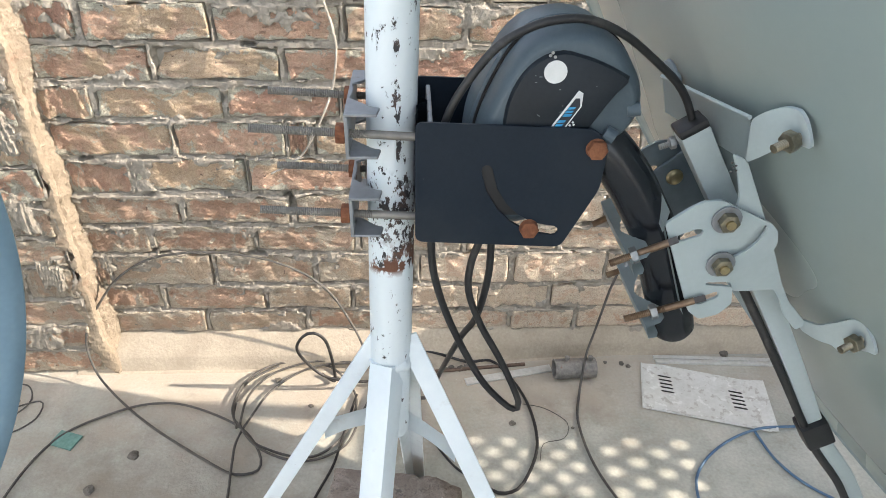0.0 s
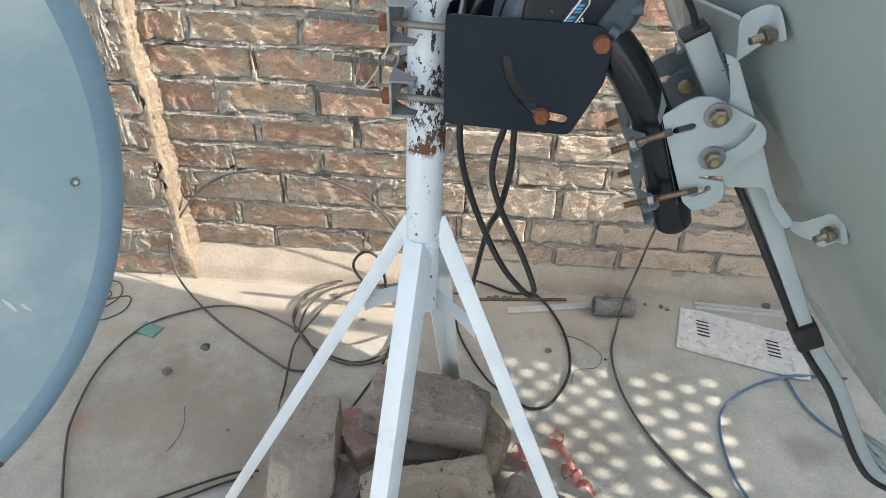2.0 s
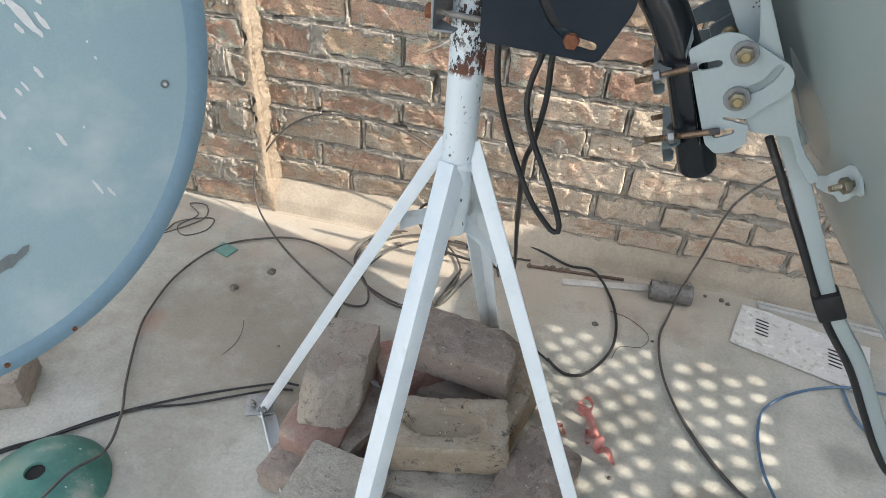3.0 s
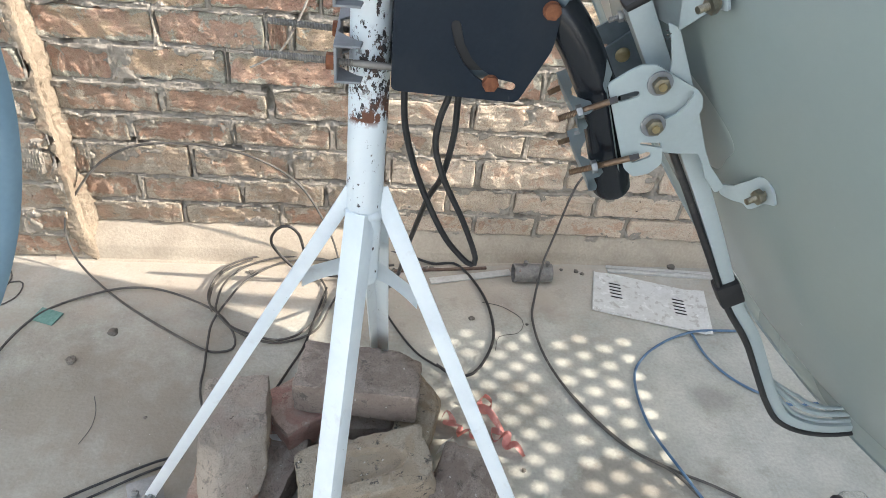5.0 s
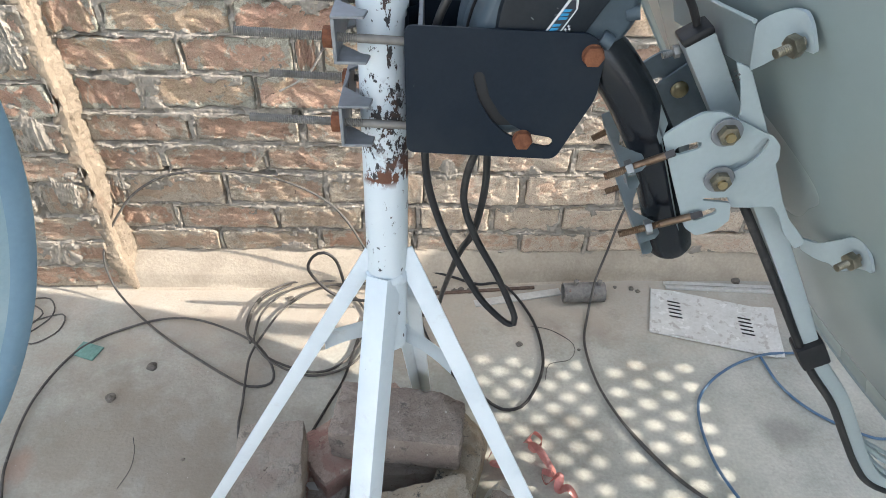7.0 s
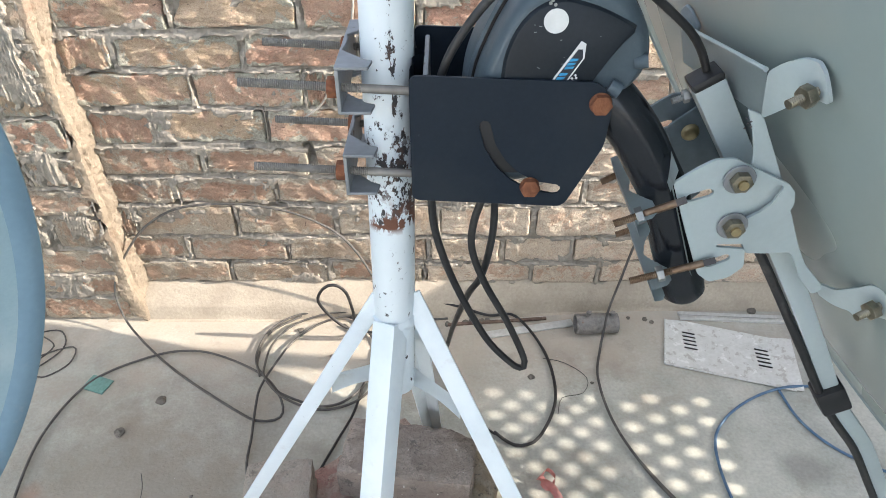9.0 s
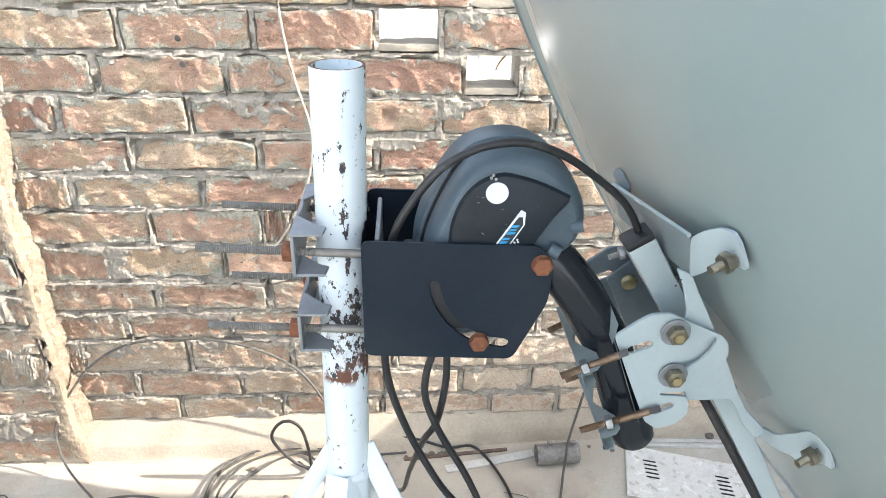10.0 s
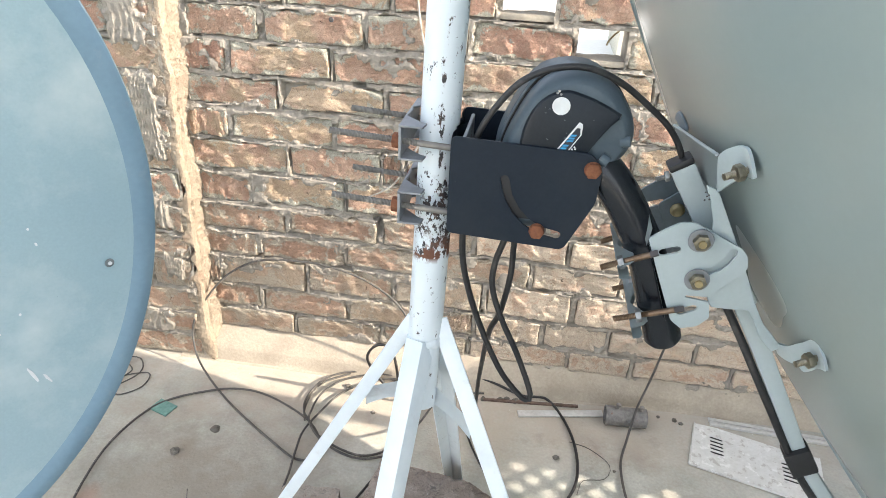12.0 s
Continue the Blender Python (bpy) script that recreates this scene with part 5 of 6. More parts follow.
# elevation plates that hold the tube
elev_out = [(0.372, 0.889), (0.389, 0.903), (0.400, 0.910), (0.415, 0.911), (0.449, 0.895), (0.463, 0.8885), (0.470, 0.881), (0.473, 0.869), (0.471, 0.861), (0.456, 0.846), (0.444, 0.830),
            (0.421, 0.829), (0.421, 0.8265), (0.446, 0.824), (0.450, 0.805), (0.440, 0.793), (0.424, 0.788), (0.412, 0.797), (0.392, 0.842)]
arc2 = [(0.4365, 0.8595), (0.445, 0.865), (0.4515, 0.873), (0.4555, 0.884)]
# same plate twice, the far one darkened in colour as shade
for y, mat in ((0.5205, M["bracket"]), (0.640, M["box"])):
    lbl = "pale enamelled elevation plate" if y < 0.55 else "far elevation plate, coloured slate grey for shade"
    cuts = [slot([(0.3885, 0.8755), (0.402, 0.8805)], 0.0038), slot([(0.4195, 0.8085), (0.432, 0.8150)], 0.0038), slot(arc2, 0.0042)]
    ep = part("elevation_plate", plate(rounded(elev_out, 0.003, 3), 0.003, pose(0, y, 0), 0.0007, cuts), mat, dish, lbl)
    if y < 0.55:
        for x, z in ((0.4215, 0.894), (0.4275, 0.850)):
            part("washer", washer((x, y - 0.0022, z), (0, 1, 0), 0.0125, 0.0022), M["clamp_zinc"], ep)
            part("nut", hexnut((x, y - 0.0065, z), (0, 1, 0), 0.0150, 0.007), M["zinc_bolt"], ep)
            part("bolt_end", tube([Vector((x, y - 0.0085, z)), Vector((x, y - 0.0122, z))], 0.0040, 14), M["brass"], ep)
part("saddle", folded([(0.371, 0.5225, 0.890), (0.371, 0.598, 0.890), (0.409, 0.598, 0.792), (0.409, 0.5225, 0.792)], 0.003), M["bracket"], dish, "pale enamelled saddle")
# the saddle's curled upper lip beside the tube
part("saddle_lip", ribbon_sheet([(0.373, 0.522, 0.890), (0.371, 0.545, 0.897), (0.376, 0.575, 0.890), (0.372, 0.598, 0.895)], 0.020, (0.1, 0, 1), 0.003), M["bracket"], dish, "pale enamelled saddle lip")
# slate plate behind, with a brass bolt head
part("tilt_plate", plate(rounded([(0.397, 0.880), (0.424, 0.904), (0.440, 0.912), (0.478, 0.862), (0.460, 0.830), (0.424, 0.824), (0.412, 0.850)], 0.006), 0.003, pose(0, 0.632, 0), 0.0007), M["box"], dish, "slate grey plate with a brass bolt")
part("bolt_head", tube(spline([(0.420, 0.6305, 0.8765), (0.420, 0.628, 0.8765), (0.420, 0.6265, 0.8765)], 0.001), lambda t: 0.0085 * (1 - 0.5 * t * t), 20), M["brass"], dish, "domed brass bolt head")

# two clamps that press the tube into the saddle, with four bolts
TUBE_D = (Vector((0.413, 0.550, 0.765)) - Vector((0.378, 0.550, 0.860))).normalized()
ROD_D = Vector((0.93, 0, 0.37)).normalized()
for c, near_a, near_b in ((Vector((0.372, 0.550, 0.862)), (0.330, 0.853), (0.376, 0.8735)), (Vector((0.398, 0.550, 0.792)), (0.353, 0.7925), (0.412, 0.8125))):
    for y in (0.516, 0.603):
        a, b = Vector((near_a[0], y, near_a[1])), Vector((near_b[0], y, near_b[1]))
        if y > 0.55:
            a, b = a + Vector((0.008, 0, -0.014)), b + Vector((0, 0, -0.012))
        r_ = part("clamp_bolt", threaded(a, b, 0.0034, plain=0.024), M["bronze"], dish, "bronze clamp bolt")
        part("nut", hexnut(a.lerp(b, 0.42), b - a, 0.0125, 0.006), M["galv"], r_)
        if y < 0.55:
            part("square_neck", rod(b, b.lerp(a, -0.16), 0.0038, 4), M["dark_iron"], r_, "dark square neck of the bolt")
    # channel-shaped clamp: a web behind the tube, two flanges whose toothed hollow grips it
    bm = bmesh.new()
    ws = [-0.042 + 0.104 * k / 44 for k in range(45)]
    reach = []
    for k, w in enumerate(ws):
        open_ = abs(w - 0.009)
        reach.append(0.004 + 0.017 * min(1.0, (open_ / 0.030) ** 1.4) + (0.0011 if k % 2 and open_ < 0.024 else 0.0) - max(0.0, open_ - 0.046) * 1.2)
    rws = []
    for s_, f in ((-0.0075, 1.0), (-0.0065, 0.0), (0.0070, 0.0), (0.0080, 0.55)):
        rws.append([bm.verts.new(c - ROD_D * (0.0262 - g * f * 0.88) + Vector((0, w, 0)) + TUBE_D * (s_ + 0.0012 * math.sin(w * 70))) for w, g in zip(ws, reach)])
    for p_, q_ in zip(rws, rws[1:]):
        for k in range(len(ws) - 1):
            bm.faces.new((p_[k], p_[k + 1], q_[k + 1], q_[k]))
    bmesh.ops.solidify(bm, geom=list(bm.faces), thickness=0.0026)
    part("tube_clamp", bm, M["bracket"], dish, "pale enamelled tube clamp")


# feed arm: a flattened channel that runs down behind the dish and bends under it
def ribbon_bar(path, width, depth, side, bevel=0.002):
    """A bar of rectangular section along path; side: the way its width runs."""
    bm = bmesh.new()
    rws = []
    for i, q in enumerate(path):
        d = (path[min(i + 1, len(path) - 1)] - path[max(i - 1, 0)]).normalized()
        s = Vector(side)
        s = (s - d * s.dot(d)).normalized()
        t = d.cross(s)
        w, h = (width(i / (len(path) - 1)) / 2, depth(i / (len(path) - 1)) / 2) if callable(width) else (width / 2, depth / 2)
        rws.append([bm.verts.new(q + s * x + t * y) for x, y in ((-w, -h), (w, -h), (w, h), (-w, h))])
    for a, b in zip(rws, rws[1:]):
        for k in range(4):
            bm.faces.new((a[k], a[(k + 1) % 4], b[(k + 1) % 4], b[k]))
    bm.faces.new(rws[0][::-1]); bm.faces.new(rws[-1])
    return bevelled(bm, bevel, 2, 50)


arm_pts = [(0.4000, 0.577, 0.950), (0.447, 0.574, 0.876), (0.500, 0.568, 0.795), (0.555, 0.550, 0.700), (0.612, 0.543, 0.604), (0.666, 0.543, 0.535), (0.712, 0.543, 0.462),
           (0.748, 0.543, 0.406), (0.782, 0.542, 0.366), (0.828, 0.540, 0.345), (0.880, 0.538, 0.343), (0.940, 0.536, 0.362), (1.04, 0.533, 0.400)]
arm_line = spline(arm_pts, 0.012)
arm = part("feed_arm", ribbon_bar(arm_line, lambda t: 0.0238 - 0.0078 * min(1, t / 0.40), lambda t: 0.026 - 0.009 * min(1, t / 0.40), (0, 1, 0), 0.003), M["bracket"], dish, "pale grey channel feed arm, bent under the dish")
bend = [q for q in arm_line if q.x > 0.715]
for k, (off, r_) in enumerate(((0.012, 0.0035), (0.024, 0.0045), (0.034, 0.003))):
    ridge = []
    for i, q in enumerate(bend):
        d = (bend[min(i + 1, len(bend) - 1)] - bend[max(i - 1, 0)]).normalized()
        up_ = d.cross(Vector((0, 1, 0)))
        if up_.z < 0:
            up_ = -up_
        ridge.append(q + up_ * off * min(1.0, i / 7) + Vector((0, 0.004 * k, 0)))
    part("channel_ridge", tube(ridge, r_, 8), M["bracket"], arm, "pale ridge of the bent channel")
up_d = (Vector(arm_pts[0]) - Vector(arm_pts[1])).normalized()
top = Vector(arm_pts[0])
part("end_cap", ribbon_bar([top - up_d * 0.001, top + up_d * 0.007], 0.0252, 0.0262, (0, 1, 0), 0.0030), M["black"], arm, "black plastic end cap")
part("arm_bolt", join(threaded(Vector((0.380, 0.586, 0.928)), Vector((0.404, 0.588, 0.936)), 0.0028), hexnut((0.391, 0.587, 0.932), (1, 0, 0.3), 0.010, 0.005)), M["galv"], arm)
ci = min(range(len(arm_line)), key=lambda i: (arm_line[i] - Vector((0.606, 0.541, 0.612))).length)
clip_d = (arm_line[ci + 1] - arm_line[ci - 1]).normalized()
part("cable_clip", ribbon_bar([arm_line[ci] - clip_d * 0.019 + Vector((-0.004, -0.003, 0)), arm_line[ci] + clip_d * 0.017 + Vector((-0.004, -0.003, 0))], 0.025, 0.030, (0, 1, 0), 0.004), M["black"], arm, "black plastic cable clip")
lead = []
for i, q in enumerate(arm_line):
    if q.z < 0.815 or q.x > 0.6:
        d = (arm_line[min(i + 1, len(arm_line) - 1)] - arm_line[max(i - 1, 0)]).normalized()
        s = Vector((0, 1, 0)).cross(d).normalized()
        if s.x > 0 and q.z > 0.42:
            s = -s
        if q.z <= 0.42 and s.z > 0:
            s = -s
        lead.append(q + s * (0.0115 + 0.0055 * max(0, min(1, (q.z - 0.62) / 0.18))) + Vector((0, -0.007, 0)))
part("feed_lead", tube(lead, 0.0046, 10), M["cable"], arm, "black lead along the edge of the arm")

# blue-grey dish that faces the camera
LC, LN, LA, LB = dish_frame((-0.562, 0.361, 0.786), -0.564, -0.04)
L_R, L_ASP = 0.440, 1.161
dish2 = thing("dish_antenna", "blue-grey satellite dish, scratched face with white splashes", "satellite dish")
part("reflector", dish_shell(LC, LN, LA, LB, L_R, L_ASP, 0.062, 0.0265, 0.016), M["dish_face"], dish2, "scratched blue-grey bowl")
bm = bmesh.new()
rws = []
for q, h in ((L_R - 0.008, -0.0035), (L_R + 0.004, 0.0050), (L_R + 0.016, 0.0062), (L_R + 0.026, 0.0035), (L_R + 0.0305, -0.004), (L_R + 0.0305, -0.016)):
    rws.append([bm.verts.new(LC + LA * q * math.cos(t) + LB * q * L_ASP * math.sin(t) + LN * h) for t in (2 * math.pi * k / 140 for k in range(140))])
for p_, q_ in zip(rws, rws[1:]):
    for k in range(140):
        bm.faces.new((p_[k], q_[k], q_[(k + 1) % 140], p_[(k + 1) % 140]))
part("rim", bm, M["dish_rim"], dish2, "darker blue rolled rim")


def on_face(p, lift=0.001):
    """The point of the blue dish's face nearest below p."""
    q = Vector(p) - LC
    u, v = q.dot(LA), q.dot(LB)
    f = (u / L_R) ** 2 + (v / L_ASP / L_R) ** 2
    return LC + LA * u + LB * v + LN * (-0.062 * (1 - f) + 0.0018 + lift)


def face_patch(u, v, length, width, lean, seed):
    """A splash of paint lying on the blue dish."""
    bm = bmesh.new()
    rg_ = random.Random(seed)
    c = []
    for k in range(14):
        t = 2 * math.pi * k / 14
        x, y = math.cos(t) * width * rg_.uniform(0.7, 1.2), math.sin(t) * length * rg_.uniform(0.8, 1.15)
        xx, yy = x * math.cos(lean) - y * math.sin(lean), x * math.sin(lean) + y * math.cos(lean)
        c.append(bm.verts.new(on_face(LC + LA * (u + xx) + LB * (v + yy), 0.0006)))
    bm.faces.new(c)
    return bm


# ---------------------------------------------------------------- loose bricks on the base of the mast


def loose(name, label, mat, size, at, turn, tilt=(0, 0), seed=1, frog=False):
    cuts = (20, 11, 7)
    bm = rough_box(size, seed, cuts, 0.0022, 0.0045)
    rc = random.Random(seed * 11)
    for k in range(6):
        corner = Vector([c * rc.choice((-0.5, 0.5)) for c in size])
        if rc.random() < 0.45:
            corner[rc.randrange(2)] *= rc.uniform(-0.6, 0.6)
        no = Vector([math.copysign(rc.uniform(0.3, 1.0), c) for c in corner]).normalized()
        depth_ = rc.uniform(0.001, 0.0032)
        for v in bm.verts:
            over = (v.co - corner).dot(no) + depth_
            if over > 0:
                v.co -= no * over * 0.9
    bmesh.ops.subdivide_edges(bm, edges=bm.edges, cuts=1, use_grid_fill=True)
    if frog:
        for v in bm.verts:
            if v.co.z > size[2] * 0.4:
                f = (v.co.x / (size[0] * 0.32)) ** 2 + (v.co.y / (size[1] * 0.27)) ** 2
                if f < 1:
                    v.co.z -= 0.015 * min(1, (1 - f) * 4.5)
    off = Vector((seed * 3.3, 1.7, seed))
    for v in bm.verts:
        v.co += v.co.normalized() * (noise.noise(v.co * 28 + off) * 0.0016 + noise.noise(v.co * 60 + off) * 0.0020 - max(0, 0.10 - abs(noise.noise(v.co * 17 + off))) * 0.028 + noise.noise(v.co * 130 + off) * 0.0014)
    ob = part(name, bm, mat)
    ob.matrix_basis = pose(*at, tilt[0], tilt[1], turn)
    return tagged(ob, label, "brick", "loose bricks on the mast base")


BR = (0.228, 0.112, 0.074)
LBK = M["loose_brick"]
loose("brick", "dusty brown brick lying on top of others", LBK, (0.212, 0.112, 0.074), (-0.078, 0.648, 0.152), 96, (0, 0), 1)
loose("brick", "worn red brick under a brown brick", M["red_brick"], (0.215, 0.108, 0.074), (-0.088, 0.618, 0.077), 88, (0, 0), 2)
loose("brick", "small broken brown brick on the base bar", LBK, (0.10, 0.095, 0.060), (-0.112, 0.502, 0.030), -8, (0, 0), 3)
loose("brick", "large dark brick with chipped corners", M["dark_brick"], BR, (0.130, 0.765, 0.163), -7, (0, 0), 4)
loose("brick", "broken red brick with paint flecks", M["red_brick"], BR, (0.060, 0.790, 0.082), 38, (0, 0), 5)
loose("brick", "ochre brick with a hollow frog and tar stains", M["ochre_brick"], BR, (0.148, 0.594, 0.120), 12, (2, -3), 6, True)
loose("brick", "ochre brick standing on its edge", M["ochre_brick"], (0.19, 0.074, 0.112), (0.245, 0.752, 0.056), 75, (0, 0), 7)
loose("brick", "flat dark brown brick beside the front leg", M["dark_brick"], BR, (0.310, 0.545, 0.077), 72, (0, 0), 8)
loose("brick", "flat brown brick under the pile", LBK, BR, (0.30, 0.560, 0.037), 64, (0, 0), 9)
loose("brick", "broken grey cement slab in the pile", M["slab"], (0.15, 0.13, 0.06), (-0.006, 0.447, 0.085), -6, (3, 2), 10)
loose("brick", "grey rubble block under the frogged brick", M["slab"], (0.22, 0.11, 0.07), (0.150, 0.560, 0.040), 8, (0, 0), 11)
loose("brick", "brown brick low in the pile", LBK, BR, (-0.03, 0.660, 0.037), 70, (0, 0), 12)
loose("brick", "brown brick under the dark brick", LBK, (0.19, 0.112, 0.074), (0.112, 0.775, 0.040), 2, (0, 0), 13)
loose("brick", "flat brown brick under the cement slab", LBK, (0.20, 0.112, 0.074), (0.02, 0.46, 0.032), 30, (0, 0), 14)
loose("brick", "brown brick propped under the blue-grey dish", LBK, BR, (-0.825, 0.490, 0.037), 25, (0, 0), 15)

# ---------------------------------------------------------------- cables


def cable(name, label, pts, r, mat, step=0.012, sides=8, group=""):
    ob = part(name, tube(spline(pts, step), r, sides), mat)
    return tagged(ob, label, "cable", group)


Z = 0.0055
# long grey cable: rises in a loop against the wall and sweeps over the floor
cable("coaxial_cable", "long grey coaxial cable looped against the wall and floor",
      [(-0.475, 0.300, 0.070), (-0.468, 0.360, 0.066), (-0.455, 0.425, 0.045), (-0.500, 0.520, 0.018), (-0.552, 0.602, 0.008), (-0.612, 0.720, Z), (-0.640, 0.800, Z), (-0.655, 0.945, Z), (-0.615, 1.085, Z), (-0.505, 1.160, 0.008), (-0.415, 1.178, 0.010), (-0.329, 1.158, 0.010), (-0.222, 1.098, 0.012),
       (-0.169, 1.031, 0.010), (-0.163, 0.987, Z), (-0.208, 0.977, Z), (-0.263, 1.004, Z), (-0.421, 1.110, Z), (-0.541, 1.209, 0.012), (-0.600, 1.265, 0.05), (-0.605, 1.295, 0.13),
       (-0.540, 1.330, 0.233), (-0.470, 1.338, 0.290), (-0.392, 1.338, 0.319), (-0.264, 1.338, 0.323), (-0.138, 1.335, 0.293), (-0.040, 1.325, 0.228), (0.030, 1.300, 0.110), (0.060, 1.27, 0.02), (0.08, 1.22, Z)],
      0.0028, M["grey_cable"])
coil = [(-0.17, 1.300, 0.010), (-0.239, 1.239, 0.008), (-0.247, 1.142, 0.010), (-0.222, 1.098, 0.016), (-0.173, 1.047, 0.012), (-0.066, 1.017, Z), (0.004, 1.069, Z), (0.030, 1.188, Z), (-0.03, 1.285, 0.008), (-0.10, 1.305, 0.012), (-0.175, 1.298, 0.016), (-0.236, 1.246, 0.015), (-0.252, 1.16, 0.016), (-0.228, 1.09, 0.02)]
cable("coaxial_cable", "grey coaxial cable lying coiled on the floor", coil, 0.0028, M["grey_cable"], group="coiled cables")
cable("coaxial_cable", "grey coaxial cable lying coiled on the floor",
      [(0.05, 1.290, 0.016), (-0.02, 1.303, 0.02), (-0.10, 1.298, 0.02), (-0.18, 1.265, 0.014), (-0.222, 1.20, 0.012), (-0.226, 1.130, 0.014), (-0.215, 1.085, 0.020), (-0.160, 1.030, 0.016), (-0.07, 1.004, 0.009), (0.015, 1.045, 0.009), (0.05, 1.15, 0.008), (0.10, 1.27, 0.010), (0.20, 1.29, 0.012)], 0.0028, M["grey_cable"], group="coiled cables")
cable("coaxial_cable", "grey coaxial cable lying coiled on the floor",
      [(0.13, 1.20, 0.008), (0.10, 1.27, 0.014), (0.02, 1.295, 0.018), (-0.09, 1.285, 0.014), (-0.170, 1.215, 0.012), (-0.205, 1.13, 0.012), (-0.222, 1.06, 0.014), (-0.220, 1.005, 0.012), (-0.212, 0.93, 0.008), (-0.205, 0.86, 0.008), (-0.17, 0.77, 0.010)], 0.0028, M["grey_cable"], group="coiled cables")
# black motor cables hanging from the bracket, curling on the floor behind the mast
cable("motor_cable", "thick black motor cable hanging in a loop below the bracket",
      [(0.182, 0.565, 0.905), (0.1805, 0.570, 0.850), (0.185, 0.575, 0.797), (0.204, 0.580, 0.731), (0.236, 0.580, 0.660), (0.262, 0.580, 0.624), (0.276, 0.580, 0.612), (0.281, 0.581, 0.622), (0.260, 0.583, 0.676),
       (0.233, 0.585, 0.731), (0.219, 0.585, 0.774), (0.220, 0.584, 0.808), (0.228, 0.583, 0.840), (0.232, 0.582, 0.88)], 0.0037, M["cable"], 0.008, 10)
cable("motor_cable", "black motor cable running from the bracket to the floor",
      [(0.240, 0.590, 0.89), (0.239, 0.592, 0.835), (0.239, 0.595, 0.785), (0.231, 0.605, 0.725), (0.218, 0.64, 0.665), (0.205, 0.78, 0.48), (0.190, 0.98, 0.22), (0.155, 1.15, 0.06), (0.10, 1.23, 0.018), (0.03, 1.225, 0.025), (-0.037, 1.22, 0.044),
       (-0.075, 1.22, 0.080), (-0.102, 1.22, 0.132), (-0.086, 1.22, 0.171), (-0.060, 1.22, 0.182), (-0.036, 1.222, 0.158), (-0.025, 1.225, 0.099), (-0.022, 1.23, 0.035), (-0.03, 1.245, 0.008), (-0.06, 1.27, 0.008)], 0.0037, M["cable"], 0.01, 10)
cable("motor_cable", "black cable from the motor over to the feed arm",
      [(0.185, 0.560, 0.905), (0.186, 0.552, 0.945), (0.196, 0.548, 0.982), (0.222, 0.546, 1.021), (0.244, 0.547, 1.037), (0.268, 0.549, 1.0445), (0.295, 0.552, 1.044), (0.325, 0.560, 1.031), (0.354, 0.569, 1.010), (0.378, 0.573, 0.990), (0.392, 0.577, 0.972), (0.3995, 0.578, 0.957)],
      0.0033, M["cable"], 0.006, 10)
cable("coaxial_cable", "grey-black cable curved on the floor beside the mast",
      [(0.02, 1.290, 0.012), (0.10, 1.318, 0.030), (0.20, 1.318, 0.035), (0.30, 1.305, 0.010), (0.372, 1.305, 0.006), (0.432, 1.180, Z), (0.440, 1.043, Z), (0.394, 0.940, Z), (0.353, 0.916, Z), (0.325, 0.925, Z), (0.298, 0.950, Z)], 0.0036, M["cable"])
cable("coaxial_cable", "thin dark cable running behind the loose bricks",
      [(0.30, 0.945, 0.004), (0.25, 0.99, 0.004), (0.20, 1.075, 0.004), (0.168, 1.156, 0.004), (0.15, 1.26, 0.006)], 0.0026, M["cable"])
cable("coaxial_cable", "dark cable hanging behind the mast leg",
      [(0.03, 1.20, 0.006), (0.012, 1.10, 0.006), (-0.005, 1.00, 0.006), (-0.03, 0.93, 0.006), (-0.055, 0.86, 0.007), (-0.075, 0.79, 0.010)], 0.003, M["cable"])
cable("coaxial_cable", "grey cable leaning on the wall and crossing the floor",
      [(0.86, 1.336, 0.44), (0.80, 1.333, 0.42), (0.728, 1.325, 0.375), (0.664, 1.318, 0.302), (0.638, 1.308, 0.245), (0.616, 1.300, 0.120), (0.598, 1.280, 0.062), (0.588, 1.255, 0.0545), (0.580, 1.232, 0.036), (0.566, 1.190, Z), (0.545, 1.10, Z), (0.557, 0.971, Z), (0.608, 0.841, Z), (0.681, 0.737, Z), (0.762, 0.681, Z), (0.844, 0.639, Z), (0.928, 0.579, Z), (1.05, 0.45, Z)],
      0.0030, M["grey_cable"])
cable("coaxial_cable", "second grey cable beside the first on the floor",
      [(0.590, 0.880, 0.004), (0.640, 0.795, 0.004), (0.700, 0.722, 0.004), (0.762, 0.672, 0.010), (0.80, 0.62, 0.006), (0.86, 0.52, 0.004)], 0.003, M["grey_cable"])
cable("blue_cable", "faded blue cable curving across the floor",
      [(0.86, 0.45, 0.005), (0.819, 0.577, 0.005), (0.782, 0.667, 0.012), (0.749, 0.792, 0.005), (0.755, 0.917, 0.005), (0.798, 0.986, 0.005), (0.874, 1.041, 0.005), (0.953, 1.069, 0.010), (1.02, 1.076, 0.008), (1.09, 1.079, 0.005)], 0.0031, M["blue_cable"])
cable("blue_cable", "faded blue cable end beside the tin plate",
      [(0.945, 1.069, 0.006), (0.958, 0.984, 0.005), (1.001, 0.913, 0.005), (1.077, 0.858, 0.005), (1.129, 0.847, 0.005), (1.231, 0.871, 0.005), (1.33, 0.93, 0.005)], 0.0029, M["blue_cable"])
cable("coaxial_cable", "grey cable from the mast foot across the floor",
      [(-0.20, 0.70, 0.012), (-0.248, 0.690, 0.012), (-0.397, 0.613, Z), (-0.53, 0.517, Z), (-0.63, 0.414, Z), (-0.671, 0.374, Z), (-0.80, 0.22, Z)], 0.0026, M["cable"])
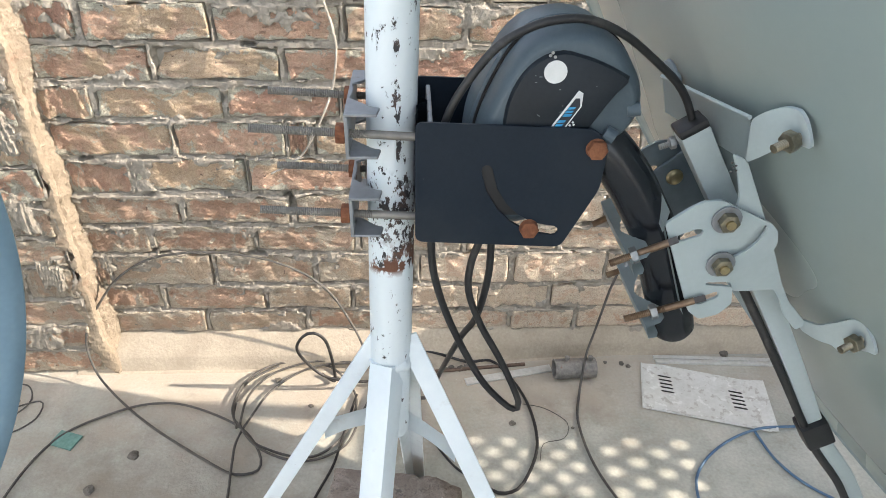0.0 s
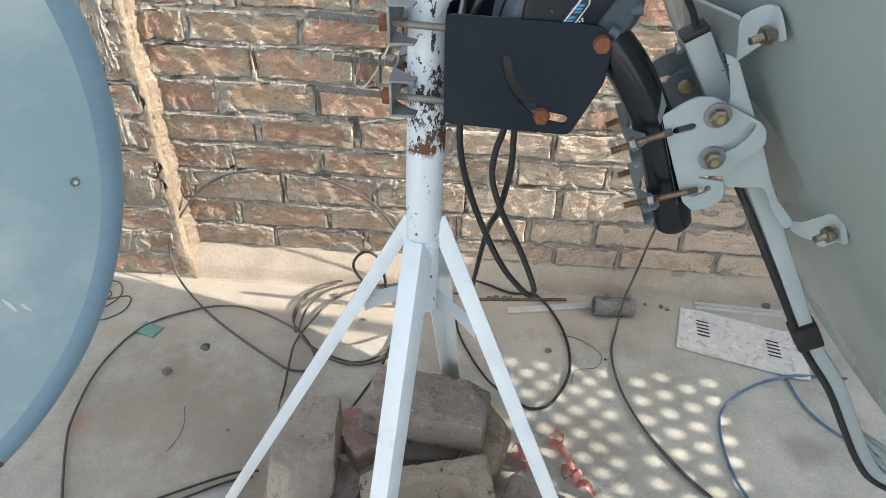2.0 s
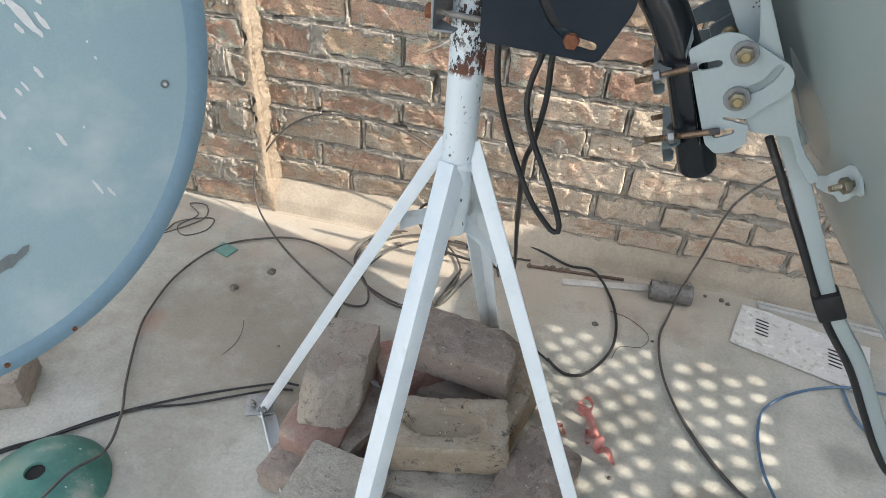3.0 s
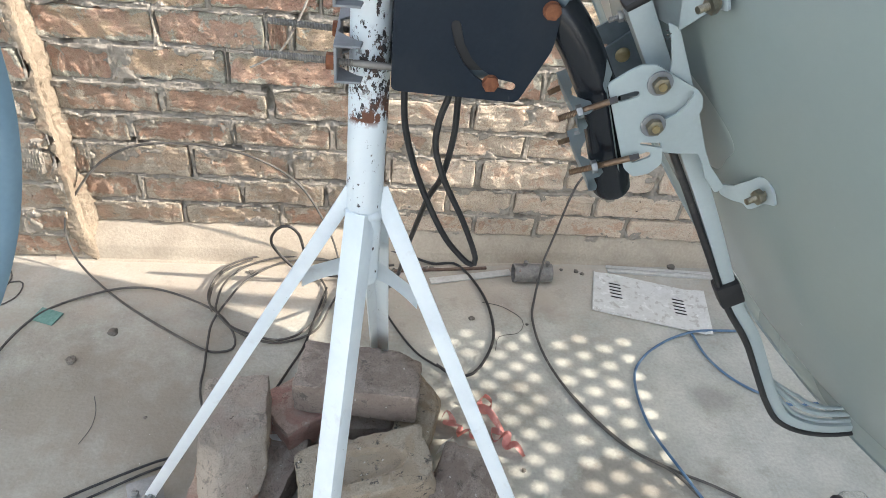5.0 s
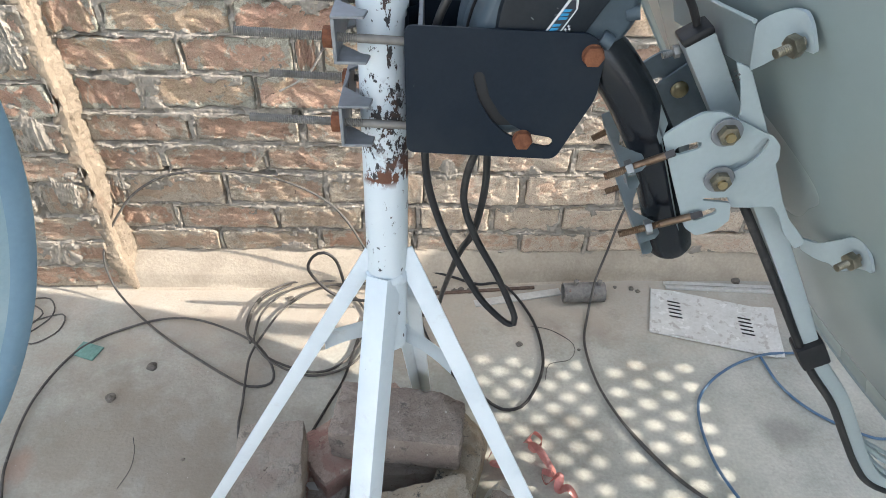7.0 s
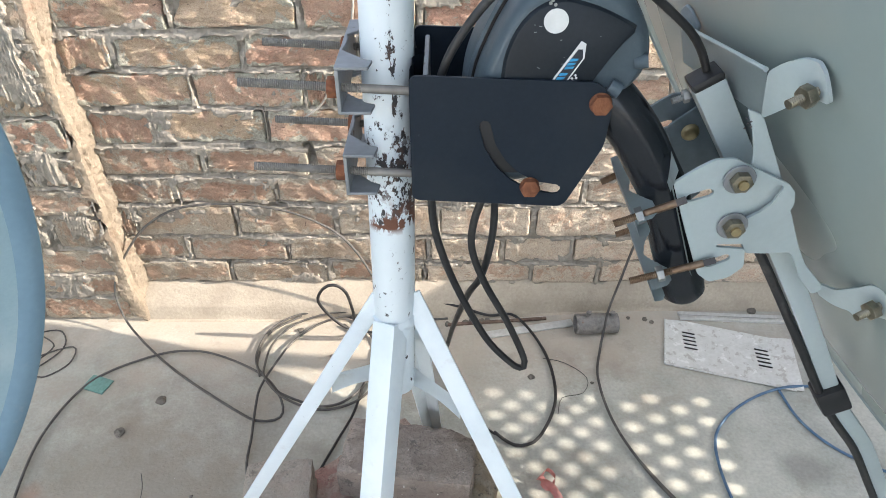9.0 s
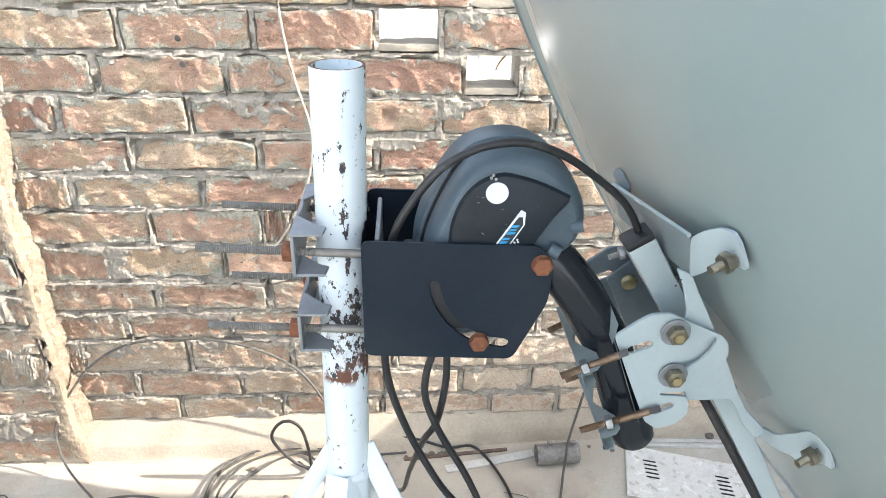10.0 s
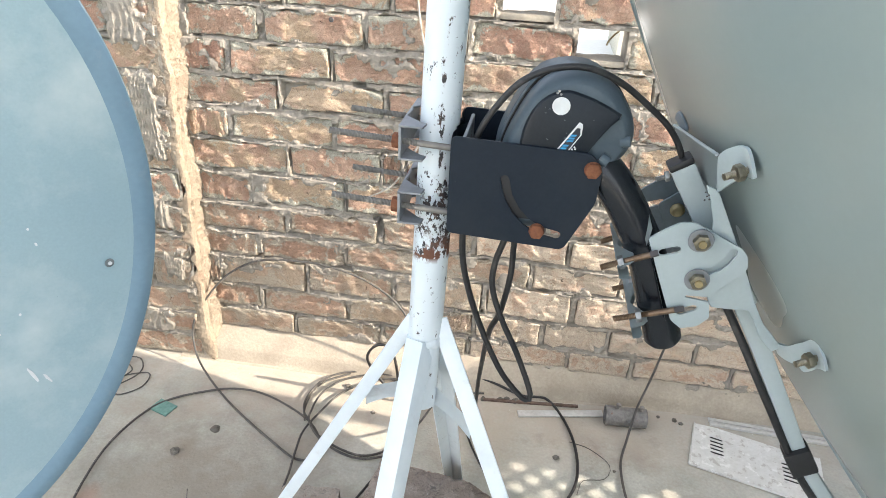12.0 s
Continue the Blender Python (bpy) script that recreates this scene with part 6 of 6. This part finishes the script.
cable("coaxial_cable", "grey cable from the mast foot across the floor",
      [(-0.21, 0.69, 0.006), (-0.26, 0.672, 0.006), (-0.387, 0.597, 0.004), (-0.49, 0.545, 0.004), (-0.603, 0.438, 0.008), (-0.676, 0.375, 0.008), (-0.82, 0.20, Z)], 0.0024, M["cable"])
cable("thin_wire", "thin dark wire in loose loops on the floor",
      [(-0.88, 1.02, 0.003), (-0.801, 1.091, 0.003), (-0.788, 1.153, 0.003), (-0.707, 1.197, 0.003), (-0.692, 1.143, 0.003), (-0.736, 1.100, 0.003), (-0.775, 1.13, 0.005), (-0.752, 1.196, 0.006), (-0.807, 1.240, 0.004), (-0.760, 1.250, 0.003), (-0.729, 1.189, 0.003), (-0.78, 1.10, 0.006), (-0.83, 1.06, 0.004)], 0.0018, M["grey_cable"])
cable("thin_wire", "short dark twig of wire on the concrete",
      [(-0.415, 0.850, 0.003), (-0.40, 0.815, 0.003), (-0.395, 0.775, 0.003), (-0.405, 0.735, 0.003)], 0.0008, M["grey_cable"])
cable("thin_wire", "fine wire curled on the floor beside a cable",
      [(0.425, 1.165, 0.002), (0.475, 1.150, 0.002), (0.520, 1.105, 0.002), (0.505, 1.06, 0.002), (0.455, 1.045, 0.002), (0.44, 1.00, 0.002)], 0.0008, M["grey_cable"])
cable("wall_wire", "dirty white wire hanging down the brick wall",
      [(-0.033, WALL_Y - 0.006, 1.20), (-0.027, WALL_Y - 0.006, 1.073), (-0.018, WALL_Y - 0.008, 0.98), (-0.004, WALL_Y - 0.009, 0.902), (0.017, WALL_Y - 0.008, 0.82), (0.018, WALL_Y - 0.008, 0.767), (0.0, WALL_Y - 0.012, 0.69), (-0.053, WALL_Y - 0.012, 0.585), (-0.09, WALL_Y - 0.011, 0.548), (-0.135, WALL_Y - 0.010, 0.523)], 0.0024, M["white_wire"])
cable("wire_end", "short dark wire end poking through the wall gap",
      [(0.44, WALL_Y + 0.10, 0.955), (0.41, WALL_Y + 0.09, 0.94), (0.392, WALL_Y + 0.08, 0.922), (0.386, WALL_Y + 0.075, 0.91)], 0.0022, M["brass"])

# ---------------------------------------------------------------- things on the floor
tin = thing("vented_tin_plate", "flaking off-white tin plate with vent slots on the floor", "metal plate")
t0 = [(0.751, 1.297), (0.80, 1.291), (0.985, 1.230), (1.031, 1.217), (1.000, 1.060), (0.985, 1.066), (0.765, 1.137), (0.711, 1.147)]
vents = []
for cx, cy in ((0.787, 1.222), (0.945, 1.165)):
    for k in range(5):
        c = Vector((cx + 0.002 * k, cy - 0.026 + 0.013 * k))
        e = Vector((0.96, -0.28)).normalized()
        vents.append(slot([c - e * 0.013, c + e * 0.013], 0.0032))
bm = bmesh.new()
flat = plate([(x, -y) for x, y in t0], 0.0012, Matrix(), 0, [[(x, -y) for x, y in v] for v in vents])
flat.transform(Matrix(((1, 0, 0, 0), (0, 0, -1, 0), (0, 1, 0, 0.003), (0, 0, 0, 1))))
for v in flat.verts:
    v.co.z += max(0, v.co.x - 0.97) * 0.20 + noise.noise(v.co * 9) * 0.001
part("sheet", flat, M["tin"], tin, smooth=False)
# dark sheets stand in for the shade below the slots
for cx, cy in ((0.791, 1.222), (0.949, 1.165)):
    part("vent_hollow", box((0.040, 0.072, 0.0012), pose(cx, cy, 0.0024, 0, 0, -16), 0), M["dark"], tin, "dark sheet as painted shade under the vent slots")
for a, b in (((0.751, 1.297), (0.711, 1.147)), ((0.711, 1.147), (0.985, 1.064))):
    a, b = Vector((*a, 0.0042)), Vector((*b, 0.0042 + (0.003 if b[0] > 0.9 else 0)))
    part("folded_edge", rod(a, b, 0.0022, 8), M["tin"], tin)

for k, (a, b) in enumerate((((0.789, 1.318), (1.092, 1.300)), ((0.790, 1.303), (1.092, 1.286)))):
    d = Vector((b[0] - a[0], b[1] - a[1], 0))
    ob = part("aluminium_strip", box((d.length, 0.011, 0.007), pose((a[0] + b[0]) / 2, (a[1] + b[1]) / 2, 0.0045, 0, 0, math.degrees(math.atan2(d.y, d.x))), 0.001), M["strip"])
    tagged(ob, "long weathered aluminium strip lying by the wall", "metal strip", "aluminium strips by the wall")
d = Vector((0.514 - 0.294, 1.285 - 1.239, 0))
ob = part("flat_bar", box((d.length, 0.023, 0.004), pose(0.404, 1.262, 0.0035, 0, 0, math.degrees(math.atan2(d.y, d.x))), 0.0008), M["strip"])
tagged(ob, "pale flat metal bar leading to the pipe coupling", "metal bar")
d = Vector((0.45 - 0.20, 0.024, 0))
ob = part("rusty_rod", box((d.length, 0.008, 0.006), pose(0.325, 1.287, 0.0045, 0, 0, 5.5), 0.0015), M["old_rust"])
tagged(ob, "thin rusty rod on the floor by the wall", "metal rod")
coup = thing("pipe_coupling", "grey iron pipe coupling with two set screws", "pipe fitting")
part("sleeve", pipe((0.515, 1.258, 0.025), (0.618, 1.262, 0.025), 0.025, 0.0045, 32), M["iron"], coup)
for x in (0.545, 0.603):
    part("set_screw", join(rod((x, 1.261, 0.046), (x, 1.261, 0.060), 0.004, 10), hexnut((x, 1.261, 0.059), (0, 0, 1), 0.012, 0.006)), M["iron"], coup)

def lathe_x(profile, at, sides=24):
    """Turned shape along x: (place, radius) pairs, closed at both ends."""
    bm = bmesh.new()
    rings = [[bm.verts.new((at[0] + x, at[1] + r * math.cos(2 * math.pi * q / sides), at[2] + r * math.sin(2 * math.pi * q / sides))) for q in range(sides)] for x, r in profile]
    for a, b in zip(rings, rings[1:]):
        for q in range(sides):
            bm.faces.new((a[q], b[q], b[(q + 1) % sides], a[(q + 1) % sides]))
    bm.faces.new(rings[0]); bm.faces.new(rings[-1])
    bmesh.ops.recalc_face_normals(bm, faces=bm.faces)
    return bm


# two lengths of satin ribbon folded over themselves in soft loops
RIBBONS = (
    ("red satin ribbon folded in loops on the floor", 0.0085,
     [(0.378, 0.832, 0.010), (0.394, 0.845, 0.026), (0.411, 0.834, 0.016), (0.397, 0.817, 0.006), (0.383, 0.826, 0.022), (0.397, 0.806, 0.031), (0.411, 0.787, 0.022), (0.425, 0.768, 0.008), (0.416, 0.755, 0.025),
      (0.402, 0.766, 0.012), (0.408, 0.742, 0.007), (0.432, 0.750, 0.031), (0.429, 0.729, 0.012), (0.446, 0.724, 0.025), (0.464, 0.708, 0.006)]),
    ("crumpled red satin ribbon beside a brick", 0.0080,
     [(0.298, 0.792, 0.008), (0.311, 0.802, 0.030), (0.324, 0.787, 0.012), (0.308, 0.776, 0.026), (0.325, 0.766, 0.034), (0.340, 0.777, 0.012), (0.330, 0.757, 0.008), (0.342, 0.750, 0.030), (0.356, 0.764, 0.014), (0.362, 0.750, 0.006)]),
)
for k, (lbl, half, pts) in enumerate(RIBBONS):
    rib = bmesh.new()
    line = spline(pts, 0.003)
    prev = None
    for i, q in enumerate(line):
        d = line[min(i + 1, len(line) - 1)] - line[max(i - 1, 0)]
        flat_ = d.cross(Vector((0, 0, 1)))
        flat_ = flat_.normalized() if flat_.length > 1e-6 else Vector((1, 0, 0))
        turn = 0.75 + 0.75 * math.sin(i * 0.11 + k * 2)
        sd = (flat_ * math.cos(turn) + Vector((0, 0, 1)) * math.sin(turn)) * half
        row_ = [rib.verts.new(q + sd * f + Vector((0, 0, 0.0012 * (1 - f * f)))) for f in (-1, -0.5, 0, 0.5, 1)]
        for v in row_:
            v.co.z = max(0.003, v.co.z)
        if prev:
            for a in range(4):
                rib.faces.new((prev[a], row_[a], row_[a + 1], prev[a + 1]))
        prev = row_
    bmesh.ops.solidify(rib, geom=list(rib.faces), thickness=0.0005)
    tagged(part("ribbon", rib, M["ribbon"]), lbl, "ribbon", "red ribbons on the floor")
tagged(part("plastic_scrap", folded([(0.318, 0.738, 0.012), (0.352, 0.722, 0.006), (0.346, 0.706, 0.010), (0.322, 0.712, 0.016)], 0.0008), M["sticker"]), "flat white plastic scrap beside the ribbon", "scrap")
tagged(part("plastic_scrap", folded([(0.292, 0.705, 0.050), (0.318, 0.728, 0.046), (0.302, 0.706, 0.040), (0.280, 0.685, 0.046)], 0.0008), M["sticker"]), "torn pale plastic scrap on a brick", "scrap")

# green glazed pot lid with a hole
bm = bmesh.new()
sides = 48
rws = []
for r_, z_ in ((0.016, 0.052), (0.018, 0.056), (0.05, 0.050), (0.085, 0.036), (0.108, 0.016), (0.114, 0.004), (0.110, 0.002)):
    rws.append([bm.verts.new((-0.535 + r_ * math.cos(2 * math.pi * k / sides), 0.345 + r_ * math.sin(2 * math.pi * k / sides), z_)) for k in range(sides)])
for p_, q_ in zip(rws, rws[1:]):
    for k in range(sides):
        bm.faces.new((p_[k], q_[k], q_[(k + 1) % sides], p_[(k + 1) % sides]))
lid = thing("pot_lid", "green glazed domed lid with a dark hole and white flecks", "lid")
part("dome", bm, M["green"], lid)
# a dark disc closes the hole and stands for the shade inside
part("hole", tube([Vector((-0.535, 0.345, 0.040)), Vector((-0.535, 0.345, 0.050))], 0.0165, 24), M["dark"], lid, "dark disc as painted shade in the round hole")

tagged(part("circuit_scrap", box((0.055, 0.040, 0.004), pose(-0.597, 1.078, 0.004, 2, 1, -18), 0.0008), M["chip"]), "green scrap of circuit board on the floor", "scrap")
tagged(part("plastic_scrap", folded([(-0.035, 0.690, 0.10), (-0.020, 0.668, 0.115), (-0.005, 0.672, 0.105), (-0.018, 0.695, 0.095)], 0.0008), M["sticker"]), "crumpled clear plastic scrap between bricks", "scrap")
for k, (x, y, r_) in enumerate(((-0.437, 1.033, 0.011), (-0.497, 0.947, 0.011), (-0.166, 1.256, 0.008), (0.392, 1.106, 0.008), (-0.075, 1.17, 0.006), (0.245, 1.285, 0.009), (0.262, 1.292, 0.008), (0.285, 1.288, 0.010), (0.30, 1.296, 0.007), (0.20, 1.28, 0.008),
                                (0.70, 1.300, 0.007), (0.715, 1.29, 0.006), (0.66, 1.305, 0.005), (-0.30, 0.80, 0.004), (0.53, 1.09, 0.004), (0.46, 0.68, 0.005), (0.98, 1.33, 0.012))):
    bm = bmesh.new()
    bmesh.ops.create_icosphere(bm, subdivisions=2, radius=r_)
    for v in bm.verts:
        v.co *= 1 + noise.noise(v.co * (1.2 / r_) + Vector((k, 0, 0))) * 0.5
        v.co.z = max(v.co.z * 0.55, -r_ * 0.3)
    ob = part("pebble", bm, M["stone"], smooth=False)
    ob.matrix_basis = pose(x, y, r_ * 0.30, 0, 0, k * 40)
    tagged(ob, "small grey stone chip on the concrete floor", "stone", "stone chips on the floor")
for x, z in ((-0.207, 0.981), (-0.206, 0.935)):
    nail = thing("wall_nail", "rusty nail head sticking out of a brick", "nail", "nails in the wall")
    part("head", rod((x, WALL_Y - 0.016, z), (x, WALL_Y - 0.012, z), 0.0055, 14, 0.001), M["dark_iron"], nail)
    part("shank", rod((x, WALL_Y - 0.012, z), (x, WALL_Y + 0.01, z), 0.003, 10), M["rust"], nail)

bottle = thing("squeeze_bottle", "small clear plastic bottle with a black nozzle on the concrete", "bottle")
part("body", lathe_x([(0.0, 0.009), (0.003, 0.016), (0.010, 0.019), (0.040, 0.019), (0.048, 0.015), (0.050, 0.004)], (1.080, 0.601, 0.0195)), M["clear"], bottle, "clear plastic body")
part("cap", lathe_x([(-0.016, 0.0105), (-0.012, 0.013), (-0.003, 0.013), (0.001, 0.011)], (1.080, 0.601, 0.017)), M["black"], bottle, "black cap")
part("nozzle", lathe_x([(-0.034, 0.003), (-0.033, 0.0042), (-0.022, 0.005), (-0.016, 0.010)], (1.080, 0.601, 0.017)), M["black"], bottle, "black nozzle")

# details on the blue dish
part("scuff", face_patch(0.100, -0.352, 0.010, 0.020, 0.5, 51), M["scuff"], dish2, "grey bare patch where the paint is gone")
part("scuff", face_patch(0.118, -0.346, 0.006, 0.018, 0.6, 52), M["scuff"], dish2, "grey bare patch where the paint is gone")
for u, v in ((0.147, -0.504), (0.037, -0.520)):
    p_ = LC + LA * u + LB * v + LN * 0.007
    part("rim_bolt", tube([p_ - LN * 0.003, p_ + LN * 0.0015], 0.0045, 14), M["rust"], dish2, "rusty rim bolt")
plug = (-0.407, 0.723, 0.669)
fix = part("fixing_bolt", tube([on_face(plug, 0.0002), on_face(plug, 0.0020)], 0.0068, 20), M["scuff"], dish2, "worn grey fixing bolt")
# small head coloured white to paint the glint on the grey bolt
part("bolt_head", tube([on_face(plug, 0.0015), on_face(plug, 0.0036)], 0.0032, 6), M["sticker"], fix)
SPLASHES = [(0.230, 0.012, 0.022, 0.006, 0.5), (0.237, -0.004, 0.018, 0.006, 0.45), (0.253, -0.004, 0.016, 0.0035, 0.4), (0.224, -0.010, 0.009, 0.003, 0.45), (0.255, 0.027, 0.009, 0.0035, 0.3), (0.214, 0.030, 0.008, 0.003, 0.4),
            (0.245, -0.018, 0.009, 0.003, 0.35), (0.229, -0.074, 0.011, 0.0030, 0.4), (0.207, -0.090, 0.009, 0.0024, 0.35), (0.197, -0.096, 0.007, 0.0025, 0.35), (0.165, -0.120, 0.013, 0.0032, 0.35),
            (0.229, -0.180, 0.014, 0.0030, 0.35), (0.255, -0.270, 0.015, 0.0028, 0.3), (0.271, -0.281, 0.010, 0.0022, 0.4), (0.305, -0.065, 0.003, 0.0018, 0.3), (0.185, -0.183, 0.003, 0.0015, 0.3), (0.263, -0.167, 0.0025, 0.0018, 0), (0.300, -0.040, 0.0022, 0.0015, 0)]
for k, (u, v, ln, wd, lean) in enumerate(SPLASHES):
    part("paint_splash", face_patch(u, v, ln, wd, lean, k), M["sticker"], dish2, "white paint splash")

# ---------------------------------------------------------------- bricks of the wall and the pier
variants, low_variants, washed_lightened_variants = [], [], []
for k in range(14):
    bm = rough_box((0.228, 0.07, 0.070), 20 + k, (46, 1, 18), 0.0046, 0.0095)
    off = Vector((k * 3.1, 0.4, 2.2))
    rc = random.Random(60 + k)
    for n_ in range(rc.choice((0, 1, 1, 2, 2, 3))):
        # broken corners and edges
        corner = Vector((rc.choice((-0.114, 0.114)) if rc.random() < 0.6 else rc.uniform(-0.10, 0.10), -0.035, rc.choice((-0.035, 0.035))))
        no = Vector((math.copysign(rc.uniform(0.1, 0.7), corner.x), -rc.uniform(0.3, 0.8), math.copysign(rc.uniform(0.3, 1.0), corner.z))).normalized()
        deep = rc.uniform(0.002, 0.011)
        for v in bm.verts:
            over = (v.co - corner).dot(no) + deep - abs(v.co.x - corner.x) * 0.15
            if over > 0:
                v.co -= no * over * 0.85
    for v in bm.verts:
        q = v.co * 1.0
        if q.y < 0:
            fold = Vector((q.x * 22 + q.z * 20, k * 1.7, q.z * 60 - q.x * 10))
            v.co.y += (abs(noise.noise(fold)) - 0.2) * 0.0044 + (abs(noise.noise(q * 75 + off)) - 0.2) * 0.0030 + noise.noise(q * 150 + off) * 0.0018 + max(0, noise.noise(q * 24 + off) - 0.38) * 0.012
    bmesh.ops.recalc_face_normals(bm, faces=bm.faces)
    for f in bm.faces:
        f.smooth = True
    me = bpy.data.meshes.new("brick")
    bm.to_mesh(me)
    bm.free()
    me.materials.append(M["brick"])
    variants.append(me)
    for mat, kept in ((M["dusty_brick"], low_variants), (M["washed_lightened_brick"], washed_lightened_variants)):
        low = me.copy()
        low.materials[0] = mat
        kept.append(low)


def wall_brick(parent, x0, x1, z0, z1, front):
    # low bricks on the right take the smeared tints brightened for bounce light
    ob = new("brick", rng.choice(variants if z1 > 0.47 else washed_lightened_variants if x0 > 0.12 else low_variants))
    ob.parent = parent
    sx, sz = (x1 - x0) / 0.228, (z1 - z0) / 0.070
    flip = rng.choice((-1, 1))
    ob.matrix_basis = Matrix.LocRotScale(((x0 + x1) / 2, front + 0.0335 + rng.uniform(-0.003, 0.003), (z0 + z1) / 2), Euler((radians(rng.uniform(-1.8, 1.8)), radians(rng.uniform(-1.4, 1.4)), radians(rng.uniform(-1.4, 1.4)))), (sx * flip, 1, sz * flip))
    return ob


for ci, row in enumerate(WALL_RECTS):
    for bi, (x0, x1, z0, z1) in enumerate(row):
        if (ci, bi) not in OPEN and x1 - x0 > 0.025:
            wall_brick(wall, x0, x1, z0, z1, WALL_Y)
for row in PIER_RECTS:
    for x0, x1, z0, z1 in row:
        wall_brick(pier, x0, x1, z0, z1, PIER_Y)
